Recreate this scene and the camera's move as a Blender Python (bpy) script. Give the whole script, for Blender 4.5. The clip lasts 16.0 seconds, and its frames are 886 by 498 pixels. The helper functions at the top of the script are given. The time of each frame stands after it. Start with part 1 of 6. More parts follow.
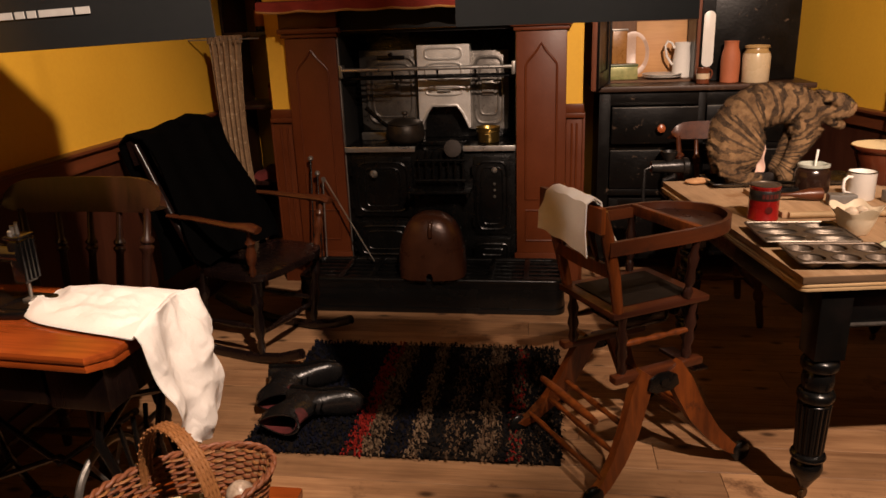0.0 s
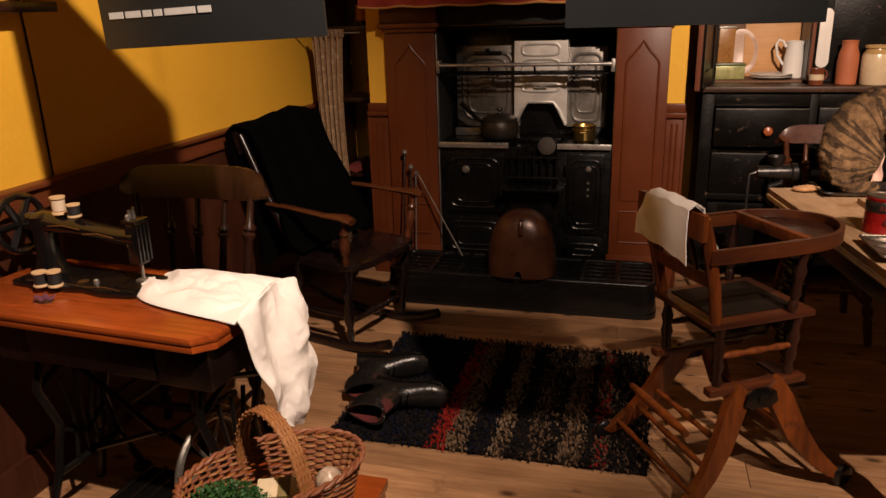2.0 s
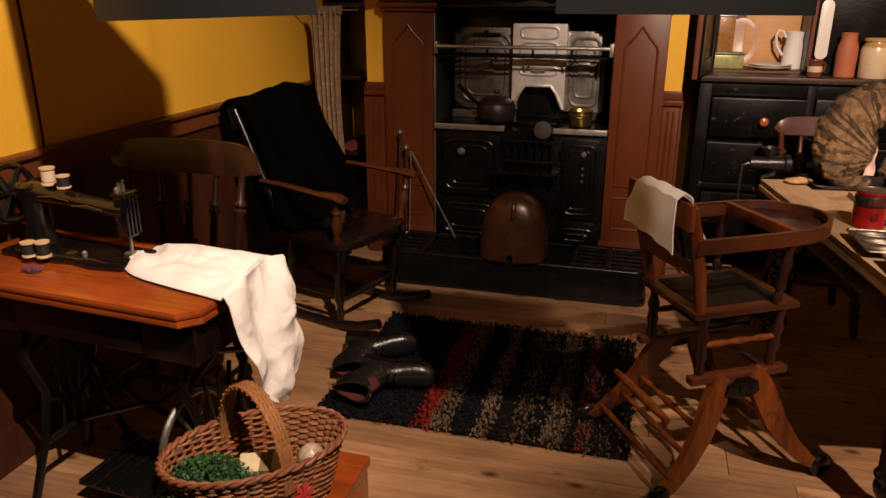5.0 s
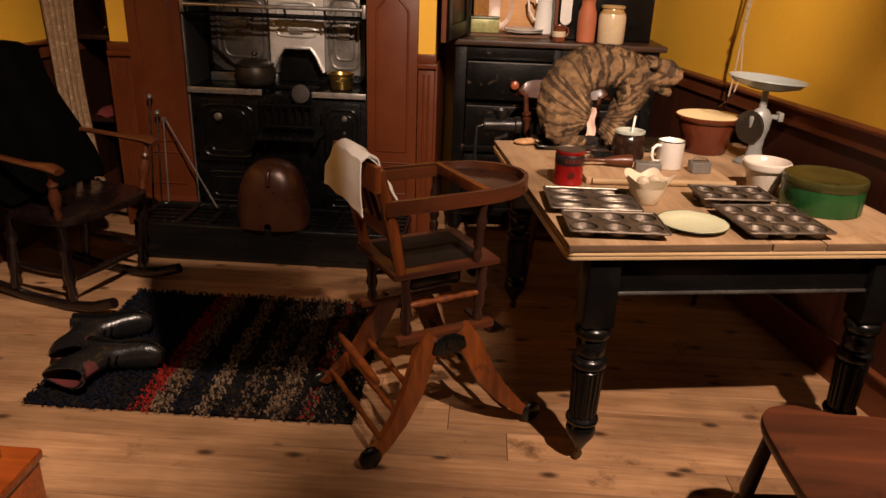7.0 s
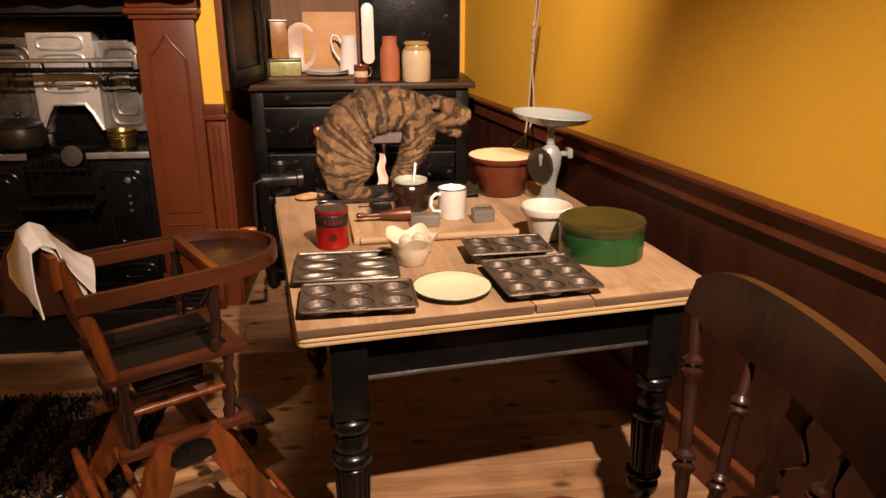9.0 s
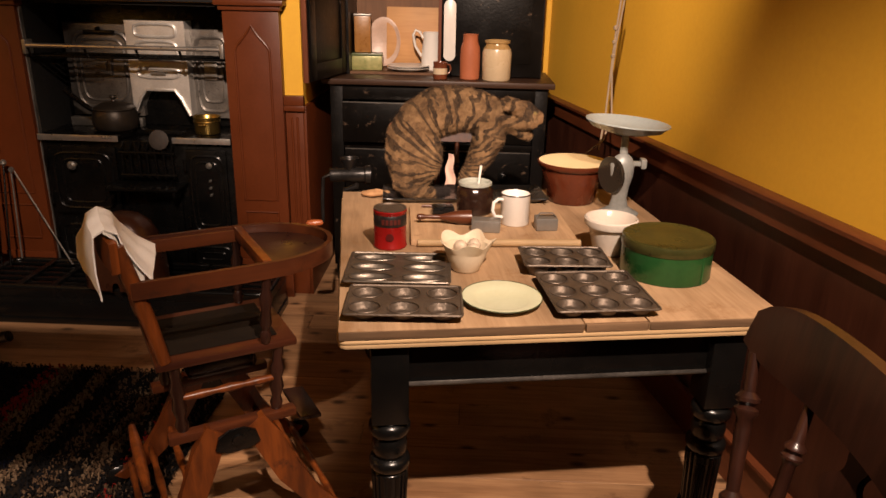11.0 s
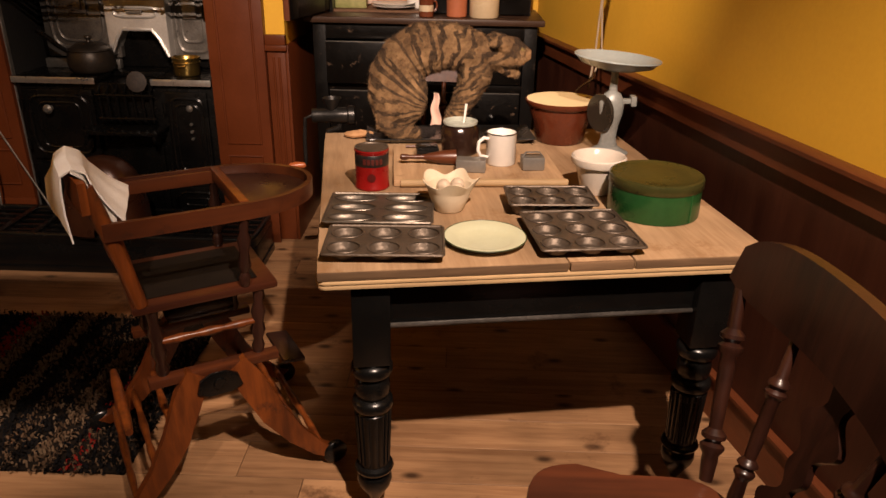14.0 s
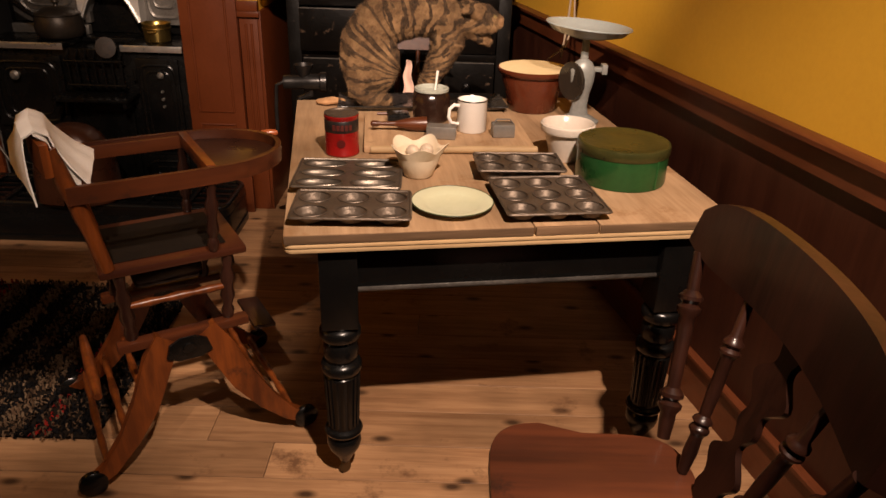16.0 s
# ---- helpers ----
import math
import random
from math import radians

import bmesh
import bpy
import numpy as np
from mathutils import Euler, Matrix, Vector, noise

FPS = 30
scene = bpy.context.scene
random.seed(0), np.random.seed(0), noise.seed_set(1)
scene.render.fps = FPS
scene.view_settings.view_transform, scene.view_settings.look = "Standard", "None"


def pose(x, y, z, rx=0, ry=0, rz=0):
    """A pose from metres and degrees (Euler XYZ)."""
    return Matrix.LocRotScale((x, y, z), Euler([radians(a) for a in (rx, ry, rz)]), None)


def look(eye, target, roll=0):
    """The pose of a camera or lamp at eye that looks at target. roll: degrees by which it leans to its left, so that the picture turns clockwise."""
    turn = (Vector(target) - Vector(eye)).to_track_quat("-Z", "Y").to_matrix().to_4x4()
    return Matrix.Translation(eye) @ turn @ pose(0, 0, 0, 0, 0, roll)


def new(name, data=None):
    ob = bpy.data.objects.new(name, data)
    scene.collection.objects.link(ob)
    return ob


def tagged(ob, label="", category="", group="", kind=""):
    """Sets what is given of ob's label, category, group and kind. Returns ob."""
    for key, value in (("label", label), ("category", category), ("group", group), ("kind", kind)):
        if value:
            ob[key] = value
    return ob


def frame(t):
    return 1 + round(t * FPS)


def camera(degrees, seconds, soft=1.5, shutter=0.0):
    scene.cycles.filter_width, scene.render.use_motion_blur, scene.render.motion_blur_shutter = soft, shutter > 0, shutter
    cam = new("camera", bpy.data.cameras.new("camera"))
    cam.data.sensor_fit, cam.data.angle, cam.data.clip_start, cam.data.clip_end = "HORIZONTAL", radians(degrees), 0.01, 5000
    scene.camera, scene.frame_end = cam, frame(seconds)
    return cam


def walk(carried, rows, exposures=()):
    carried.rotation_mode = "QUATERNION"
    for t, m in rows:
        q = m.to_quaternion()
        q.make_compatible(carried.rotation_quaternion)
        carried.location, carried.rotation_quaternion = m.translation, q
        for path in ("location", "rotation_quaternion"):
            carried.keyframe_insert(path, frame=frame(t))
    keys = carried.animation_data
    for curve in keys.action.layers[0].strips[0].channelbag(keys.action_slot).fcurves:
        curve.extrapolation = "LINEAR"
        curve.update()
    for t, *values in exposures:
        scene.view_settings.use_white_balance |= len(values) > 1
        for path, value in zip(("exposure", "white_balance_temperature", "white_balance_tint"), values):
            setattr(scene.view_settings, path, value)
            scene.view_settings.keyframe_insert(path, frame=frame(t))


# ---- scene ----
cam = camera(63.0, 16.0)
PATH = [
    (0, (0.155, -0.03, 1.438), (-0.128, 1.856, 0.834), -2.1),
    (0.5, (0.157, -0.014, 1.444), (-0.27, 1.845, 0.841), -3.7),
    (1, (0.144, -0.001, 1.442), (-0.324, 1.84, 0.815), -3.2),
    (1.5, (0.131, -0.017, 1.456), (-0.356, 1.823, 0.84), -2.4),
    (2, (0.127, -0.03, 1.453), (-0.382, 1.804, 0.839), -1.7),
    (2.5, (0.116, -0.042, 1.454), (-0.408, 1.783, 0.827), -1.0),
    (3, (0.118, -0.044, 1.446), (-0.416, 1.775, 0.811), -0.6),
    (5.5, (0.187, -0.014, 1.46), (-0.277, 1.811, 0.786), 0.7),
    (6, (0.294, 0.031, 1.442), (-0.004, 1.888, 0.763), 1.7),
    (6.5, (0.481, 0.07, 1.435), (0.339, 1.932, 0.718), 3.1),
    (7, (0.58, 0.09, 1.443), (0.496, 1.945, 0.702), 2.1),
    (7.5, (0.732, 0.161, 1.453), (0.753, 2.022, 0.722), 1.1),
    (8, (0.855, 0.267, 1.476), (0.979, 2.147, 0.805), 0.8),
    (8.5, (0.955, 0.356, 1.458), (1.152, 2.235, 0.802), -0.4),
    (11, (1.113, 0.444, 1.481), (1.053, 2.325, 0.805), 1.3),
    (11.5, (1.115, 0.442, 1.469), (1.038, 2.325, 0.801), 0.2),
    (12, (1.111, 0.456, 1.464), (1.015, 2.326, 0.764), 0.2),
    (12.5, (1.114, 0.462, 1.468), (1.007, 2.344, 0.799), 0.4),
    (13, (1.115, 0.471, 1.454), (1.029, 2.332, 0.729), 0.9),
    (13.5, (1.137, 0.48, 1.449), (1.119, 2.326, 0.681), 1.6),
    (14, (1.143, 0.479, 1.443), (1.103, 2.309, 0.636), 1.1),
    (14.5, (1.134, 0.471, 1.453), (1.082, 2.3, 0.647), 2.4),
    (15, (1.143, 0.462, 1.455), (1.106, 2.288, 0.641), 2.9),
    (15.5, (1.159, 0.458, 1.444), (1.132, 2.28, 0.619), 2.5),
    (16, (1.178, 0.458, 1.427), (1.191, 2.259, 0.558), 1.9),
]
EXPOSURES = [(0, -0.46), (5.5, -0.48), (6.2, -0.54), (7.0, -0.28), (8.0, 0.02), (8.7, 0.04), (11.0, -0.24), (13.0, -0.26), (16.0, -0.36)]
walk(cam, [(t, look(eye, target, roll)) for t, eye, target, roll in PATH], EXPOSURES)

# ---- light ----
world = bpy.data.worlds.new("world")
scene.world = world
world.use_nodes = True
world.node_tree.nodes["Background"].inputs["Color"].default_value = (1.0, 0.75, 0.5, 1)
world.node_tree.nodes["Background"].inputs["Strength"].default_value = 0.0


def spot(name, eye, target, watts, cone, blend, colour, radius):
    data = bpy.data.lights.new(name, "SPOT")
    data.energy, data.spot_size, data.spot_blend, data.color = watts, radians(cone), blend, colour
    data.shadow_soft_size = radius
    lamp = new(name, data)
    lamp.matrix_world = look(eye, target)
    return lamp


# unseen spotlights in front of the room set; the first two placed from cast shadows
WARM = (1.0, 0.735, 0.575)
spot("unseen_spotlight", (1.66, 0.47, 2.86), (1.43, 2.15, 0.6), 700, 50, 0.85, WARM, 0.03)
spot("unseen_spotlight", (0.68, 0.12, 3.35), (-1.25, 1.95, 0.9), 1120, 56, 0.8, WARM, 0.03)
# added lamp, brightens the dresser and its cupboard
spot("unseen_spotlight", (1.0, 0.28, 2.86), (0.9, 4.2, 1.4), 1080, 47, 0.55, WARM, 0.025)
# added weak fill over the rug, where the second sign blocks the light
spot("unseen_spotlight", (-0.25, 0.25, 2.9), (-0.3, 2.5, 0.0), 38, 36, 0.8, WARM, 0.06)
# added narrow lamp, brightens the high chair and its paper
spot("unseen_spotlight", (0.8, 0.3, 3.0), (0.25, 2.15, 0.75), 310, 22, 0.8, WARM, 0.03)

# ---- materials ----


def nodes_of(name):
    m = bpy.data.materials.new(name)
    m.use_nodes = True
    return m, m.node_tree.nodes, m.node_tree.links, m.node_tree.nodes["Principled BSDF"]


def ramp_between(nodes, links, fac, c1, c2, lo=0.3, hi=0.7):
    r = nodes.new("ShaderNodeValToRGB")
    r.color_ramp.elements[0].position, r.color_ramp.elements[1].position = lo, hi
    r.color_ramp.elements[0].color, r.color_ramp.elements[1].color = (*c1, 1), (*c2, 1)
    links.new(fac, r.inputs["Fac"])
    return r.outputs["Color"]


def noise_of(nodes, links, vec, scale, detail=4.0, rough=0.6):
    n = nodes.new("ShaderNodeTexNoise")
    n.inputs["Scale"].default_value, n.inputs["Detail"].default_value, n.inputs["Roughness"].default_value = scale, detail, rough
    if vec is not None:
        links.new(vec, n.inputs["Vector"])
    return n.outputs["Fac"]


def mixed(nodes, links, fac, a, b, kind="MIX"):
    x = nodes.new("ShaderNodeMix")
    x.data_type, x.blend_type = "RGBA", kind
    for sock, val in ((x.inputs[0], fac), (x.inputs[6], a), (x.inputs[7], b)):
        if isinstance(val, (int, float)):
            sock.default_value = val
        elif isinstance(val, tuple):
            sock.default_value = (*val, 1)
        else:
            links.new(val, sock)
    return x.outputs[2]


def bumped(nodes, links, bsdf, height, strength, distance=0.004):
    b = nodes.new("ShaderNodeBump")
    b.inputs["Strength"].default_value, b.inputs["Distance"].default_value = strength, distance
    links.new(height, b.inputs["Height"])
    links.new(b.outputs["Normal"], bsdf.inputs["Normal"])


def plain(name, c1, c2=None, rough=0.5, metal=0.0, scale=8.0, fine=90.0, bump=0.15, coat=0.0, spots=None, spot_at=0.66, gloss=0.5):
    """A surface of two near tones at a coarse and a fine scale, with an optional wear colour in patches."""
    m, nodes, links, bsdf = nodes_of(name)
    c2 = c2 or tuple(0.72 * c for c in c1)
    tc = nodes.new("ShaderNodeTexCoord").outputs["Object"]
    n1, n2 = noise_of(nodes, links, tc, scale), noise_of(nodes, links, tc, fine, 3.0)
    col = ramp_between(nodes, links, n1, c2, c1)
    col = mixed(nodes, links, 0.35, col, ramp_between(nodes, links, n2, c2, c1))
    if spots:
        n3 = noise_of(nodes, links, tc, scale * 2.3, 8.0, 0.72)
        f = ramp_between(nodes, links, n3, (0, 0, 0), (1, 1, 1), spot_at, spot_at + 0.05)
        col = mixed(nodes, links, f, col, spots)
    links.new(col, bsdf.inputs["Base Color"])
    rr = nodes.new("ShaderNodeMapRange")
    rr.inputs["To Min"].default_value, rr.inputs["To Max"].default_value = max(0.03, rough - 0.12), min(1.0, rough + 0.12)
    links.new(n1, rr.inputs["Value"])
    links.new(rr.outputs["Result"], bsdf.inputs["Roughness"])
    bsdf.inputs["Metallic"].default_value = metal
    bsdf.inputs["Specular IOR Level"].default_value = gloss
    bsdf.inputs["Coat Weight"].default_value = coat
    bumped(nodes, links, bsdf, n2, bump)
    return m


def wood(name, light, dark, axis=0, rough=0.45, grain=14.0, knots=False, coat=0.0, worn=None, bump=0.25, gloss=0.35):
    """Timber with its grain along one axis; each piece differs."""
    m, nodes, links, bsdf = nodes_of(name)
    tc = nodes.new("ShaderNodeTexCoord").outputs["Object"]
    info = nodes.new("ShaderNodeObjectInfo").outputs["Random"]
    shift = nodes.new("ShaderNodeVectorMath")
    shift.operation = "MULTIPLY_ADD"
    shift.inputs[0].default_value = (1, 1, 1)
    comb = nodes.new("ShaderNodeCombineXYZ")
    mul = nodes.new("ShaderNodeMath")
    mul.operation = "MULTIPLY"
    mul.inputs[1].default_value = 37.0
    links.new(info, mul.inputs[0])
    for i in range(3):
        links.new(mul.outputs[0], comb.inputs[i])
    links.new(tc, shift.inputs[0])
    shift.inputs[1].default_value = (1, 1, 1)
    links.new(comb.outputs[0], shift.inputs[2])
    mp = nodes.new("ShaderNodeMapping")
    s = [grain, grain, grain]
    s[axis] = grain * 0.07
    mp.inputs["Scale"].default_value = s
    links.new(shift.outputs[0], mp.inputs["Vector"])
    n1 = noise_of(nodes, links, mp.outputs[0], 1.0, 6.0, 0.62)
    n2 = noise_of(nodes, links, mp.outputs[0], 6.0, 3.0, 0.6)
    n0 = noise_of(nodes, links, shift.outputs[0], 3.0, 3.0)
    col = ramp_between(nodes, links, n1, dark, light, 0.32, 0.68)
    col = mixed(nodes, links, 0.3, col, ramp_between(nodes, links, n2, dark, light, 0.4, 0.6))
    tone = ramp_between(nodes, links, n0, (0.68, 0.68, 0.68), (1.08, 1.08, 1.08))
    col = mixed(nodes, links, 1.0, col, tone, "MULTIPLY")
    per = nodes.new("ShaderNodeMapRange")
    per.inputs["To Min"].default_value, per.inputs["To Max"].default_value = 0.78, 1.1
    links.new(info, per.inputs["Value"])
    col = mixed(nodes, links, 1.0, col, per.outputs["Result"], "MULTIPLY")
    if knots:
        mk = nodes.new("ShaderNodeMapping")
        sk = [2.6, 5.2, 4.2]
        mk.inputs["Scale"].default_value = sk
        links.new(shift.outputs[0], mk.inputs["Vector"])
        v = nodes.new("ShaderNodeTexVoronoi")
        v.voronoi_dimensions = "2D"
        v.inputs["Scale"].default_value = 1.0
        links.new(mk.outputs[0], v.inputs["Vector"])
        k = ramp_between(nodes, links, v.outputs["Distance"], (1, 1, 1), (0, 0, 0), 0.03, 0.1)
        col = mixed(nodes, links, k, col, tuple(0.25 * c for c in dark))
    if worn:
        nw = noise_of(nodes, links, shift.outputs[0], 5.0, 7.0, 0.7)
        col = mixed(nodes, links, ramp_between(nodes, links, nw, (0, 0, 0), (1, 1, 1), 0.58, 0.68), col, worn)
    links.new(col, bsdf.inputs["Base Color"])
    rr = nodes.new("ShaderNodeMapRange")
    rr.inputs["To Min"].default_value, rr.inputs["To Max"].default_value = max(0.05, rough - 0.1), min(1, rough + 0.15)
    links.new(n1, rr.inputs["Value"])
    links.new(rr.outputs["Result"], bsdf.inputs["Roughness"])
    bsdf.inputs["Coat Weight"].default_value = coat
    bsdf.inputs["Coat Roughness"].default_value = 0.2
    bsdf.inputs["Specular IOR Level"].default_value = gloss
    bumped(nodes, links, bsdf, n2, bump, 0.002)
    return m


YELLOW = plain("yellow_distemper", (0.7, 0.395, 0.028), (0.62, 0.335, 0.023), 0.7, scale=1.6, fine=60, bump=0.05)
MAROON = plain("brown_gloss_paint", (0.11, 0.026, 0.0065), (0.072, 0.017, 0.005), 0.38, scale=5, fine=70, bump=0.08, gloss=0.3)
DADO = wood("dark_brown_wainscot", (0.078, 0.024, 0.0115), (0.042, 0.0125, 0.0065), 2, 0.4, 12)
DADO_RAIL = wood("brown_rail_paint", (0.15, 0.043, 0.016), (0.095, 0.027, 0.01), 1, 0.35, 10)
FLOORWOOD = wood("worn_pine_floor", (0.47, 0.27, 0.135), (0.23, 0.115, 0.054), 0, 0.5, 13, knots=True, worn=(0.15, 0.075, 0.036))
PINE = wood("scrubbed_pine", (0.53, 0.35, 0.2), (0.33, 0.2, 0.105), 1, 0.6, 16, knots=False, worn=(0.25, 0.14, 0.065))
PINE_END = wood("weathered_pine_end", (0.25, 0.15, 0.08), (0.12, 0.07, 0.037), 0, 0.65, 22)
PLY = wood("pale_table_edge", (0.62, 0.44, 0.24), (0.46, 0.3, 0.15), 0, 0.6, 30)
BLACKPAINT = plain("black_paint", (0.006, 0.0055, 0.005), (0.003, 0.003, 0.003), 0.25, scale=6, fine=60, bump=0.12, spots=(0.04, 0.03, 0.022), spot_at=0.72, gloss=0.4)
DRESSERBLACK = plain("worn_black_paint", (0.004, 0.0032, 0.0026), (0.002, 0.0016, 0.0014), 0.34, scale=11, fine=60, bump=0.2, spots=(0.075, 0.05, 0.034), spot_at=0.61, gloss=0.22)
IRON = plain("blackleaded_iron", (0.0075, 0.007, 0.0065), (0.003, 0.003, 0.003), 0.27, 0.3, 10, 45, 0.35, spots=(0.045, 0.035, 0.028), spot_at=0.7, gloss=0.45)
STEEL = plain("polished_steel", (0.42, 0.4, 0.37), (0.2, 0.19, 0.17), 0.36, 0.8, 14, 120, 0.2, spots=(0.12, 0.1, 0.08), spot_at=0.64)
BRIGHT = plain("bright_steel_edge", (0.82, 0.8, 0.76), (0.6, 0.58, 0.54), 0.3, 0.9, 20, 150, 0.1)
RUST = plain("rusty_brown_enamel", (0.062, 0.021, 0.009), (0.03, 0.011, 0.006), 0.3, 0.2, 9, 70, 0.2)
BRASS = plain("brass", (0.5, 0.34, 0.1), (0.3, 0.2, 0.06), 0.3, 0.95, 20, 100, 0.1)
MAHOG = wood("red_brown_polished_wood", (0.46, 0.098, 0.017), (0.24, 0.046, 0.009), 0, 0.22, 12, coat=0.8)
OAK = wood("worn_brown_elm", (0.27, 0.068, 0.012), (0.05, 0.013, 0.005), 2, 0.32, 7, coat=0.2, worn=(0.028, 0.011, 0.007))
OAKX = wood("worn_brown_elm_lengthwise", (0.115, 0.031, 0.009), (0.038, 0.011, 0.006), 0, 0.34, 6, coat=0.15, worn=(0.02, 0.009, 0.006))
DARKWOOD = wood("dark_stained_wood", (0.036, 0.013, 0.008), (0.016, 0.007, 0.005), 2, 0.28, 14, coat=0.3)
SEATWOOD = wood("red_brown_seat_wood", (0.12, 0.034, 0.013), (0.035, 0.011, 0.006), 0, 0.42, 5, coat=0.12, worn=(0.022, 0.009, 0.006))
BLACKCLOTH = plain("black_wool", (0.0016, 0.0014, 0.0014), (0.0008, 0.0008, 0.0008), 0.95, scale=9, fine=220, bump=0.5, gloss=0.02)
PLASTER = plain("dark_ceiling_paint", (0.05, 0.045, 0.04), (0.04, 0.035, 0.03), 0.9, scale=3, fine=60)
SOOT = plain("sooty_brick", (0.005, 0.0045, 0.004), (0.0025, 0.0025, 0.002), 0.9, scale=9, fine=60, bump=0.5)
BLACKWOOD = wood("black_stained_wood", (0.012, 0.006, 0.005), (0.005, 0.003, 0.003), 2, 0.24, 14, coat=0.35)
CHAIRWOOD = wood("dark_polished_chair_wood", (0.04, 0.013, 0.007), (0.01, 0.0038, 0.0026), 2, 0.36, 8, coat=0.25, gloss=0.3)
REDCLOTH = plain("red_wool_cloth", (0.25, 0.025, 0.012), (0.17, 0.016, 0.009), 0.9, scale=14, fine=260, bump=0.4)

# ---- building helpers ----


class Shape:
    """A bmesh that gathers the pieces of one part."""

    def __init__(self):
        self.bm = bmesh.new()

    def add(self, verts, faces, m=None):
        vs = [self.bm.verts.new((m @ Vector(v)) if m else v) for v in verts]
        for f in faces:
            try:
                self.bm.faces.new([vs[i] for i in f])
            except ValueError:
                pass
        return self

    def box(self, x0, y0, z0, x1, y1, z1, bevel=0.0, m=None, seg=2):
        tmp = bmesh.new()
        bmesh.ops.create_cube(tmp, size=1.0)
        for v in tmp.verts:
            v.co = Vector(((x0 + x1) / 2 + v.co.x * (x1 - x0), (y0 + y1) / 2 + v.co.y * (y1 - y0), (z0 + z1) / 2 + v.co.z * (z1 - z0)))
        if bevel:
            bmesh.ops.bevel(tmp, geom=list(tmp.edges), offset=bevel, segments=seg, affect="EDGES", profile=0.6)
        return self.take(tmp, m)

    def take(self, tmp, m=None):
        tmp.verts.index_update()
        self.add([v.co.copy() for v in tmp.verts], [[v.index for v in f.verts] for f in tmp.faces], m)
        tmp.free()
        return self

    def prism(self, poly, z0, z1, bevel=0.0, m=None):
        tmp = bmesh.new()
        a = [tmp.verts.new((x, y, z0)) for x, y in poly]
        b = [tmp.verts.new((x, y, z1)) for x, y in poly]
        n = len(poly)
        tmp.faces.new(a[::-1])
        tmp.faces.new(b)
        for i in range(n):
            tmp.faces.new((a[i], a[(i + 1) % n], b[(i + 1) % n], b[i]))
        bmesh.ops.recalc_face_normals(tmp, faces=list(tmp.faces))
        if bevel:
            es = [e for e in tmp.edges if abs(e.verts[0].co.z - e.verts[1].co.z) < 1e-6]
            bmesh.ops.bevel(tmp, geom=es, offset=bevel, segments=2, affect="EDGES", profile=0.6)
        return self.take(tmp, m)

    def lathe(self, prof, m=None, seg=28, sx=1.0, sy=1.0):
        """A profile of (radius, height) turned about z."""
        verts, faces = [], []
        for r, z in prof:
            for i in range(seg):
                a = 2 * math.pi * i / seg
                verts.append((max(r, 1e-4) * math.cos(a) * sx, max(r, 1e-4) * math.sin(a) * sy, z))
        for j in range(len(prof) - 1):
            for i in range(seg):
                k = (i + 1) % seg
                faces.append((j * seg + i, j * seg + k, (j + 1) * seg + k, (j + 1) * seg + i))
        faces.append(tuple(range(seg))[::-1])
        faces.append(tuple(range((len(prof) - 1) * seg, len(prof) * seg)))
        return self.add(verts, faces, m)

    def tube(self, pts, rad, m=None, seg=10, flat=1.0, closed=False):
        """A round bar along points; rad is one radius or one for each point; flat squeezes it along z."""
        pts = [Vector(p) for p in pts]
        n = len(pts)
        rads = rad if isinstance(rad, (list, tuple)) else [rad] * n
        verts, faces = [], []
        prev = None
        for i, p in enumerate(pts):
            if closed:
                d = pts[(i + 1) % n] - pts[i - 1]
            else:
                d = pts[min(i + 1, n - 1)] - pts[max(i - 1, 0)]
            d.normalize()
            if prev is None:
                ref = Vector((0, 0, 1)) if abs(d.z) < 0.95 else Vector((1, 0, 0))
                u = d.cross(ref).normalized()
            else:
                u = (prev - d * prev.dot(d)).normalized()
            prev = u
            w = u.cross(d).normalized()
            for k in range(seg):
                a = 2 * math.pi * k / seg
                verts.append(p + u * (rads[i] * math.cos(a)) + w * (rads[i] * flat * math.sin(a)))
        rings = n if closed else n - 1
        for i in range(rings):
            j = (i + 1) % n
            for k in range(seg):
                l = (k + 1) % seg
                faces.append((i * seg + k, i * seg + l, j * seg + l, j * seg + k))
        if not closed:
            faces.append(tuple(range(seg))[::-1])
            faces.append(tuple(range((n - 1) * seg, n * seg)))
        return self.add(verts, faces, m)

    def turned(self, p0, p1, prof, seg=14):
        """A turned spindle from p0 to p1; prof: (share of the length, radius)."""
        p0, p1 = Vector(p0), Vector(p1)
        q = (p1 - p0).to_track_quat("Z", "Y").to_matrix().to_4x4()
        length = (p1 - p0).length
        return self.lathe([(r, s * length) for s, r in prof], Matrix.Translation(p0) @ q, seg)

    def grid(self, nu, nv, fn, thick=0.0, m=None):
        """A sheet fn(u, v) with thickness."""
        top = [[Vector(fn(i / nu, j / nv)) for j in range(nv + 1)] for i in range(nu + 1)]
        verts = [p for row in top for p in row]
        faces = [(i * (nv + 1) + j, (i + 1) * (nv + 1) + j, (i + 1) * (nv + 1) + j + 1, i * (nv + 1) + j + 1) for i in range(nu) for j in range(nv)]
        if thick:
            base = len(verts)
            for i in range(nu + 1):
                for j in range(nv + 1):
                    a = top[min(i + 1, nu)][j] - top[max(i - 1, 0)][j]
                    b = top[i][min(j + 1, nv)] - top[i][max(j - 1, 0)]
                    nrm = a.cross(b)
                    nrm = nrm.normalized() if nrm.length > 1e-9 else Vector((0, 0, 1))
                    verts.append(top[i][j] - nrm * thick)
            faces += [tuple(base + k for k in f[::-1]) for f in faces]
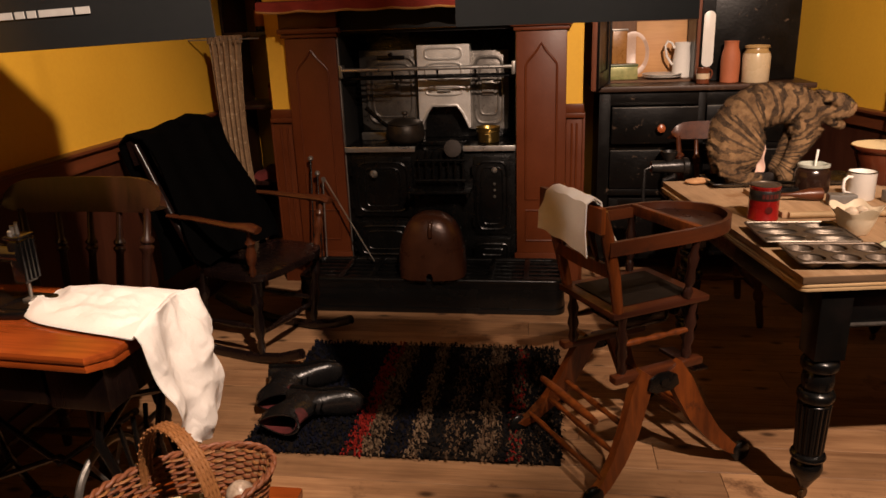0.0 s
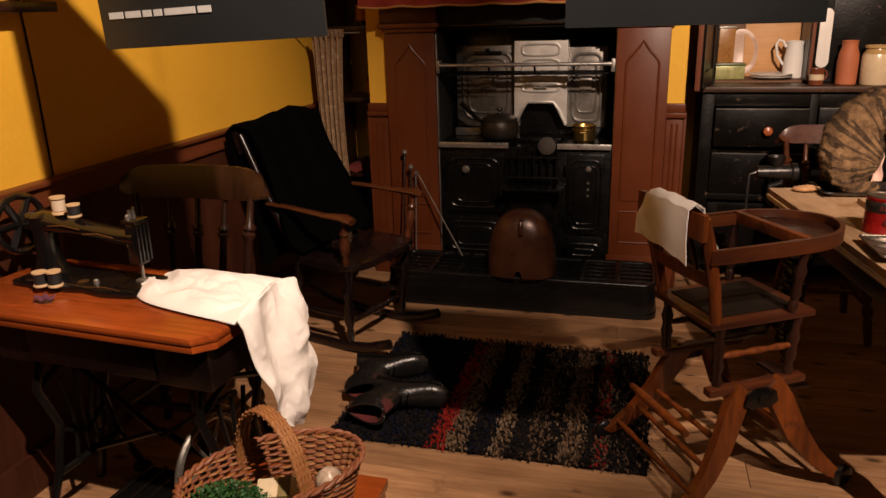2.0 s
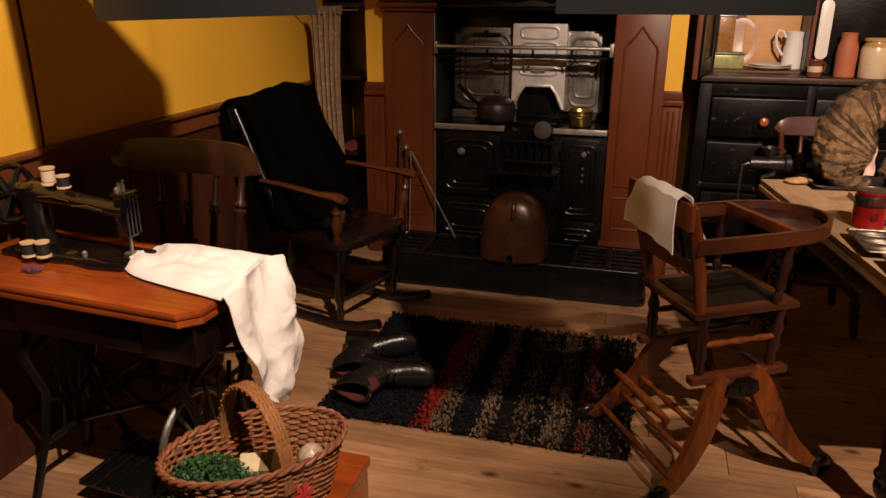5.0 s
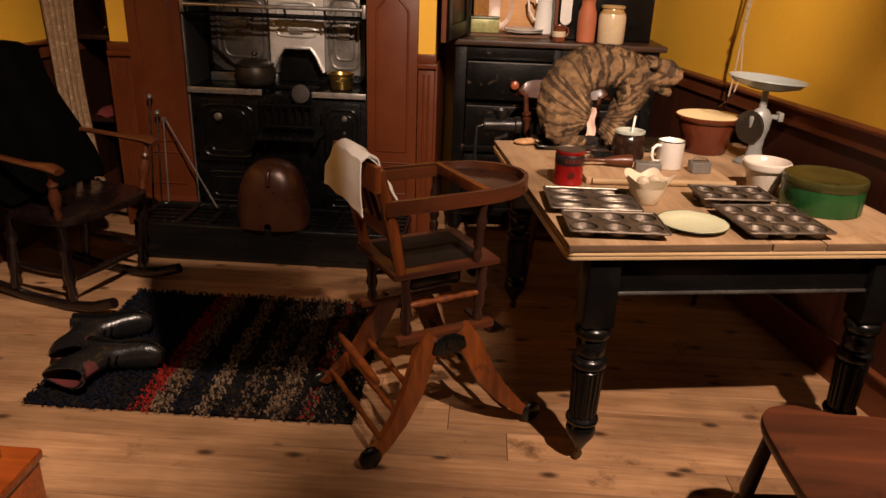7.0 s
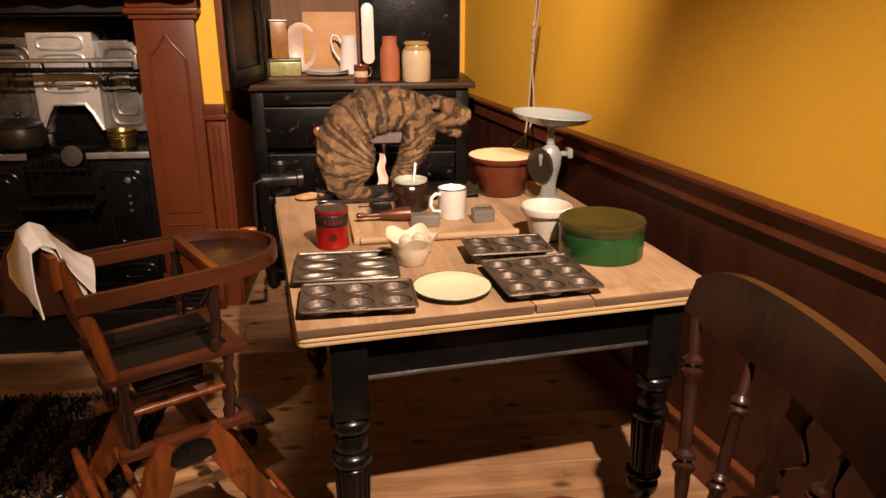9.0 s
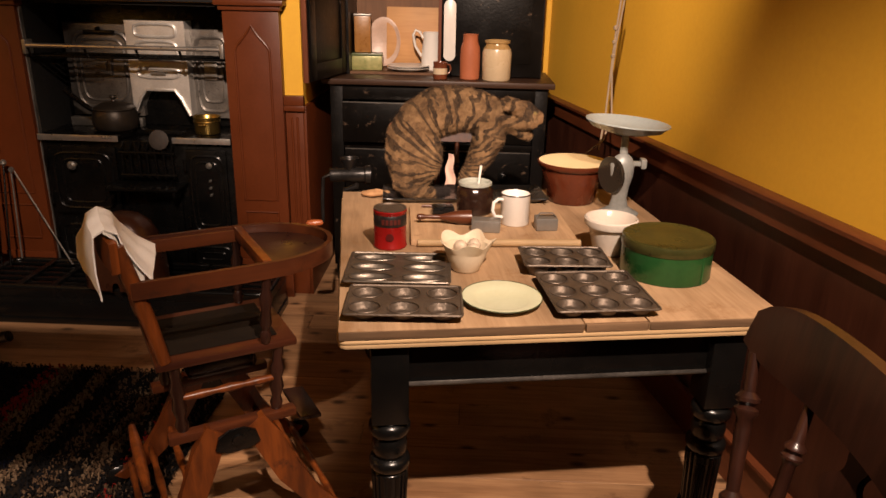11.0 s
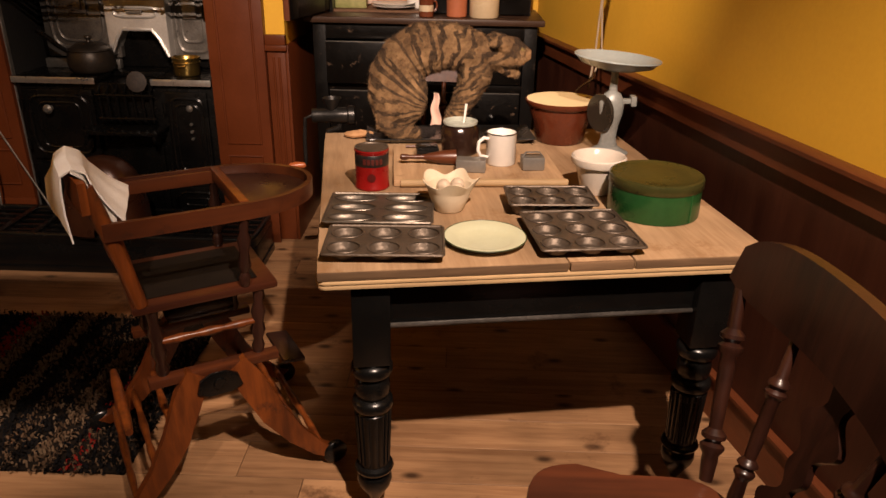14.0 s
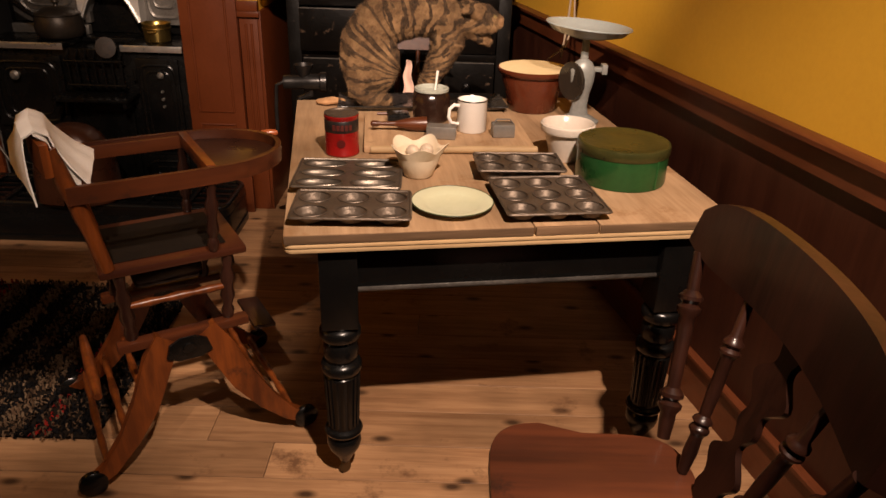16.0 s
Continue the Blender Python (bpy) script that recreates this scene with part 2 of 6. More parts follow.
            edge = [i * (nv + 1) for i in range(nu + 1)] + [nu * (nv + 1) + j for j in range(1, nv + 1)]
            edge += [i * (nv + 1) + nv for i in range(nu - 1, -1, -1)] + [j for j in range(nv - 1, 0, -1)]
            for a, b in zip(edge, edge[1:] + edge[:1]):
                faces.append((b, a, base + a, base + b))
        return self.add(verts, faces, m)


def part(name, shape, material, parent=None, label="", smooth=True, angle=40):
    bm = shape.bm
    bmesh.ops.recalc_face_normals(bm, faces=list(bm.faces))
    me = bpy.data.meshes.new(name)
    bm.to_mesh(me)
    bm.free()
    me.materials.append(material)
    if smooth:
        for p in me.polygons:
            p.use_smooth = True
        me.set_sharp_from_angle(angle=radians(angle))
    ob = new(name, me)
    if parent is not None:
        ob.parent = parent
    if label:
        ob["label"] = label
    return ob


def thing(name, label, category, x=0, y=0, z=0, rz=0, group="", kind="", rx=0, ry=0):
    e = new(name)
    e.empty_display_size = 0.1
    e.matrix_world = pose(x, y, z, rx, ry, rz)
    return tagged(e, label, category, group, kind)


def structure(name, shape, material, label, category):
    return tagged(part(name, shape, material, None), label, category, "", "structure")


# ---- room set ----
CEIL = 3.9


def wall_x(y):
    """The right wall's face at a depth y."""
    return 1.625 + (4.15 - y) * 0.222


LX, BACK, BREAST = -1.74, 4.55, 3.84
structure("ceiling", Shape().box(-4, -3.2, CEIL, 4.5, 4.9, CEIL + 0.15), PLASTER, "dark painted ceiling high above the room set", "ceiling")
structure("wall_front", Shape().box(-4.15, -3.35, 0, 4.65, -3.2, CEIL), PLASTER, "dark gallery wall behind the visitor", "wall")
structure("wall_gallery", Shape().box(-4.15, -3.2, 0, -4.0, -1.0, CEIL), PLASTER, "dark gallery side wall", "wall")
structure("wall_gallery_east", Shape().box(4.5, -3.2, 0, 4.65, -1.0, CEIL), PLASTER, "dark gallery side wall", "wall")
structure("wall_left", Shape().prism([(LX, -0.9), (LX, 4.7), (LX - 0.15, 4.7), (LX - 0.15, -1.0), (-4.15, -1.0), (-4.15, -0.9)][::-1], 0, CEIL), YELLOW, "yellow painted plaster wall above dark wainscot", "wall")
structure("wall_right", Shape().prism([(wall_x(-0.9), -0.9), (wall_x(4.7), 4.7), (wall_x(4.7) + 0.15, 4.7), (wall_x(-1.0) + 0.15, -1.0), (4.65, -1.0), (4.65, -0.9)][::-1], 0, CEIL), YELLOW, "yellow painted plaster wall above dark wainscot", "wall")
structure("wall_back", Shape().box(LX - 0.1, BACK, 0, wall_x(BACK) + 0.1, BACK + 0.15, CEIL), YELLOW, "yellow painted back wall behind the alcoves", "wall")
cb = Shape()
cb.box(-1.345, BREAST, 0, -0.955, BACK - 0.003, CEIL).box(0.002, BREAST, 0, 0.335, BACK - 0.003, CEIL)
cb.box(-0.955, BREAST, 1.40, 0.002, BACK - 0.003, CEIL)
structure("chimney_breast", cb, YELLOW, "yellow chimney breast round the range recess", "wall")
structure("range_recess", Shape().box(-0.953, 4.2, 0.002, 0.0, 4.26, 1.398), SOOT, "sooty black back of the range recess", "wall")


def rail(name, p0, p1, z0, z1, out, normal, material, label, lip=0.0):
    """A moulded board along the wall from p0 to p1, standing out along the normal."""
    (x0, y0), (x1, y1) = p0, p1
    nx, ny = normal
    s = Shape()
    prof = [(0.001, z0), (out, z0), (out, z1 - 0.02), (out + lip, z1 - 0.015), (out + lip, z1 - 0.004), (out + lip * 0.6, z1), (0.001, z1)]
    verts = [(x0 + nx * o, y0 + ny * o, z) for o, z in prof] + [(x1 + nx * o, y1 + ny * o, z) for o, z in prof]
    n = len(prof)
    faces = [(i, (i + 1) % n, n + (i + 1) % n, n + i) for i in range(n)] + [tuple(range(n))[::-1], tuple(range(n, 2 * n))]
    s.add(verts, faces)
    return tagged(part(name, s, material, None, "", True, 30), label, "trim", "", "structure")


RN = (-0.9762, -0.2167)
rail("wainscot_right", (wall_x(-0.85), -0.85), (wall_x(4.5), 4.5), 0.0, 0.87, 0.012, RN, DADO, "dark brown painted wainscot boards")
rail("dado_rail_right", (wall_x(-0.85), -0.85), (wall_x(4.5), 4.5), 0.87, 0.955, 0.028, RN, DADO_RAIL, "brown moulded dado rail with a worn top edge", 0.018)
rail("baseboard_right", (wall_x(-0.85), -0.85), (wall_x(4.5), 4.5), 0.0, 0.16, 0.024, RN, DADO_RAIL, "brown moulded skirting board", 0.012)
rail("wainscot_left", (LX, -0.85), (LX, 4.5), 0.0, 0.9, 0.012, (1, 0), DADO, "dark brown painted wainscot boards")
rail("dado_rail_left", (LX, -0.85), (LX, 4.5), 0.9, 0.985, 0.028, (1, 0), DADO_RAIL, "brown moulded dado rail", 0.018)
rail("baseboard_left", (LX, -0.85), (LX, 4.5), 0.0, 0.14, 0.028, (1, 0), DADO, "dark brown skirting board", 0.0)

# narrow wainscot strips beside the pilasters
for x0, x1 in ((-1.345, -1.228), (0.252, 0.335)):
    g = Shape().box(x0, BREAST - 0.02, 0.0, x1, BREAST - 0.001, 0.93, 0.003)
    for k in range(2):
        xs = x0 + (x1 - x0) * (0.36 + 0.3 * k)
        g.tube([(xs, BREAST - 0.022, 0.28), (xs, BREAST - 0.022, 0.9)], 0.006, seg=8)
    g.box(x0 - 0.008, BREAST - 0.04, 0.93, x1 + 0.012, BREAST - 0.001, 0.955, 0.004).box(x0 - 0.004, BREAST - 0.032, 0.955, x1 + 0.006, BREAST - 0.001, 1.0, 0.004)
    structure("wainscot_strip", g, MAROON, "narrow reddish-brown panelled strip beside the pilaster", "trim")

structure("wainscot_return", Shape().box(0.336, BREAST - 0.02, 0.0, 0.35, BACK - 0.002, 0.955, 0.002), MAROON, "reddish-brown wainscot on the side of the chimney breast", "trim")
structure("wainscot_return_west", Shape().box(-1.36, BREAST - 0.02, 0.0, -1.346, BACK - 0.002, 0.955, 0.002), MAROON, "reddish-brown wainscot on the side of the chimney breast", "trim")
structure("range_cheek", Shape().box(-0.9545, BREAST + 0.001, 0.0, -0.9435, 4.199, 1.398), SOOT, "sooty side of the range recess", "wall")
structure("range_cheek_east", Shape().box(-0.0095, BREAST + 0.001, 0.0, 0.0015, 4.199, 1.398), SOOT, "sooty side of the range recess", "wall")
structure("range_hood", Shape().box(-0.943, BREAST + 0.001, 1.385, -0.01, 4.199, 1.399), SOOT, "sooty top of the range recess", "wall")
# pilasters with pointed panels, caps and mantel shelf
PF = 3.79


def pilaster(x0, x1):
    t = thing("pilaster", "reddish-brown painted pilaster with a pointed-arch panel", "pilaster", (x0 + x1) / 2, PF, 0, group="pilasters beside the range")
    w = (x1 - x0) / 2
    part("shaft", Shape().box(-w, 0.0, 0.0, w, 0.049, 1.372, 0.004), MAROON, t)
    part("plinth", Shape().box(-w - 0.012, -0.018, 0.0, w + 0.012, -0.002, 0.2, 0.004), MAROON, t)
    s = Shape()
    h, zt, zb = w * 0.62, 1.285, 0.50
    arch = [(-h, zb), (-h, zt - 0.09)]
    for k in range(1, 9):
        a = k / 8
        arch.append((-h + h * (a ** 1.7), zt - 0.09 + 0.055 * math.sin(a * math.pi / 2) + 0.06 * a ** 4))
    arch += [(-x, z) for x, z in arch[-2::-1]]
    s.tube([(x, -0.002, z) for x, z in arch], 0.006, seg=8, closed=True)
    part("arch_moulding", s, MAROON, t)
    s2 = Shape().tube([(-h, -0.002, 0.27), (-h, -0.002, 0.44), (h, -0.002, 0.44), (h, -0.002, 0.27)], 0.006, seg=8, closed=True)
    part("lower_panel_moulding", s2, MAROON, t)
    c = Shape().box(-w - 0.012, -0.015, 1.374, w + 0.012, 0.049, 1.394, 0.003).box(-w - 0.028, -0.032, 1.394, w + 0.028, 0.049, 1.42, 0.008)
    c.box(-w - 0.018, -0.022, 1.42, w + 0.018, 0.049, 1.502, 0.006)
    part("cap", c, MAROON, t)


pilaster(-1.226, -0.948)
pilaster(-0.006, 0.25)
mt = thing("mantel_shelf", "reddish-brown painted mantel shelf over the range", "mantel", -0.49, 3.7, 1.503)
part("board", Shape().box(-0.80, -0.06, 0.0, 0.80, 0.138, 0.04, 0.006), MAROON, mt)
part("frieze", Shape().box(-0.455, 0.10, -0.1, 0.485, 0.138, -0.002, 0.004), SOOT, mt)
mc = thing("mantel_cloth", "red wool mantel cloth with a scalloped trimmed hem", "cloth", -0.49, 3.7, 1.548)


def mantel_cloth(u, v):
    x = -0.81 + 1.62 * u
    if v < 0.4:
        return (x, 0.13 - 0.2 * v / 0.4, 0.004)
    d = (v - 0.4) / 0.6
    return (x, -0.072 - 0.012 * math.sin(u * 61) * d, 0.0 - d * (0.042 + 0.008 * abs(math.sin(u * 22))))


part("cloth", Shape().grid(90, 14, mantel_cloth, 0.004), REDCLOTH, mc)
part("hem", Shape().tube([Vector(mantel_cloth(i / 90, 1.0)) + Vector((0, -0.003, 0)) for i in range(91)], 0.006, seg=6), plain("gold_braid", (0.42, 0.2, 0.05), None, 0.7), mc, "dull gold braid hem")

# ---- large things ----

# kitchen table: scrubbed top on black turned legs
TZ = 0.75
tb = thing("kitchen_table", "kitchen table with a scrubbed pine top on black turned legs", "table", 0.831, 1.899, 0, 9.2)
W, D = 1.09, 1.2
for i, (a, b) in enumerate(((0.004, 0.577), (0.581, 0.735), (0.738, W - 0.004))):
    y0, zt = 0.004 + (0.006 if i == 1 else 0), TZ - (0.0015 if i == 1 else 0.0)
    if i == 2:
        s = Shape().prism([(a, y0), (b - .034, y0), (b, y0 + .046), (b, D), (a, D)], TZ - 0.022, zt, 0.0025)
    else:
        s = Shape().box(a, y0, TZ - 0.022, b, D, zt, 0.0025)
    brd = part("top_board", s, PINE, tb)
    part("board_end", Shape().box(a + .001, -.0005, TZ - 0.0215, b - .001 - (.034 if i == 2 else 0), y0 - .0005, TZ - 0.002, .001), PINE_END, brd, "grey-brown weathered end grain")
part("edge_board", Shape().prism([(0.02, 0), (W - 0.04, -0.002), (W, 0.048), (W, D), (0, D), (0, 0.02), (0.006, 0.006)], TZ - 0.033, TZ - 0.0235, 0.003), PLY, tb, "pale moulded edge under the top")
part("edge_board", Shape().prism([(0.02, 0.002), (W - 0.04, 0.0), (W - .002, 0.05), (W - .002, D), (0.002, D), (0.002, 0.022), (0.008, 0.008)], TZ - 0.046, TZ - 0.0345, 0.004), PLY, tb, "pale moulded edge under the top")
AZ = .572
part("apron", Shape().box(0.16, 0.052, AZ, W - 0.16, 0.07, TZ - 0.047, 0.002), BLACKPAINT, tb)
part("apron", Shape().box(0.16, D - 0.07, AZ, W - 0.16, D - 0.052, TZ - 0.047, 0.002), BLACKPAINT, tb)
part("apron", Shape().box(0.1, 0.12, AZ, 0.118, D - 0.12, TZ - 0.047, 0.002), BLACKPAINT, tb)
part("apron", Shape().box(W - 0.118, 0.12, AZ, W - 0.1, D - 0.12, TZ - 0.047, 0.002), BLACKPAINT, tb)
part("bead", Shape().tube([(0.168, 0.046, AZ + .012), (W - 0.168, 0.046, AZ + .012)], 0.006, seg=8), plain("rubbed_black_bead", (.11, .1, .09), (.03, .027, .024), .25, .3), tb, "glossy bead along the apron")


def table_leg(x, y):
    h = TZ - 0.047
    s = Shape().box(x - 0.045, y - 0.045, 0.483, x + 0.045, y + 0.045, h, 0.004)
    prof = [(.012, .04), (.02, .055), (.03, .075), (.041, .093), (.046, .112), (.044, .128), (.036, .138), (.038, .142), (.048, .147), (.051, .154), (.048, .161), (.038, .166), (.037, .172), (.043, .33), (.036, .337), (.048, .342), (.052, .35), (.052, .362), (.048, .37), (.038, .375), (.042, .384), (.045, .405), (.042, .428), (.036, .437), (.048, .442), (.052, .45), (.052, .464), (.048, .472), (.039, .477), (.044, .4835)]
    s.lathe(prof, Matrix.Translation((x, y, 0)), 32)
    leg = part("leg", s, BLACKPAINT, tb)
    for k in range(16):
        a = 2 * math.pi * k / 16
        part("reed", Shape().tube([(x + .0375 * math.cos(a), y + .0375 * math.sin(a), .174), (x + .043 * math.cos(a), y + .043 * math.sin(a), .328)], 0.0048, seg=6), BLACKPAINT, leg)
    c = Shape().lathe([(.006, .03), (.011, .034), (.012, .045)], Matrix.Translation((x, y, 0)), 12).lathe([(.015, -.006), (.017, 0), (.015, .006)], Matrix.Translation((x, y, 0.017)) @ pose(0, 0, 0, 90, 0, 30), 16)
    part("castor", c, plain("tarnished_brass", (.14, .09, .04), (.05, .035, .02), .4, .8), leg, "small tarnished brass castor")


for x, y in ((.122, .07), (W - .122, .07), (.122, D - .07), (W - .122, D - .07)):
    table_leg(x, y)

# cooking range
rg = thing("cooking_range", "black-leaded cast-iron cooking range with steel edges", "range", -0.477, 3.82, 0)
FX0, FX1 = -0.465, 0.465
part("lower_front", Shape().box(FX0, 0, 0.02, FX1, 0.34, 0.765, 0.004), IRON, rg)
part("hob", Shape().box(FX0, -0.025, 0.768, -0.075, 0.36, 0.79, 0.004).box(0.185, -0.025, 0.768, FX1, 0.36, 0.79, 0.004).box(-0.075, 0.16, 0.768, 0.185, 0.36, 0.79, 0.003), IRON, rg)
part("hob_edge", Shape().box(FX0, -0.031, 0.764, -0.075, -0.026, 0.793, 0.002), BRIGHT, rg, "bright steel hob edge")
part("hob_edge", Shape().box(0.185, -0.031, 0.764, FX1, -0.026, 0.793, 0.002), BRIGHT, rg, "bright steel hob edge")
part("back_plate", Shape().box(FX0, 0.30, 0.792, FX1, 0.36, 1.395, 0.003), IRON, rg)


def oven_door(x0, x1, z0, z1, knob=True):
    w = (x1 - x0) / 2
    d = part("oven_door", Shape().box(x0, -0.022, z0, x1, -0.001, z1, 0.006), IRON, rg)
    cx = (x0 + x1) / 2

    def ring(k, dz):
        pts = []
        for i in range(40):
            a = 2 * math.pi * i / 40
            c, s_ = math.cos(a), math.sin(a)
            e = 0.35
            pts.append((cx + k * w * math.copysign(abs(c) ** e, c), -0.023, (z0 + z1) / 2 + ((z1 - z0) / 2 - dz) * math.copysign(abs(s_) ** e, s_)))
        return pts
    part("door_moulding", Shape().tube(ring(0.84, 0.03), 0.007, seg=6, closed=True).tube(ring(0.6, 0.06), 0.005, seg=6, closed=True), IRON, d)
    for zz in (z1 - .1, z0 + .05):
        part("hinge", Shape().tube([(x0 - .004, -.03, zz), (x0 - .004, -.03, zz + .05)], .008), IRON, d)
    if knob:
        part("knob", Shape().lathe([(.012, 0), (.008, .012), (.02, .022), (.022, .032), (.012, .042)], pose(x0 + 0.24 * (x1 - x0) * 1.6, -0.022, (z0 + z1) / 2 + 0.08, 90, 0, 0), 18), STEEL, d, "round steel door knob")
    return d


oven_door(FX0 + 0.03, -0.10, 0.40, 0.735)
oven_door(FX0 + 0.03, -0.10, 0.15, 0.375, False)
oven_door(0.24, FX1 - 0.03, 0.30, 0.735, False)
oven_door(0.24, FX1 - 0.03, 0.12, 0.275, False)
for zz, rr in ((.66, .016), (.585, .008), (.55, .008), (.515, .008)):
    part("latch_stud", Shape().lathe([(rr * .8, 0), (rr, .008), (rr * .5, .016)], pose(0.352, -0.022, zz, 90, 0, 0), 14), STEEL, rg, "worn steel latch stud")


def back_panel(x0, x1, z0, z1, mat, steps, label=""):
    p = part("back_panel", Shape().box(x0, 0.262, z0, x1, 0.299, z1, 0.004), mat, rg, label)
    cx, cz = (x0 + x1) / 2, (z0 + z1) / 2
    for kx, kz, r in steps:
        pts = []
        for i in range(48):
            a = 2 * math.pi * i / 48
            c, s_ = math.cos(a), math.sin(a)
            pts.append((cx + kx * (x1 - x0) / 2 * math.copysign(abs(c) ** .4, c), 0.261, cz + kz * (z1 - z0) / 2 * math.copysign(abs(s_) ** .4, s_)))
        part("panel_moulding", Shape().tube(pts, r, seg=6, closed=True), mat, p)
    return p


CASTGREY = plain("grey_cast_plate", (.27, .25, .225), (.11, .1, .09), .38, .6, 14, 110, .3, spots=(.04, .034, .028), spot_at=.6)
pl = back_panel(-0.425, -0.06, 0.84, 1.29, CASTGREY, ((.78, .82, .012), (.62, .66, .008)), "grey cast panel with stepped mouldings")
part("square_boss", Shape().box(-0.285, 0.245, 1.04, -0.195, 0.261, 1.13, 0.005).box(-0.265, 0.236, 1.06, -0.215, 0.246, 1.11, 0.004), CASTGREY, pl)
part("slot", Shape().box(-0.32, 0.248, 1.235, -0.16, 0.262, 1.258, 0.006), IRON, pl)
part("slot_catch", Shape().tube([(-0.25, 0.246, 1.262), (-0.23, 0.24, 1.268)], .008), IRON, pl)
part("base_ledge", Shape().box(-0.43, 0.225, 0.79, -0.06, 0.262, 0.835, 0.006), STEEL, rg)
pr = back_panel(0.20, 0.415, 0.84, 1.27, CASTGREY, ((.74, .84, .010), (.5, .62, .008)), "grey cast panel with an arched moulding")
part("square_boss", Shape().box(0.27, 0.247, 1.03, 0.335, 0.261, 1.12, 0.004), STEEL, pr)
# central flue cover with a canopy over the fire
fc = Shape()
poly = [(-0.075, 0.86), (-0.035, 0.945), (-0.005, 0.985), (0.135, 0.985), (0.165, 0.945), (0.205, 0.86), (0.21, 0.86), (0.21, 1.31), (-0.08, 1.31), (-0.08, 0.86)]
tmp = bmesh.new()
fa = [tmp.verts.new((x, 0.19, z)) for x, z in poly]
fb = [tmp.verts.new((x, 0.29, z)) for x, z in poly]
tmp.faces.new(fa), tmp.faces.new(fb[::-1])
for i in range(len(poly)):
    tmp.faces.new((fa[i], fa[(i + 1) % len(poly)], fb[(i + 1) % len(poly)], fb[i]))
fc.take(tmp)
LIGHTIRON = plain("bare_bright_iron", (0.72, 0.7, 0.66), (0.5, 0.48, 0.45), 0.38, 0.55, 12, 110, 0.2, spots=(0.2, 0.17, 0.14), spot_at=0.66)
fco = part("flue_cover", fc, LIGHTIRON, rg, "bright bare-iron flue cover", True, 25)
for cz, hh in ((1.065, .022), (1.17, .045), (1.265, .03)):
    pts = [(0.065 + 0.1 * math.copysign(abs(math.cos(a)) ** .5, math.cos(a)), 0.188, cz + hh * math.copysign(abs(math.sin(a)) ** .5, math.sin(a))) for a in [2 * math.pi * i / 36 for i in range(36)]]
    part("panel_moulding", Shape().tube(pts, .008, seg=6, closed=True), LIGHTIRON, fco)
part("damper_handle", Shape().tube([(0.03, 0.18, 1.065), (0.1, 0.18, 1.065)], .009), STEEL, fco)
part("edge_moulding", Shape().tube([(x, 0.188, z) for x, z in poly[:6]], .008, seg=6), LIGHTIRON, fco)
# open fire: bars, basket and drop-down plate
for k in range(7):
    x = -0.055 + k * 0.04
    part("fire_bar", Shape().tube([(x, -0.01, 0.575), (x, -0.045, 0.60), (x, -0.05, 0.735), (x, -0.02, 0.765)], .007, seg=8), IRON, rg)
part("cross_bar", Shape().tube([(-0.07, -0.045, 0.61), (0.2, -0.045, 0.61)], .008), IRON, rg)
part("cross_bar", Shape().tube([(-0.07, -0.05, 0.72), (0.2, -0.05, 0.72)], .008), IRON, rg)
part("drop_plate", Shape().box(-0.11, -0.15, 0.555, 0.235, 0.0, 0.572, 0.006).box(-0.105, -0.15, 0.53, -0.09, -0.001, 0.556, .002).box(0.21, -0.15, 0.53, 0.225, -0.001, 0.556, .002), IRON, rg, "sooty iron drop-down hob plate")
part("fire_door", Shape().lathe([(.03, -.012), (.045, -.004), (.047, .006), (.036, .012), (.012, .014)], pose(.135, -.055, .785, 80, 0, 0), 24), plain("ashy_iron", (.05, .04, .034), (.02, .016, .014), .75, scale=30, bump=.5), rg, "small ash-grey round plate over the fire")
part("ash_front", Shape().box(-0.07, -0.02, 0.12, 0.2, -0.001, 0.52, 0.006).box(-0.04, -0.03, 0.16, 0.17, -0.02, 0.34, 0.006), IRON, rg)
# plate rack and towel rail
rk = Shape()
rk.tube([(FX0 + 0.002, -0.02, 1.20), (FX1 - 0.002, -0.02, 1.20)], 0.010, seg=12)
part("towel_rail", rk, BRIGHT, rg, "polished steel rail")
r2 = Shape()
for yy in (0.02, 0.07, 0.12, 0.17):
    r2.tube([(FX0, yy, 1.15), (FX1, yy, 1.15)], 0.006, seg=8)
for xx in (FX0 + .02, -.18, .06, .26, FX1 - .02):
    r2.tube([(xx, 0.26, 1.13), (xx, 0.0, 1.15), (xx, -0.02, 1.19)], 0.006, seg=8)
part("plate_rack", r2, IRON, rg)
part("rail_bracket", Shape().box(FX0 - 0.001, -0.03, 1.16, FX0 + 0.018, 0.03, 1.225, .004), STEEL, rg)
part("rail_bracket", Shape().box(FX1 - 0.018, -0.03, 1.16, FX1 + 0.001, 0.03, 1.225, .004), STEEL, rg)
part("side_edge", Shape().box(FX0 - 0.012, -0.005, 0.02, FX0 - 0.001, 0.02, 1.37, .003), STEEL, rg)
part("side_edge", Shape().box(FX1 + 0.001, -0.005, 0.02, FX1 + 0.010, 0.02, 1.37, .003), STEEL, rg)

# box fender on the hearth
fd = thing("hearth_fender", "black iron box fender with a slotted top and rounded corners", "fender", -0.445, 3.56, 0)


def round_rect(hx, hy, r, n=6):
    out = []
    for cx, cy, a0 in ((hx - r, -hy + r, -90), (hx - r, hy - r, 0), (-hx + r, hy - r, 90), (-hx + r, -hy + r, 180)):
        for k in range(n + 1):
            a = radians(a0 + 90 * k / n)
            out.append((cx + r * math.cos(a), cy + r * math.sin(a)))
    return out


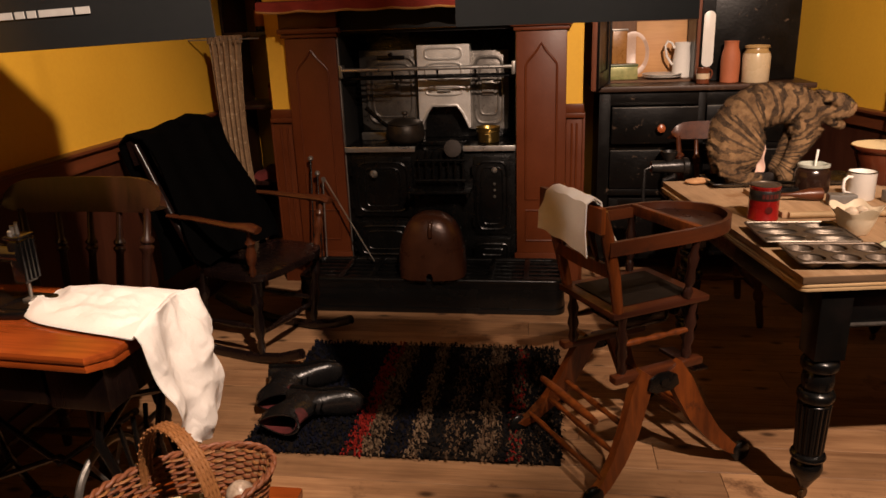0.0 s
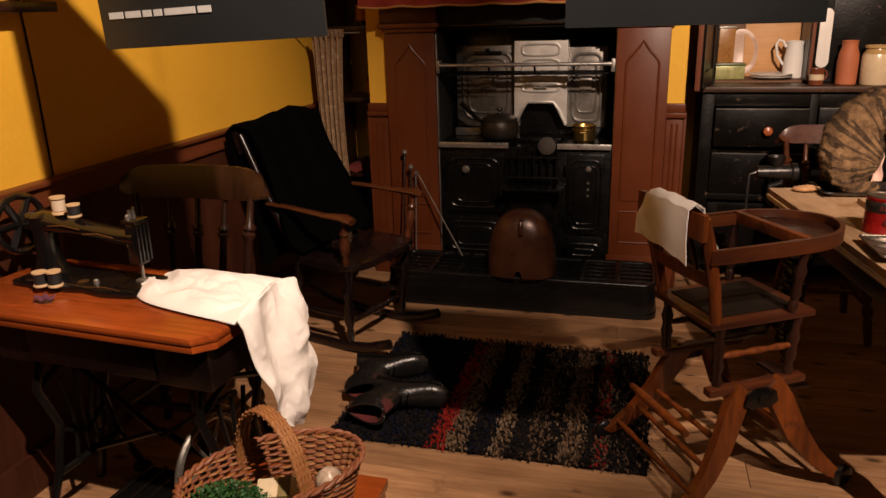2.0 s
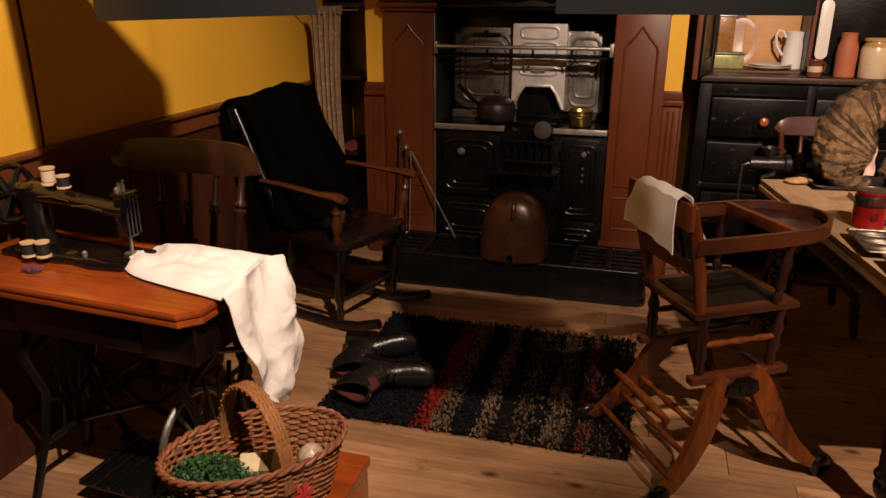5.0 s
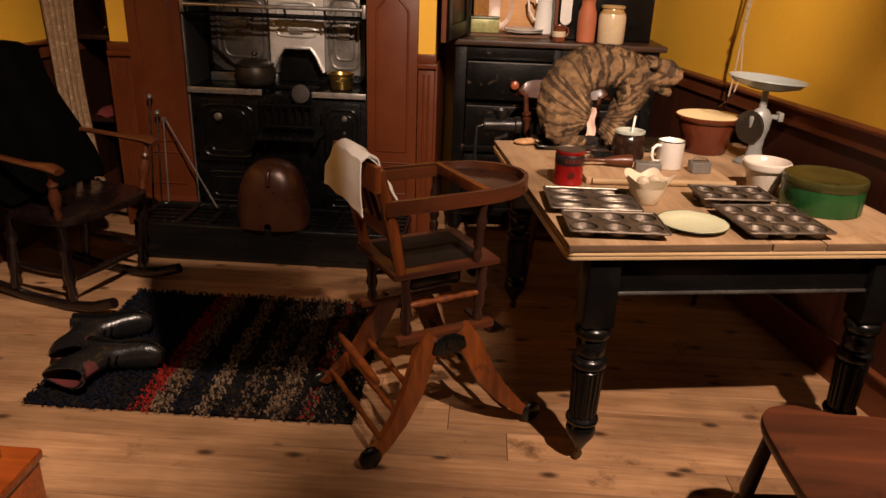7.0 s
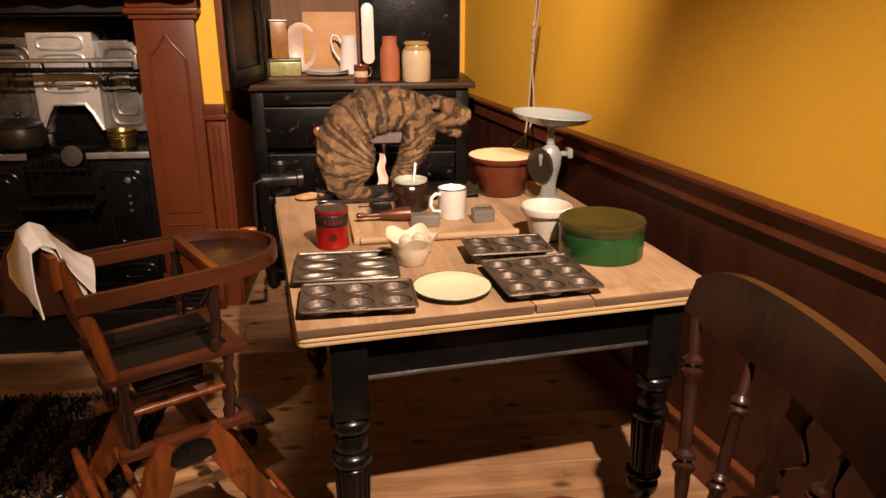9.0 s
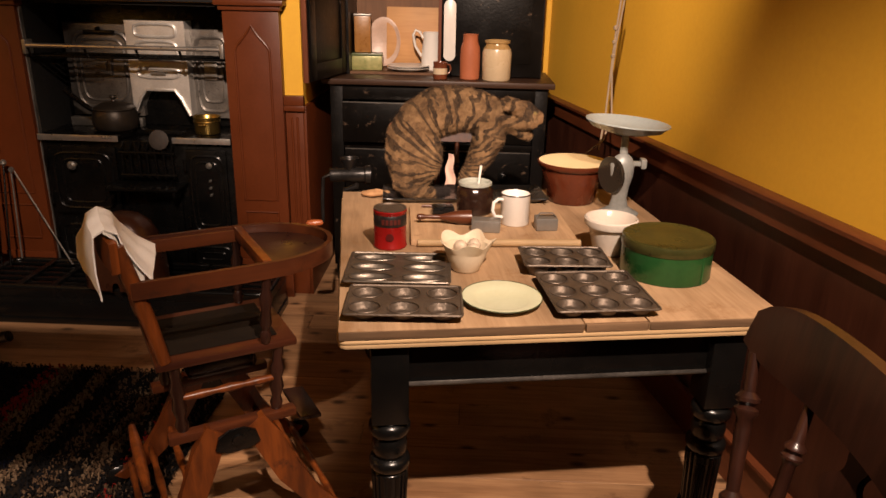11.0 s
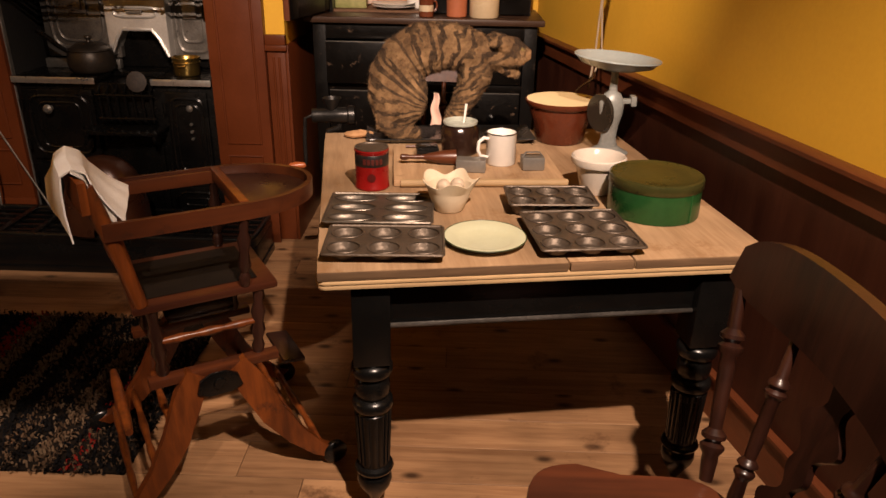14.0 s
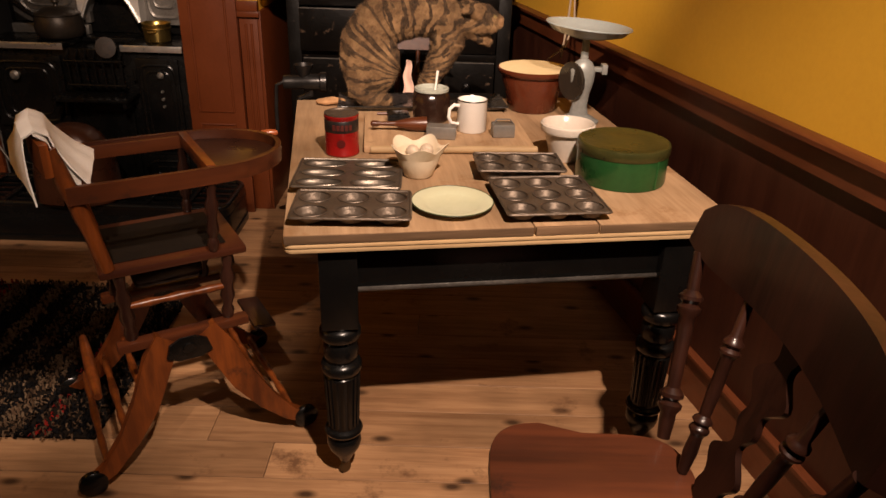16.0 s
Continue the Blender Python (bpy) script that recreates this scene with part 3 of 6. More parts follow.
HX, HY = 0.69, 0.18
part("body", Shape().prism(round_rect(HX, HY, 0.06), 0.0, 0.13, 0.004), BLACKPAINT, fd)
part("plinth", Shape().prism(round_rect(HX + .006, HY + .006, 0.065), 0.0, 0.03, 0.004), BLACKPAINT, fd)
part("top_rim", Shape().tube([(x, y, 0.172) for x, y in round_rect(HX - .012, HY - .012, 0.055)], 0.014, seg=10, closed=True), BLACKPAINT, fd)
wl_ = Shape()
ro, ri = round_rect(HX - .002, HY - .002, 0.06), round_rect(HX - .016, HY - .016, 0.05)
n = len(ro)
wl_.add([(x, y, .131) for x, y in ro] + [(x, y, .172) for x, y in ro] + [(x, y, .131) for x, y in ri] + [(x, y, .172) for x, y in ri],
        [(i, (i + 1) % n, n + (i + 1) % n, n + i) for i in range(n)] + [(2 * n + i, 3 * n + i, 3 * n + (i + 1) % n, 2 * n + (i + 1) % n) for i in range(n)] + [(n + i, n + (i + 1) % n, 3 * n + (i + 1) % n, 3 * n + i) for i in range(n)])
part("rim_wall", wl_, BLACKPAINT, fd)
for k in range(5):
    y = -0.105 + k * 0.06
    part("slat", Shape().box(-HX + .02, y - 0.012, 0.162, HX - .02, y + 0.012, 0.173, .002), IRON, fd)
for x in (-.46, -.3, .1, .32, .5):
    part("cross_bar", Shape().box(x - .014, -HY + .018, 0.174, x + .014, HY - .018, 0.184, .002), IRON, fd)

# dresser: black base with drawers, upper cupboard with one door open
DX, DY = 0.43, 4.0
dr = thing("dresser", "worn black-painted kitchen dresser with drawers and an upper cupboard", "dresser", DX, DY, 0)
DW, DD, DT = 1.06, 0.47, 1.067
part("carcass", Shape().box(0, 0.012, 0.1, 0.02, DD, DT - .03, .002).box(DW - .02, 0.012, .1, DW, DD, DT - .03, .002).box(.02, DD - .02, .1, DW - .02, DD, DT - .03).box(.02, .05, .1, DW - .02, DD - .02, .13).box(.02, .05, .47, DW - .02, DD - .02, .485).box(.02, .05, .715, DW - .02, DD - .02, .73), DRESSERBLACK, dr)
ff = Shape()
for x0, x1 in ((0.0, .062), (.515, .555), (DW - .062, DW)):
    ff.box(x0, 0, 0.1, x1, .03, DT - .03, .003)
for z0, z1 in ((.965, DT - .03), (.725, .76), (.47, .505), (.1, .15)):
    ff.box(.062, .001, z0, .515, .029, z1, .002).box(.555, .001, z0, DW - .062, .029, z1, .002)
part("face_frame", ff, DRESSERBLACK, dr)
part("worktop", Shape().box(-.035, -.03, DT - .028, DW + .03, DD + .02, DT, .006), wood("worn_dresser_top", (.085, .042, .024), (.035, .018, .011), 0, .38, 14, worn=(.15, .085, .05)), dr, "worn brown worktop with a rubbed edge")
for x in (.035, DW - .035):
    for y in (.04, DD - .04):
        part("foot", Shape().lathe([(.018, 0), (.03, .02), (.036, .05), (.03, .085), (.034, .099)], Matrix.Translation((x, y, 0)), 16), DRESSERBLACK, dr)
KNOBWOOD = plain("orange_wood_knob", (.38, .1, .03), (.27, .065, .02), .3, scale=30, fine=90)


def drawer(x0, x1, z0, z1, out, knobs, knob_mat, kl):
    d = part("drawer", Shape().box(x0, -out, z0, x1, -out + .02, z1, .004).box(x0 + .012, -out + .02, z0 + .01, x0 + .022, .4 - out, z1 - .02).box(x1 - .022, -out + .02, z0 + .01, x1 - .012, .4 - out, z1 - .02).box(x0 + .022, -out + .02, z0 + .01, x1 - .022, .4 - out, z0 + .018), DRESSERBLACK, dr)
    part("drawer_edge", Shape().box(x0 + .002, -out + .001, z1 + .0005, x1 - .002, -out + .019, z1 + .003), STEEL, d, "rubbed pale top edge")
    for kx in knobs:
        part("knob", Shape().lathe([(.009, 0), (.008, .012), (.02, .02), (.024, .03), (.02, .042), (.006, .048)], pose(kx, -out, (z0 + z1) / 2 - .01, 90, 0, 0), 20), knob_mat, d, kl)


drawer(.067, .51, .765, .957, .05, (.32,), KNOBWOOD, "round orange-brown wooden knob")
drawer(.56, DW - .067, .765, .957, .012, (.7,), KNOBWOOD, "round orange-brown wooden knob")
drawer(.067, .51, .51, .72, .004, (.4,), IRON, "small iron knob")
drawer(.56, DW - .067, .51, .72, .004, (.86,), IRON, "small iron knob")
for x0, x1 in ((.067, .51), (.56, DW - .067)):
    d = part("cupboard_door", Shape().box(x0, .004, .155, x1, .02, .455, .003), DRESSERBLACK, dr)
    for a0, a1 in ((x0, x0 + .05), (x1 - .05, x1)):
        part("stile", Shape().box(a0, -.006, .155, a1, .0035, .455, .002), DRESSERBLACK, d)
    for z0, z1 in ((.155, .205), (.405, .455)):
        part("rail", Shape().box(x0 + .05, -.006, z0, x1 - .05, .0035, z1, .002), DRESSERBLACK, d)
UP0, UP1, UY = 0.05, 1.035, 0.17
REDEDGE = wood("bare_red_wood", (.22, .07, .03), (.13, .04, .02), 2, .5, 14)
INNER = wood("brown_cupboard_boards", (.2, .1, .05), (.12, .06, .03), 2, .6, 12)
up = part("upper_cupboard", Shape().box(UP0, UY, DT + .001, UP0 + .02, DD, 2.1).box(UP1 - .02, UY, DT + .001, UP1, DD, 2.1).box(UP0 + .02, UY, 2.08, UP1 - .02, DD, 2.1).box(.515, UY + .02, DT + .001, .53, DD, 2.08).box(UP0 + .02, UY + .06, 1.62, .515, DD - .012, 1.635), DRESSERBLACK, dr)
part("back_board", Shape().box(UP0 + .02, DD - .012, DT + .001, UP1 - .02, DD - .001, 2.08), INNER, up, "brown bare wood back boards")
part("shelf_board", Shape().box(UP0 + .021, UY + .02, DT + .001, .514, DD - .013, DT + .012), INNER, up, "brown wood cupboard floor")
dm = pose(UP0, UY, 0, 0, 0, -101)
dd_ = part("cupboard_door", Shape().box(0, -.02, DT + .006, .46, 0, 2.07, .002, dm), DRESSERBLACK, up, "open black cupboard door")
part("inner_face", Shape().box(.004, .0005, DT + .01, .456, .004, 2.065, .001, dm), DRESSERBLACK, dd_)
part("door_panel", Shape().box(.04, -.026, DT + .06, .42, -.0205, 1.5, .003, dm), DRESSERBLACK, dd_)
for x0, x1 in ((.006, .07), (.39, .455)):
    part("stile", Shape().box(x0, .0042, DT + .012, x1, .012, 2.06, .002, dm), DRESSERBLACK, dd_)
part("rail", Shape().box(.071, .0042, DT + .012, .389, .0115, DT + .085, .002, dm), DRESSERBLACK, dd_)
part("door_edge", Shape().box(.461, -.022, DT + .006, .472, .002, 2.07, .001, dm), REDEDGE, dd_, "bare reddish wood edge")
cd = part("cupboard_door", Shape().box(.535, UY - .012, DT + .006, UP1 - .006, UY + .008, 2.07, .002), DRESSERBLACK, up, "closed black panelled cupboard door")
part("door_panel", Shape().box(.60, UY - .017, DT + .07, UP1 - .06, UY - .0125, 1.6, .003), DRESSERBLACK, cd)
part("door_edge", Shape().box(.517, UY - .014, DT + .006, .533, UY + .018, 2.07, .001), REDEDGE, up, "bare reddish wood edge")
ENAMEL = plain("white_enamel", (.78, .75, .7), (.7, .67, .62), .22, scale=6, fine=60, bump=.03)
part("finger_plate", Shape().prism([(.544 + .03 + .03 * math.cos(a) * (1 if abs(math.sin(a)) < .99 else .2), .0 + (.145 - .03 if math.sin(a) > 0 else -.145 + .03) + .03 * math.sin(a)) for a in [2 * math.pi * i / 28 for i in range(28)]], 0, .006, .002, pose(0, UY - .0185, 1.29, 90, 0, 0)), ENAMEL, cd, "white enamel finger plate with rounded ends")

# hanging information signs
SIGN = plain("dark_grey_acrylic", (.022, .024, .025), (.018, .02, .021), .2, scale=2, fine=60, bump=.02)
SIGNTEXT = plain("white_print", (.5, .5, .48), None, .5)
sg = thing("hanging_sign", "dark grey acrylic hanging sign with a line of pale lettering", "sign", -0.7175, 1.316, 1.413, -1.2, "", "", 0, -2)
part("panel", Shape().box(-.2555, -.003, 0, .2555, .003, .85, .001), SIGN, sg)
part("wire", Shape().tube([(-.24, 0, .85), (-.24, 0, CEIL - 1.43)], .0012, seg=6), STEEL, sg)
part("wire", Shape().tube([(.24, 0, .85), (.24, 0, CEIL - 1.43)], .0012, seg=6), STEEL, sg)
x = -.232
for w_ in (.034, .036, .02, .019, .072, .03):
    part("lettering", Shape().box(x, -.0052, .060, x + w_, -.0032, .073), SIGNTEXT, sg)
    x += w_ + .0065
GOLD = plain("gold_print", (.5, .3, .08), None, .5)
x = -.232
for w_ in (.03, .045, .025):
    part("lettering", Shape().box(x, -.0052, .112, x + w_, -.0032, .134), GOLD, sg, "dull gold lettering")
    x += w_ + .0065
s2_ = thing("hanging_sign", "plain black hanging sign board", "sign", 0.196, 1.40, 1.424, 0.5)
part("panel", Shape().box(-.215, -.003, 0, .23, .003, .59, .001), SIGN, s2_)
part("wire", Shape().tube([(-.19, 0, .59), (-.19, 0, CEIL - 1.425)], .0012, seg=6), STEEL, s2_)
part("wire", Shape().tube([(.19, 0, .59), (.19, 0, CEIL - 1.425)], .0012, seg=6), STEEL, s2_)

# high chair facing the table
hc = thing("high_chair", "old brown wooden convertible high chair with a rounded tray and wheels", "high chair", 0.43, 2.228, 0, 31)
part("seat", Shape().box(-.18, -.155, .563, .185, .155, .585, .008), OAKX, hc)
part("seat_panel", Shape().box(-.14, -.115, .586, .14, .115, .589, .001), plain("dusty_black_leather", (.013, .009, .006), (.006, .0045, .0035), .6, scale=10, fine=120, gloss=.12), hc, "dark punched seat panel")
for sy in (-1, 1):
    part("back_post", Shape().tube([(-.155, sy * .14, .585), (-.178, sy * .148, .70), (-.21, sy * .15, .83), (-.228, sy * .148, .905)], [.017, .019, .02, .016], seg=10), OAK, hc)
    part("arm_post", Shape().turned((.10, sy * .145, .586), (.11, sy * .158, .775), [(0, .012), (.12, .016), (.2, .010), (.3, .017), (.5, .012), (.7, .018), (.8, .011), (1, .013)]), DARKWOOD, hc)
    for sx in (-1, 1):
        part("seat_post", Shape().turned((sx * .125 - .005, sy * .135, .375), (sx * .135, sy * .135, .562), [(0, .014), (.1, .018), (.2, .012), (.35, .02), (.5, .014), (.65, .02), (.8, .012), (1, .016)]), DARKWOOD, hc)
    part("side_spindle", Shape().turned((-.125, sy * .135, .47), (.125, sy * .135, .47), [(0, .008), (.2, .012), (.35, .008), (.5, .013), (.65, .008), (.8, .012), (1, .008)]), OAK, hc)
    # lower frame rail and sabre legs on a pivot
    part("base_rail", Shape().box(-.17, sy * .145 - .018, .35, .17, sy * .145 + .018, .375, .006), OAKX, hc)
    for sx in (-1, 1):
        pts = [(sx * .05, sy * .155, .365), (sx * .085, sy * .165, .30), (sx * .13, sy * .185, .20), (sx * .185, sy * .205, .12), (sx * .245, sy * .222, .06), (sx * .285, sy * .232, .04)]
        s = Shape()
        wd = [.034, .042, .038, .029, .022, .019]
        verts, faces = [], []
        for k, (px, py, pz) in enumerate(pts):
            for dx_, dy_ in ((-1, -1), (1, -1), (1, 1), (-1, 1)):
                verts.append((px + dx_ * wd[k] * .75, py + dy_ * .014, pz + dx_ * sx * wd[k] * .55))
        for k in range(len(pts) - 1):
            for q in range(4):
                faces.append((4 * k + q, 4 * k + (q + 1) % 4, 4 * k + 4 + (q + 1) % 4, 4 * k + 4 + q))
        faces += [(0, 1, 2, 3), tuple(4 * len(pts) - 4 + q for q in range(4))]
        s.add(verts, faces)
        leg = part("leg", s, OAK, hc, "", True, 55)
        wm = pose(sx * .29, sy * .235, .036, 90, 0, 0)
        part("wheel", Shape().lathe([(.006, -.016), (.03, -.012), (.036, -.006), (.036, .006), (.03, .012), (.006, .016)], wm, 20), BLACKPAINT, leg, "small black iron wheel")
    part("pivot_bracket", Shape().prism([(-.06, -.02), (-.03, -.035), (.03, -.035), (.06, -.02), (.05, .015), (.02, .03), (-.02, .03), (-.05, .015)], -.006, .006, .002, pose(0, sy * .178, .335, 90, 0, 0)).lathe([(.016, -.004), (.018, .006), (.01, .016)], pose(0, sy * .186, .335, 90 * sy, 0, 0), 14), IRON, hc, "black iron pivot bracket")
part("top_rail", Shape().grid(12, 4, lambda u, v: (-.228 - .02 * math.sin(math.pi * u), -.165 + .33 * u, .845 + .075 * v + .012 * math.sin(math.pi * u)), .018), OAK, hc)
part("back_slat", Shape().grid(8, 3, lambda u, v: (-.185 - .01 * math.sin(math.pi * u), -.14 + .28 * u, .70 + .04 * v), .012), OAK, hc)
for k in range(4):
    y = -.09 + .06 * k
    part("back_spindle", Shape().turned((-.2, y, .74), (-.234, y, .85), [(0, .006), (.5, .01), (1, .006)]), OAK, hc)
ring = [(-.212, -.165), (-.1, -.168), (.05, -.168), (.12, -.166)]
ring += [(.12 + .215 * math.sin(a), -.166 * math.cos(a)) for a in [math.pi * k / 16 for k in range(1, 16)]]
ring += [(x, -y) for x, y in ring[3::-1]]
bw = Shape()
verts, faces = [], []
for i, (x, y) in enumerate(ring):
    a, b = ring[max(i - 1, 0)], ring[min(i + 1, len(ring) - 1)]
    tx, ty = b[0] - a[0], b[1] - a[1]
    l = math.hypot(tx, ty)
    nx, ny = -ty / l, tx / l
    for o, z in ((-.007, .775), (.007, .775), (.007, .818), (-.007, .818)):
        verts.append((x + nx * o, y + ny * o, z))
for i in range(len(ring) - 1):
    for q in range(4):
        faces.append((4 * i + q, 4 * i + (q + 1) % 4, 4 * i + 4 + (q + 1) % 4, 4 * i + 4 + q))
faces += [(0, 1, 2, 3), tuple(4 * len(ring) - 4 + q for q in range(4))]
bw.add(verts, faces)
part("tray_band", bw, OAKX, hc, "bent-wood arm band", True, 35)
tray = [(.12 + .205 * math.sin(a), -.157 * math.cos(a)) for a in [math.pi * k / 16 for k in range(17)]]
part("tray", Shape().prism(tray, .782, .794, .002), DARKWOOD, hc, "dark worn tray board")
part("tray_bar", Shape().box(.105, -.157, .784, .128, .157, .82, .003), OAK, hc)
part("tray_bar", Shape().box(-.21, .145, .776, .11, .157, .812, .003), OAKX, hc)
part("foot_board", Shape().box(.17, -.09, .30, .235, .09, .312, .004, pose(0, 0, 0, 0, 6, 0)), DARKWOOD, hc)
for k in range(3):
    sxp = -.13 - .06 * k
    part("leg_spindle", Shape().turned((sxp, -.19 - .015 * k, .2 - .06 * k), (sxp, .19 + .015 * k, .2 - .06 * k), [(0, .007), (.2, .011), (.3, .008), (.5, .012), (.7, .008), (.8, .011), (1, .007)]), OAK, hc)
    part("leg_spindle", Shape().turned((-sxp, -.19 - .015 * k, .2 - .06 * k), (-sxp, .19 + .015 * k, .2 - .06 * k), [(0, .007), (.2, .011), (.3, .008), (.5, .012), (.7, .008), (.8, .011), (1, .007)]), OAK, hc)
part("step_bar", Shape().turned((-.236, -.16, .243), (-.236, .16, .243), [(0, .01), (.2, .014), (.5, .016), (.8, .014), (1, .01)]), OAK, hc)
part("under_box", Shape().box(-.1, -.1, .49, .08, .1, .5605, .02), BLACKWOOD, hc, "dark box hung under the seat")
part("front_roundel", Shape().lathe([(.05, -.006), (.055, 0), (.05, .006)], pose(.165, .0, .515, 0, 80, 0), 22), BLACKWOOD, hc, "dark round board under the seat")


# plain kitchen chairs
def kitchen_chair(label, x, y, rz, mats, group="", wide=.2, bow=.04, top=.86, zs=.44, lean=.12, splay=.012, over=.055, deep=.115, splat=False):
    frame_m, seat_m = mats
    t = thing("kitchen_chair", label, "chair", x, y, 0, rz, group)

    def outline():
        out = []
        for a in [2 * math.pi * k / 40 for k in range(40)]:
            c, s_ = math.cos(a), math.sin(a)
            e = .45
            w_ = wide * (1.06 if c > 0 else .92)
            out.append((.2 * math.copysign(abs(c) ** e, c), w_ * math.copysign(abs(s_) ** e, s_)))
        return out
    part("seat", Shape().prism(outline(), zs - .032, zs, .01), seat_m, t)
    for sx in (-1, 1):
        for sy in (-1, 1):
            part("leg", Shape().turned((sx * .19, sy * (wide + .0), 0), (sx * .15, sy * (wide - .05), zs - .031), [(0, .014), (.05, .017), (.25, .019), (.3, .014), (.34, .023), (.4, .023), (.44, .014), (.5, .02), (.8, .017), (1, .016)]), frame_m, t)
    for sy in (-1, 1):
        part("stretcher", Shape().turned((-.175, sy * (wide - .025), .18), (.175, sy * (wide - .025), .18), [(0, .008), (.3, .012), (.5, .016), (.7, .012), (1, .008)]), frame_m, t)
    part("stretcher", Shape().turned((.0, -(wide - .025), .18), (.0, wide - .025, .18), [(0, .008), (.3, .012), (.5, .016), (.7, .012), (1, .008)]), frame_m, t)
    for sy in (-1, 1):
        part("back_post", Shape().turned((-.165, sy * (wide - .03), zs), (-.165 - lean, sy * (wide + splay), top - deep + .015), [(0, .013), (.1, .016), (.14, .016), (.17, .024), (.19, .024), (.21, .014), (.23, .024), (.25, .024), (.28, .013), (.6, .016), (.66, .015), (.69, .024), (.71, .024), (.73, .014), (.75, .024), (.77, .024), (.8, .013), (1, .012)]), frame_m, t)
    for k in range(3):
        yy = (-.5 + .5 * k) * wide
        if splat and k == 1:
            # flat middle splat, waisted along both edges
            def board(u, v):
                half = .034 + .016 * math.sin(4 * math.pi * v - 1.2) + .012 * math.sin(9 * math.pi * v)
                return (-.175 - (lean + bow - .007) * v, (2 * u - 1) * half, zs + (top - deep + .015 - zs) * v)
            part("splat", Shape().grid(6, 40, board, .012), frame_m, t)
            continue
        part("spindle", Shape().turned((-.175, yy * .8, zs), (-.168 - lean - bow * (1 - (yy / wide) ** 2), yy * (wide + splay) / wide, top - deep + .015), [(0, .010), (.12, .014), (.21, .012), (.228, .015), (.238, .0185), (.25, .02), (.262, .0185), (.27, .015), (.276, .013), (.284, .016), (.296, .02), (.308, .0185), (.318, .015), (.33, .011), (.45, .013), (.64, .012), (.66, .016), (.672, .02), (.684, .02), (.696, .016), (.703, .013), (.71, .016), (.722, .02), (.736, .019), (.75, .014), (.765, .011), (1, .009)]), frame_m, t)

    def crest(u, v):
        a = 2 * u - 1
        return (-.148 - lean - bow * (1 - a * a) - .02 * v, a * (wide + splay + over), top - deep + deep * v - .05 * v * abs(a) ** 7 + .03 * (1 - v) * abs(a) ** 9)
    part("crest_rail", Shape().grid(24, 5, crest, .03), frame_m, t)
    return t


kitchen_chair("dark-stained spindle-back kitchen chair with a red-brown saddle seat", 1.487, 1.447, 180, (CHAIRWOOD, SEATWOOD), "kitchen chairs", .215, .06, .938, .445, .05, .10, .028, .145, True)
kitchen_chair("dark-stained kitchen chair drawn up behind the sewing table", -1.364, 1.879, -90, (CHAIRWOOD, SEATWOOD), "kitchen chairs", .215, .03, .985, .45, .06)
kitchen_chair("brown kitchen chair standing behind the far end of the table", 0.982, 3.47, -88, (OAKX, SEATWOOD), "kitchen chairs", .17, .02, .92, .45, .04, .01, .035, .085)

# rocking chair with a black wool throw
rc = thing("rocking_chair", "dark wooden rocking chair with turned arm posts", "rocking chair", -1.171, 2.992, 0, -16.9)
part("seat", Shape().prism([(.2 * math.copysign(abs(math.cos(a)) ** .5, math.cos(a)) + .04, .255 * math.copysign(abs(math.sin(a)) ** .5, math.sin(a))) for a in [2 * math.pi * k / 36 for k in range(36)]], .40, .435, .01), BLACKWOOD, rc)
ARMWOOD = wood("warm_brown_arm", (.12, .035, .012), (.05, .015, .007), 0, .28, 14, coat=.2)
for sy in (-1, 1):
    yy = sy * .2
    part("rocker", Shape().tube([(-.46, yy, .10), (-.3, yy, .045), (-.1, yy, .022), (.1, yy, .022), (.25, yy, .045), (.36, yy, .085)], .02, seg=8, flat=1.2), BLACKWOOD, rc)
    part("leg", Shape().turned((.14, yy, .05), (.17, sy * .23, .40), [(0, .014), (.1, .02), (.2, .014), (.3, .024), (.45, .026), (.6, .016), (.68, .026), (.75, .026), (.82, .015), (1, .018)]), BLACKWOOD, rc)
    part("leg", Shape().turned((-.19, yy, .05), (-.14, sy * .2, .40), [(0, .014), (.1, .02), (.2, .014), (.3, .024), (.45, .026), (.6, .016), (.68, .026), (.75, .026), (.82, .015), (1, .018)]), BLACKWOOD, rc)
    part("stretcher", Shape().turned((-.17, yy, .17), (.15, yy, .17), [(0, .008), (.3, .012), (.5, .016), (.7, .012), (1, .008)]), BLACKWOOD, rc)
    part("back_post", Shape().tube([(-.13, sy * .215, .43), (-.26, sy * .235, .70), (-.38, sy * .245, .97)], [.018, .02, .015], seg=10), BLACKWOOD, rc)
    part("arm_post", Shape().turned((.17, sy * .235, .43), (.20, sy * .262, .64), [(0, .012), (.12, .018), (.22, .012), (.32, .022), (.5, .024), (.66, .014), (.74, .022), (.82, .012), (1, .012)]), ARMWOOD, rc)
    part("arm", Shape().tube([(-.25, sy * .245, .665), (-.1, sy * .255, .665), (.1, sy * .265, .655), (.21, sy * .265, .655), (.25, sy * .265, .645)], [.018, .02, .022, .034, .026], seg=10, flat=.55), ARMWOOD, rc, "warm brown shaped arm")
part("stretcher", Shape().turned((.14, -.2, .14), (.14, .2, .14), [(0, .008), (.3, .014), (.5, .018), (.7, .014), (1, .008)]), BLACKWOOD, rc)
part("crest_rail", Shape().grid(20, 4, lambda u, v: (-.37 - .035 * math.sin(math.pi * u) - .03 * v, -.255 + .51 * u, .885 + .1 * v + .02 * math.sin(math.pi * u)), .022), BLACKWOOD, rc)
for k in range(6):
    yy = -.15 + .06 * k
    part("spindle", Shape().turned((-.14, yy, .435), (-.385, yy * 1.1, .93), [(0, .008), (.4, .011), (1, .007)]), BLACKWOOD, rc)
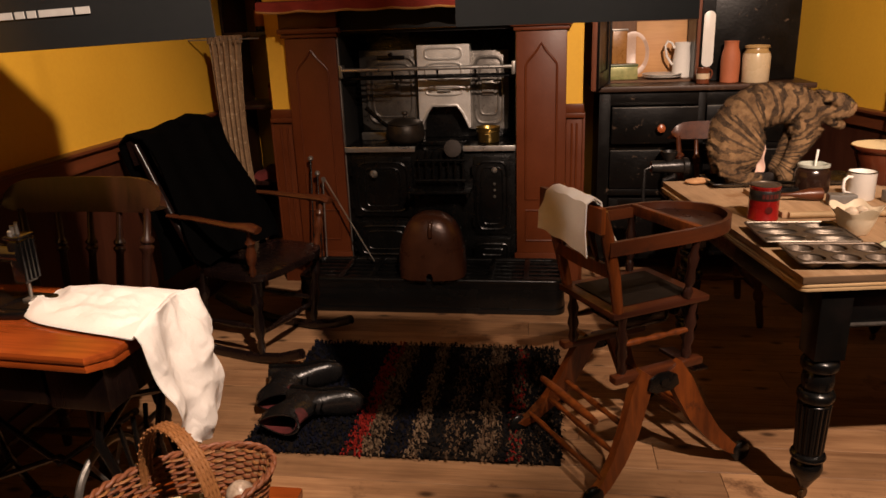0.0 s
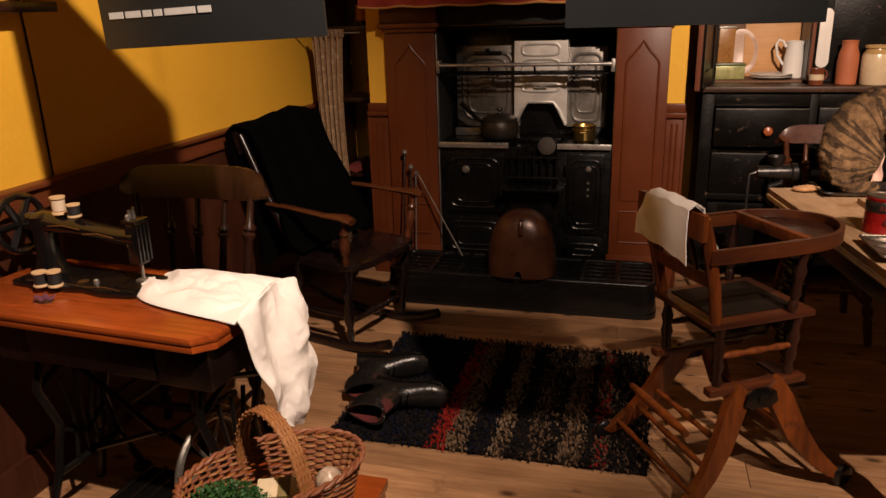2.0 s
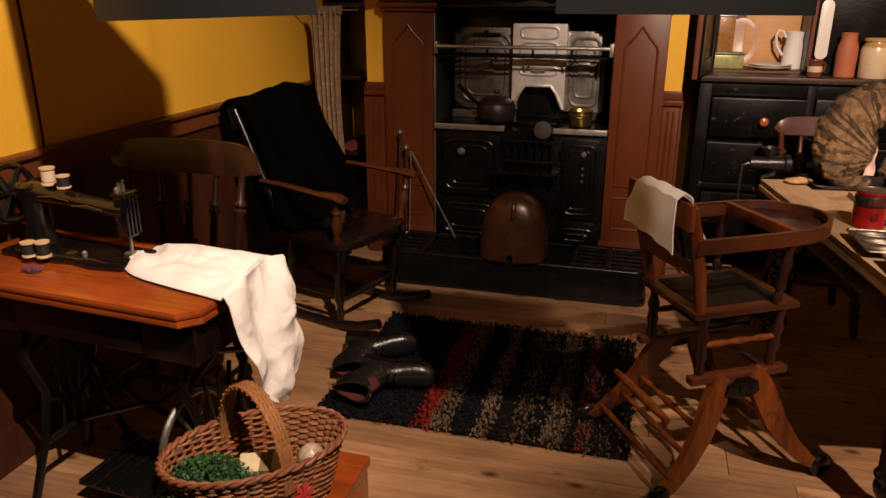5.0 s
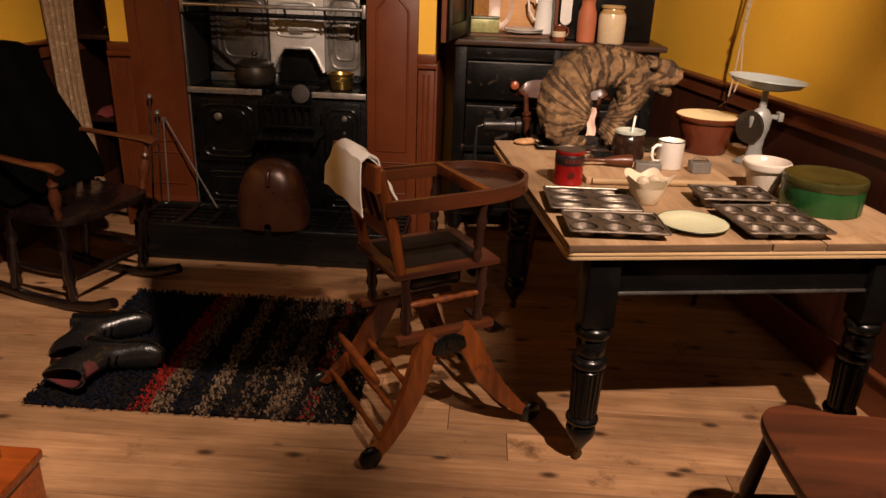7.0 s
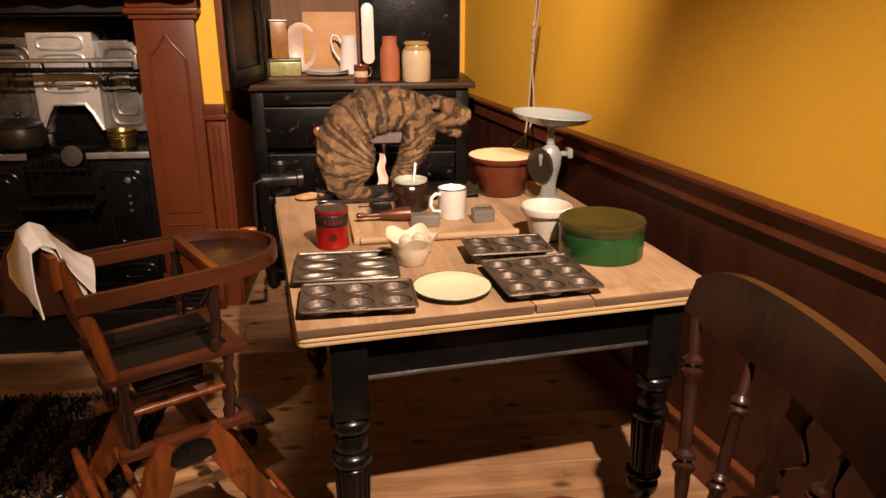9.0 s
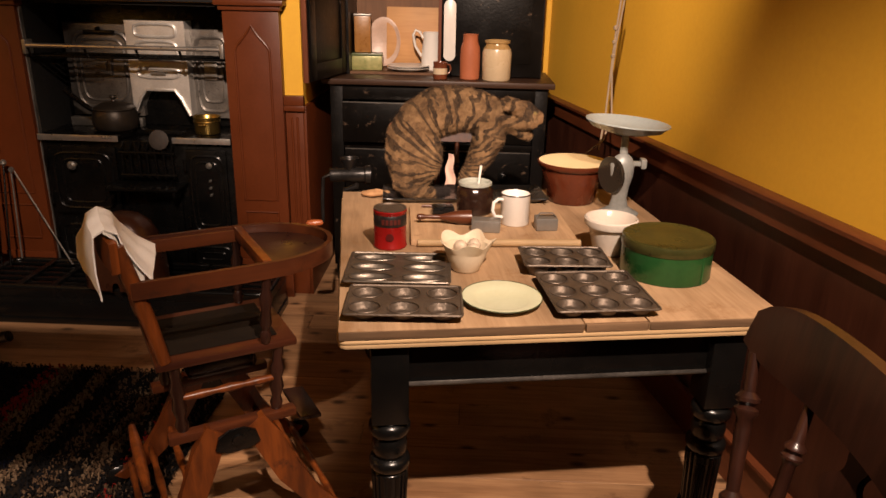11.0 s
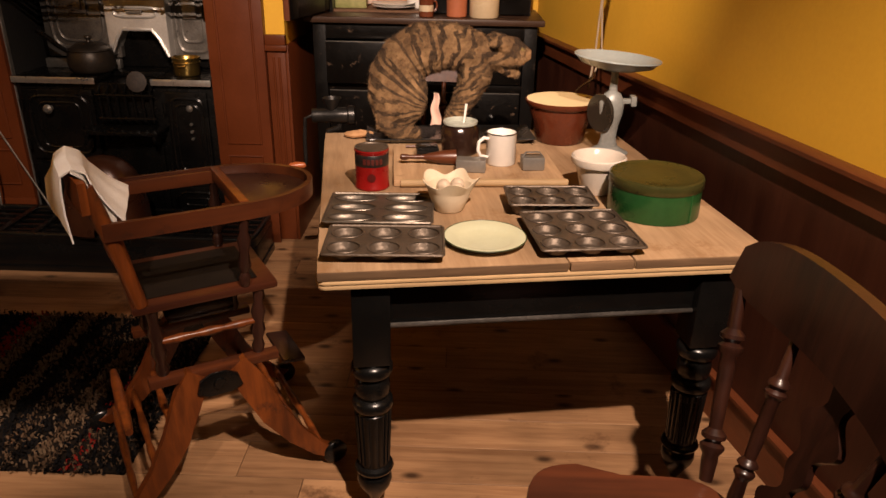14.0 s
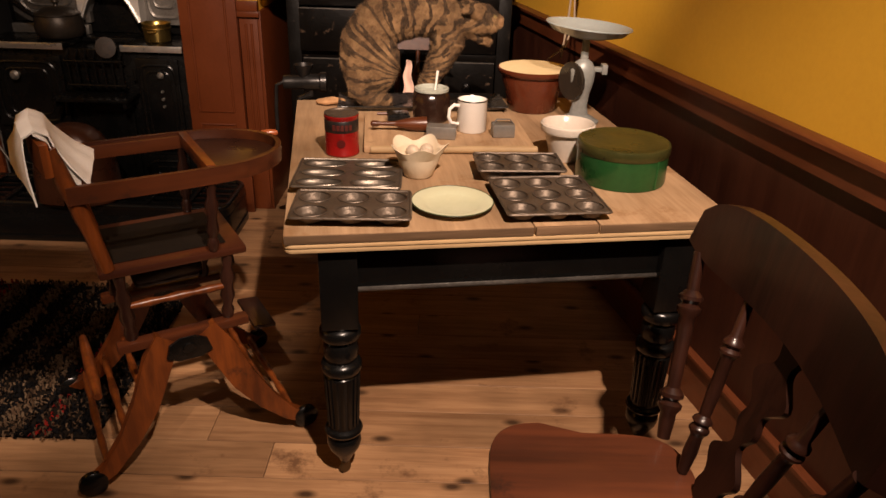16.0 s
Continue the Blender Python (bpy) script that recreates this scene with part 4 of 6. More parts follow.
th = thing("wool_throw", "black wool throw draped over the back of the rocking chair", "throw", -1.171, 2.992, 0, -16.9)


def throw(u, v):
    # from the seat, up the back, over the crest and down behind
    yy = (-.235 + .49 * u)
    wob = .012 * math.sin(9 * u + 5 * v) + .008 * math.sin(23 * u - 3 * v) + .02 * noise.noise(Vector((u * 4, v * 7, 1.3)))
    path = [(-.1, .452), (-.135, .5), (-.2, .66), (-.30, .85), (-.37, 1.0), (-.425, 1.02), (-.465, .98), (-.44, .8), (-.40, .55), (-.38, .35)]
    f = v * (len(path) - 1)
    i = min(int(f), len(path) - 2)
    q = f - i
    px = path[i][0] + (path[i + 1][0] - path[i][0]) * q
    pz = path[i][1] + (path[i + 1][1] - path[i][1]) * q
    edge = .03 * math.sin(3.1 * v * 4) * (2 * u - 1)
    return (px + wob * .6 + .035, yy * (1.0 + .1 * math.sin(math.pi * v)) + edge, pz + wob * .5 + .02 * math.sin(math.pi * u))


part("cloth", Shape().grid(30, 60, throw, .010), BLACKCLOTH, th)
part("rolled_corner", Shape().tube([(-.36, -.02, 1.02), (-.38, .08, 1.015), (-.385, .17, .995), (-.38, .235, .965), (-.375, .265, .93)], [.03, .05, .055, .055, .03], seg=14), BLACKCLOTH, th, "thick rolled corner of the throw")

# treadle sewing table
st = thing("sewing_table", "polished red-brown treadle sewing table on a black iron stand", "sewing table", -1.196, 1.539, 0.0000, -4.5)
st.scale = (0.957, 0.957, 0.957)
part("table_top", Shape().prism([(-.525, -.21), (.358, -.21), (.4, -.163), (.4, .163), (.358, .21), (-.525, .21)], .735, .76, .006).prism([(-.525, -.215), (.36, -.215), (.405, -.165), (.405, .165), (.36, .215), (-.525, .215)], .757, .78, .010), MAHOG, st)
part("drawer_box", Shape().box(.2, -.17, .61, .37, .17, .733, .004), BLACKWOOD, st)
# added black box under the top, keeps lamp light off the floor below
part("centre_drawer", Shape().box(-.238, -.175, .62, .198, .16, .733, .004), BLACKWOOD, st)
part("drawer_box", Shape().box(-.40, -.17, .61, -.24, .17, .733, .004), BLACKWOOD, st)
for sx in (-1, 1):
    fx = sx * .29
    irn = Shape()
    for sy in (-1, 1):
        irn.tube([(fx, sy * .1, .62), (fx, sy * .14, .5), (fx, sy * .09, .36), (fx, sy * .12, .22), (fx, sy * .2, .03)], .013, seg=8)
        irn.box(fx - .025, sy * .2 - .02, .0, fx + .025, sy * .2 + .02, .03, .006)
    irn.tube([(fx, -.14, .5), (fx, 0, .56), (fx, .14, .5)], .010, seg=8).tube([(fx, -.1, .34), (fx, 0, .28), (fx, .1, .34)], .010, seg=8).tube([(fx, -.13, .2), (fx, .13, .2)], .012, seg=8)
    for k in range(3):
        irn.tube([(fx, -.05 + .05 * k, .2), (fx, -.03 + .03 * k, .32), (fx, -.06 + .06 * k, .5)], .007, seg=6)
    part("side_frame", irn, BLACKPAINT, st, "scrolled black iron side frame")
part("cross_stay", Shape().tube([(-.29, .02, .2), (0, .02, .32), (.29, .02, .2)], .010, seg=8).tube([(-.29, .02, .5), (0, .02, .3), (.29, .02, .5)], .010, seg=8), BLACKPAINT, st)
fw = Shape().tube([(.2, .0 + .14 * math.cos(a) - .02, .27 + .14 * math.sin(a)) for a in [2 * math.pi * k / 36 for k in range(36)]], .011, seg=8, closed=True)
for k in range(3):
    a = math.pi * k / 3
    fw.tube([(.2, .14 * math.cos(a) - .02, .27 + .14 * math.sin(a)), (.2, -.02, .27), (.2, -.14 * math.cos(a) - .02, .27 - .14 * math.sin(a))], .006, seg=6)
part("flywheel", fw, STEEL, st, "spoked drive wheel with a rubbed rim")
tr_ = part("treadle", Shape().box(-.18, -.13, .075, .16, .13, .085, .003), BLACKPAINT, st)
for k in range(7):
    part("treadle_rib", Shape().tube([(-.17 + .055 * k, -.13, .09), (-.17 + .055 * k, .13, .09)], .007, seg=6), BLACKPAINT, tr_)

# wooden box under the basket
bx = thing("wooden_box", "red-brown polished wooden box on the floor", "box", -0.703, 1.342, 0, 0)
part("body", Shape().box(-.215, -.19, 0, .215, .19, .235, .004), MAHOG, bx)
part("lid", Shape().box(-.222, -.2, .2355, .222, .2, .265, .008), MAHOG, bx)

# floorboards
fl = structure("floor", Shape().box(-4.15, -3.2, -.08, 4.65, 4.7, -.024), plain("dark_subfloor", (.03, .02, .012), None, .9), "worn pine floorboards with dark knots and gaps", "floor")
rnd = random.Random(5)
meshes = {}


def plank_mesh(l, w):
    key = (l, w)
    if key not in meshes:
        ob = part("plank", Shape().box(0, .0012, -.023, l - .002, w - .0012, 0.0, .0008, None, 1), FLOORWOOD, fl, "", True, 30)
        meshes[key] = ob.data
        return ob
    ob = new("plank", meshes[key])
    ob.parent = fl
    return ob


y = -1.0
while y < 4.55:
    w = rnd.choice((.128, .142, .156))
    x = -1.75 - rnd.random() * 1.2
    while x < 2.7:
        l = rnd.choice((1.9, 2.6, 3.3))
        if x + l > LX:
            ob = plank_mesh(l, w)
            ob.location = (x, y, -.0008 * rnd.random())
        x += l
    y += w

# ---- things on the floor and the sewing table ----
WHITECLOTH = plain("white_linen", (.83, .8, .76), (.74, .71, .67), .85, scale=5, fine=180, bump=.35)


def fold_noise(x, y, z=0.0, s=9.0):
    return noise.noise(Vector((x * s, y * s, z * s + 3.1)))


# rag rug with rows of tufts
rug = thing("rag_rug", "shaggy rag rug with black, navy, beige and red stripes", "rug", -0.350, 2.523, 0)
RX, RY = .56, .44
part("backing", Shape().box(-RX, -RY, .001, RX, RY, .010, .003), plain("dark_hessian", (.012, .009, .007), None, .95, fine=200, gloss=.05), rug)
RAG = {"black": plain("black_rag", (.008, .0075, .0085), (.004, .004, .004), .95, fine=200, gloss=.05), "navy": plain("navy_rag", (.006, .007, .015), (.003, .004, .008), .95, fine=200, gloss=.05),
       "beige": plain("beige_rag", (.16, .11, .068), (.075, .05, .032), .95, fine=160, gloss=.05), "red": plain("red_rag", (.2, .015, .011), (.12, .009, .007), .95, fine=160, gloss=.05), "brown": plain("brown_rag", (.1, .063, .038), (.05, .031, .019), .95, fine=160, gloss=.05)}
rr_ = random.Random(11)


def stripe(x0, x1, colour, mix="", share=0.0):
    shapes = {c: Shape() for c in (colour, mix) if c}
    count = int((x1 - x0) * .88 / .000095)
    for _ in range(count):
        c = mix if mix and rr_.random() < share else colour
        x, y = rr_.uniform(x0 - .006, x1 + .006), rr_.uniform(-RY - .012, RY + .012)
        a, ln = rr_.uniform(0, 6.28), rr_.uniform(.008, .018)
        dx_, dy_ = math.cos(a), math.sin(a)
        w_ = rr_.uniform(.0022, .0042)
        h = rr_.uniform(.017, .028)
        px, py = -dy_ * w_, dx_ * w_
        tx, ty = x + dx_ * ln, y + dy_ * ln
        shapes[c].add([(x - px, y - py, .008), (x + px, y + py, .008), (x + dx_ * ln * .4 + px, y + dy_ * ln * .4 + py, h), (x + dx_ * ln * .4 - px, y + dy_ * ln * .4 - py, h), (tx + px * .8, ty + py * .8, h * .72), (tx - px * .8, ty - py * .8, h * .72)], [(0, 1, 2, 3), (3, 2, 4, 5)])
    for c, s in shapes.items():
        ob = part("pile", s, RAG[c], rug, "shaggy " + c + " rag pile", False)
        ob["kind"] = "stuff"


for x0, x1, c, m, sh in ((-.56, -.19, "black", "navy", .55), (-.19, -.135, "red", "", 0), (-.135, -.06, "beige", "brown", .45), (-.06, .03, "navy", "black", .5), (.03, .085, "beige", "brown", .3), (.085, .15, "black", "", 0),
                         (.15, .215, "brown", "black", .4), (.215, .27, "black", "beige", .12), (.27, .34, "brown", "beige", .3), (.34, .38, "black", "", 0), (.38, .42, "brown", "red", .4), (.42, .56, "black", "brown", .25)):
    stripe(x0, x1, c, m, sh)

# pair of boots on the rug
LEATHER = plain("black_polished_leather", (.011, .0105, .0105), (.006, .0055, .0055), .27, scale=20, fine=120, bump=.3, coat=.2)


def boot(x, y, z, rz, rx, label):
    t = thing("boot", label, "boot", x, y, z, rz, "pair of boots", "", rx)
    prof = [(-.12, .038, .0, .045), (-.1, .042, .0, .06), (-.05, .043, .0, .085), (0, .044, .0, .10), (.04, .046, 0, .082), (.08, .05, 0, .062), (.12, .05, 0, .05), (.155, .042, 0, .04), (.175, .02, 0, .025)]
    s = Shape()
    verts, faces, seg = [], [], 14
    for px, hw, z0, hh in prof:
        for k in range(seg):
            a = 2 * math.pi * k / seg
            verts.append((px, hw * math.cos(a), .024 + hh * .5 + hh * .5 * math.sin(a)))
    for j in range(len(prof) - 1):
        for k in range(seg):
            l = (k + 1) % seg
            faces.append((j * seg + k, j * seg + l, (j + 1) * seg + l, (j + 1) * seg + k))
    faces += [tuple(range(seg))[::-1], tuple(range((len(prof) - 1) * seg, len(prof) * seg))]
    s.add(verts, faces)
    part("upper", s, LEATHER, t)
    part("shaft", Shape().grid(24, 12, lambda u, v: (-.055 + (.062 + .014 * v) * math.cos(2 * math.pi * u) - .012 * v + .012 * math.sin(7 * v), (.045 - .004 * v) * math.sin(2 * math.pi * u), .07 + .19 * v + .012 * math.sin(4 * math.pi * u + 3 * v) * v + .005 * math.sin(14 * v + 3 * u)), .004), LEATHER, t)
    part("lining", Shape().grid(20, 6, lambda u, v: (-.055 + (.066 + .003 * v) * math.cos(2 * math.pi * u) - .012 * v, (.036 - .001 * v) * math.sin(2 * math.pi * u), .17 + .085 * v + .012 * math.sin(4 * math.pi * u + 3 * v) * v), .001), plain("red_boot_lining", (.12, .012, .012), (.02, .004, .004), .8), t, "dull red lining")
    part("sole", Shape().prism([(-.125, -.034), (-.08, -.04), (0, -.034), (.08, -.05), (.14, -.045), (.178, -.012), (.178, .012), (.14, .045), (.08, .05), (0, .034), (-.08, .04), (-.125, .034)], .012, .024, .003), BLACKPAINT, t)
    part("heel", Shape().box(-.125, -.036, .0, -.06, .036, .0119, .003), BLACKPAINT, t)
    for k in range(4):
        part("lace", Shape().tube([(.045 - .022 * k, -.022, .107 + .012 * k), (.04 - .022 * k, 0, .117 + .012 * k), (.045 - .022 * k, .022, .107 + .012 * k)], .003, seg=6), BLACKCLOTH, t)


boot(-.855, 2.575, .072, 12, 92, "black leather boot lying beside its pair on the rug")
boot(-.70, 2.375, .07, -4, 86, "black leather boot with a red lining lying on the rug")

# folded paper over the high chair's back
pp = thing("folded_paper", "creased white paper folded over the high chair's top rail", "paper", 0.43, 2.228, 0, 31)


def paper(u, v):
    yy = -.135 + .217 * u
    path = [(-.272 - .035 * u, .775 + .045 * u), (-.278 - .025 * u, .845 + .03 * u), (-.277 - .008 * u, .90), (-.274, .93), (-.25, .943), (-.224, .929), (-.216 + .01 * u, .90), (-.19 + .03 * u, .85), (-.158 + .04 * u, .80 + .02 * u)]
    f = v * 8
    i = min(int(f), 7)
    q = f - i
    return (path[i][0] + (path[i + 1][0] - path[i][0]) * q + .002 * math.sin(7 * u + 4 * v), yy + .02 * (v - .5), path[i][1] + (path[i + 1][1] - path[i][1]) * q + .008 * math.sin(math.pi * u) + .003 * math.sin(17 * u))


part("sheet", Shape().grid(12, 24, paper, .004), WHITECLOTH, pp)
part("inner_fold", Shape().grid(10, 16, lambda u, v: (Vector(paper(u, .5 + v * .44)) + Vector((-.004, -.012, -.004 - .02 * v))), .002), WHITECLOTH, pp)

# white cloth over the end of the sewing table
wc = thing("white_cloth", "crumpled white linen cloth hanging over the end of the sewing table", "cloth", -0.038, 0.079, 0)
wc.scale = (0.957, 0.957, 0.957)


def linen(u, v):
    # u: front to back, v: along the table and down its end
    if v < .55:
        k = v / .55
        x = -1.2 + .41 * k
        y0, y1 = 1.475 - .105 * k + .05 * (1 - k) ** 8, 1.735 - .035 * k - .05 * (1 - k) ** 8
        y = y0 + (y1 - y0) * u
        edge = min(u, 1 - u) * 2
        z = .787 + (.034 * (1 - abs(2 * k - .7)) + .010) * max(0, math.sin(math.pi * min(max(u, 0), 1))) ** .6
        z += (.024 * fold_noise(x, y, 0, 8) - .02 * abs(fold_noise(x, y, 2, 10)) + .008 * abs(fold_noise(x, y * .6, 8, 17)) + .003 * abs(fold_noise(x, y, 5, 38))) * min(1, edge * 3)
        return (x, y, max(z, .786))
    k = (v - .55) / .45
    x = -.79 + .055 * math.sin(math.pi * min(k * 1.4, 1) * .5)
    y0, y1 = 1.37 + .05 * k + .09 * k ** 6, 1.70 - .02 * k - .05 * k ** 8
    y = y0 + (y1 - y0) * u
    z = .80 - .385 * k + .03 * math.sin(math.pi * u) * (1 - k) - .04 * k * u
    x += .009 * math.sin(9 * u + 3 * k) * min(1, 3 * k) + .026 * fold_noise(y, z, 1, 7) - .022 * abs(fold_noise(y, z, 4, 9)) + .017 * abs(fold_noise(y + .5 * z, .35 * z, 9, 12)) + .003 * abs(fold_noise(y, z, 7, 36))
    return (x, y, z)


part("cloth", Shape().grid(90, 150, linen, .003), WHITECLOTH, wc)

# sewing machine
sm = thing("sewing_machine", "old black sewing machine with worn gold decoration", "sewing machine", -1.397, 1.596, 0.7474, -4.5)
sm.scale = (0.957, 0.957, 0.957)
SEWBLACK = plain("black_japanned_iron", (.006, .0055, .0055), (.003, .003, .003), .22, scale=9, fine=80, bump=.06, coat=.3, spots=(.028, .014, .006), spot_at=.86)
part("bed", Shape().prism([(-.2, -.085), (-.12, -.09), (-.08, -.075), (.0, -.09), (.06, -.08), (.14, -.095), (.24, -.08), (.265, -.05), (.265, .07), (-.2, .08)], 0, .02, .005), SEWBLACK, sm)
part("pillar", Shape().lathe([(.05, .02), (.045, .04), (.035, .08), (.035, .16), (.045, .2), (.03, .21)], Matrix.Translation((-.14, .01, 0)), 18), SEWBLACK, sm)
part("arm", Shape().tube([(-.19, .01, .175), (-.1, .01, .18), (.05, .01, .165), (.16, .01, .155), (.215, .01, .155)], [.03, .034, .026, .026, .03], seg=14), SEWBLACK, sm)
part("head", Shape().box(.188, -.016, .075, .228, .036, .20, .01), SEWBLACK, sm)
for k in range(4):
    part("flute", Shape().tube([(.23, -.012 + .0147 * k, .085), (.231, -.012 + .0147 * k, .195)], .005, seg=8), SEWBLACK, sm)
part("head_cap", Shape().box(.184, -.02, .2005, .236, .04, .212, .005), SEWBLACK, sm)
part("thumb_screw", Shape().lathe([(.007, .212), (.007, .222), (.003, .226)], Matrix.Translation((.2, -.005, 0)), 12), STEEL, sm)
part("needle_bar", Shape().tube([(.21, .01, .03), (.21, .01, .245)], .005, seg=8).tube([(.195, .01, .20), (.195, .01, .235)], .006, seg=8), STEEL, sm)
part("presser_foot", Shape().box(.195, -.008, .022, .225, .022, .03, .002), STEEL, sm)
hw = Shape().tube([(-.235, .01 + .085 * math.cos(a), .165 + .085 * math.sin(a)) for a in [2 * math.pi * k / 32 for k in range(32)]], .011, seg=8, closed=True)
for k in range(3):
    a = math.pi * k / 3
    hw.tube([(-.235, .01 + .085 * math.cos(a), .165 + .085 * math.sin(a)), (-.235, .01 - .085 * math.cos(a), .165 - .085 * math.sin(a))], .012, seg=6)
part("hand_wheel", hw, SEWBLACK, sm, "spoked black hand wheel")
GILT = plain("worn_gilding", (.2, .1, .03), (.07, .035, .012), .35, .6, 40)
for x0, x1, yy in ((-.15, .05, -.078), (.07, .2, -.078)):
    part("gilt_line", Shape().tube([(x0, yy, .0205), ((x0 + x1) / 2, yy + .012, .0205), (x1, yy, .0205)], .0014, seg=5), GILT, sm, "worn gold decoration")
for x0, x1, zz in ((-.09, .03, .176), (.04, .15, .16)):
    part("gilt_line", Shape().tube([(x0, -.0215, zz), ((x0 + x1) / 2, -.0225, zz + .006), (x1, -.0205, zz - .003)], .0022, seg=5), GILT, sm, "worn gold decoration")
part("gilt_medallion", Shape().lathe([(.016, 0), (.016, .001), (.011, .0012), (.011, .0005)], Matrix.Translation((.03, -.04, .0202)), 18), GILT, sm, "worn gold decoration")
part("slide_plate", Shape().box(.16, -.06, .0205, .25, .05, .0225, .0005), SEWBLACK, sm)
part("thumb_screw", Shape().lathe([(.008, 0), (.008, .012), (.004, .016)], Matrix.Translation((.09, -.05, .0205)), 14), STEEL, sm)
SPOOLWOOD = plain("pale_spool_wood", (.62, .45, .26), (.5, .34, .18), .55)


def spool(x, y, z, r, h, thread, label):
    t = thing("cotton_reel", label, "cotton reel", x, y, z, 0, "cotton reels")
    part("reel", Shape().lathe([(r, 0), (r, h * .1), (r * .5, h * .2), (r * .5, h * .8), (r, h * .9), (r, h)], None, 18), SPOOLWOOD, t)
    part("thread", Shape().lathe([(r * .5, h * .17), (r * .88, h * .2), (r * .88, h * .8), (r * .5, h * .83)], None, 18), thread, t)


BLACKTHREAD = plain("black_thread", (.012, .012, .014), None, .6, fine=300)
CREAMTHREAD = plain("cream_thread", (.66, .55, .4), None, .7, fine=300)
spool(-1.464, 1.501, 0.7675, .02, .042, BLACKTHREAD, "wooden cotton reel of black thread on the machine's bed")
spool(-1.421, 1.507, 0.7675, .02, .045, BLACKTHREAD, "wooden cotton reel of black thread beside another")
spool(-1.450, 1.601, 0.9493, .021, .05, CREAMTHREAD, "wooden cotton reel of cream thread on the machine's arm")
spool(-1.388, 1.587, 0.9474, .019, .036, BLACKTHREAD, "wooden cotton reel of dark thread on the machine's arm")
pc = thing("fabric_scrap", "small crumpled purple fabric scrap on the sewing table", "fabric", -1.426, 1.424, 0.7484)
part("scrap", Shape().grid(8, 8, lambda u, v: (.05 * u, .03 * v, .006 + .012 * abs(math.sin(5 * u + 3 * v))), .003), plain("purple_cloth", (.14, .045, .085), None, .9), pc)

# wicker basket with groceries on the wooden box
WICKER = plain("buff_willow", (.34, .15, .048), (.17, .068, .022), .55, scale=30, fine=140, bump=.25)
WICKER2 = plain("red_brown_willow", (.25, .082, .03), (.12, .04, .016), .55, scale=30, fine=140, bump=.25)
bk = thing("wicker_basket", "oval buff wicker basket with a woven hoop handle", "basket", -0.677, 1.290, .266, 42)
BH, NS = .165, 40


def rimr(h):
    f = h / BH
    return .17 + .045 * f, .108 + .03 * f


part("base", Shape().prism([(.169 * math.cos(a), .107 * math.sin(a)) for a in [2 * math.pi * k / 36 for k in range(36)]], 0, .012, .003), WICKER2, bk)
for k in range(NS):
    a = 2 * math.pi * (k + .5) / NS
    p = []
    for h in (.005, .05, .1, BH):
        rx_, ry_ = rimr(h)
        p.append((rx_ * math.cos(a), ry_ * math.sin(a), h))
    part("stake", Shape().tube(p, .0034, seg=6), WICKER2, bk)
for row in range(19):
    h = .013 + row * .008
    rx_, ry_ = rimr(h)
    pts = []
    for i in range(NS * 4):
        a = 2 * math.pi * i / (NS * 4)
        o = .005 * math.cos(NS * a / 2 * 1.0 + math.pi * row)
        pts.append(((rx_ + o) * math.cos(a), (ry_ + o) * math.sin(a), h))
    part("weaver", Shape().tube(pts, .0039, seg=6, closed=True, flat=1.0), WICKER2 if row % 3 else WICKER, bk)
for ph in (0, math.pi):
    pts = []
    for i in range(160):
        a = 2 * math.pi * i / 160
        pts.append(((.22 + .0045 * math.cos(20 * a + ph)) * math.cos(a), (.141 + .0045 * math.cos(20 * a + ph)) * math.sin(a), BH + .004 + .0045 * math.sin(20 * a + ph)))
    part("rim", Shape().tube(pts, .0054, seg=8, closed=True), WICKER2, bk, "plaited willow rim")


def hoop(a):
    return Vector((0, -.138 * math.cos(a), .10 + .222 * max(0, math.sin(a)) ** .85))


skew = Matrix.Rotation(math.radians(20), 3, 'Z')


for k in range(4):
    off = -.0135 + .009 * k
    part("handle_rod", Shape().tube([skew @ (hoop(math.pi * i / 30) + Vector((off, 0, 0))) for i in range(31)], .0052, seg=8), WICKER, bk)
for i in range(40):
    a = math.pi * (i + .5) / 40
    c = hoop(a)
    tang = (hoop(a + .02) - hoop(a - .02)).normalized()
    nrm = tang.cross(Vector((1, 0, 0)))
    pts = []
    for q in range(9):
        fx = -.0184 + .0046 * q
        pts.append(skew @ (c + Vector((fx, 0, 0)) + nrm * (.005 * math.cos(math.pi * q + math.pi * i))))
    part("binding", Shape().tube(pts, .003, seg=5), WICKER, bk)


def leaves(name, label, cat, x, y, z, r, n, seed, mat):
    t = thing(name, label, cat, x, y, z)
    q = random.Random(seed)
    s = Shape()
    for _ in range(n):
        d = Vector((q.gauss(0, 1), q.gauss(0, 1), abs(q.gauss(0, .8)))).normalized() * r * q.uniform(.55, 1)
        d.x *= 1.35
        a = Vector((q.gauss(0, 1), q.gauss(0, 1), q.gauss(0, 1))).normalized()
        b = a.cross(Vector((q.gauss(0, 1), q.gauss(0, 1), q.gauss(0, 1)))).normalized()
        w_ = q.uniform(.0025, .006)
        s.add([d - a * w_, d + b * w_ * .7 + a * w_ * .3, d + a * w_ * 1.3, d - b * w_ * .7 + a * w_ * .2], [(0, 1, 2, 3)])
    ob = part("leaves", s, mat, t, "", False)
    ob["kind"] = "stuff"
    part("stalks", Shape().lathe([(r * .75, 0), (r * .8, r * .25), (r * .4, r * .5)], None, 14), mat, t)


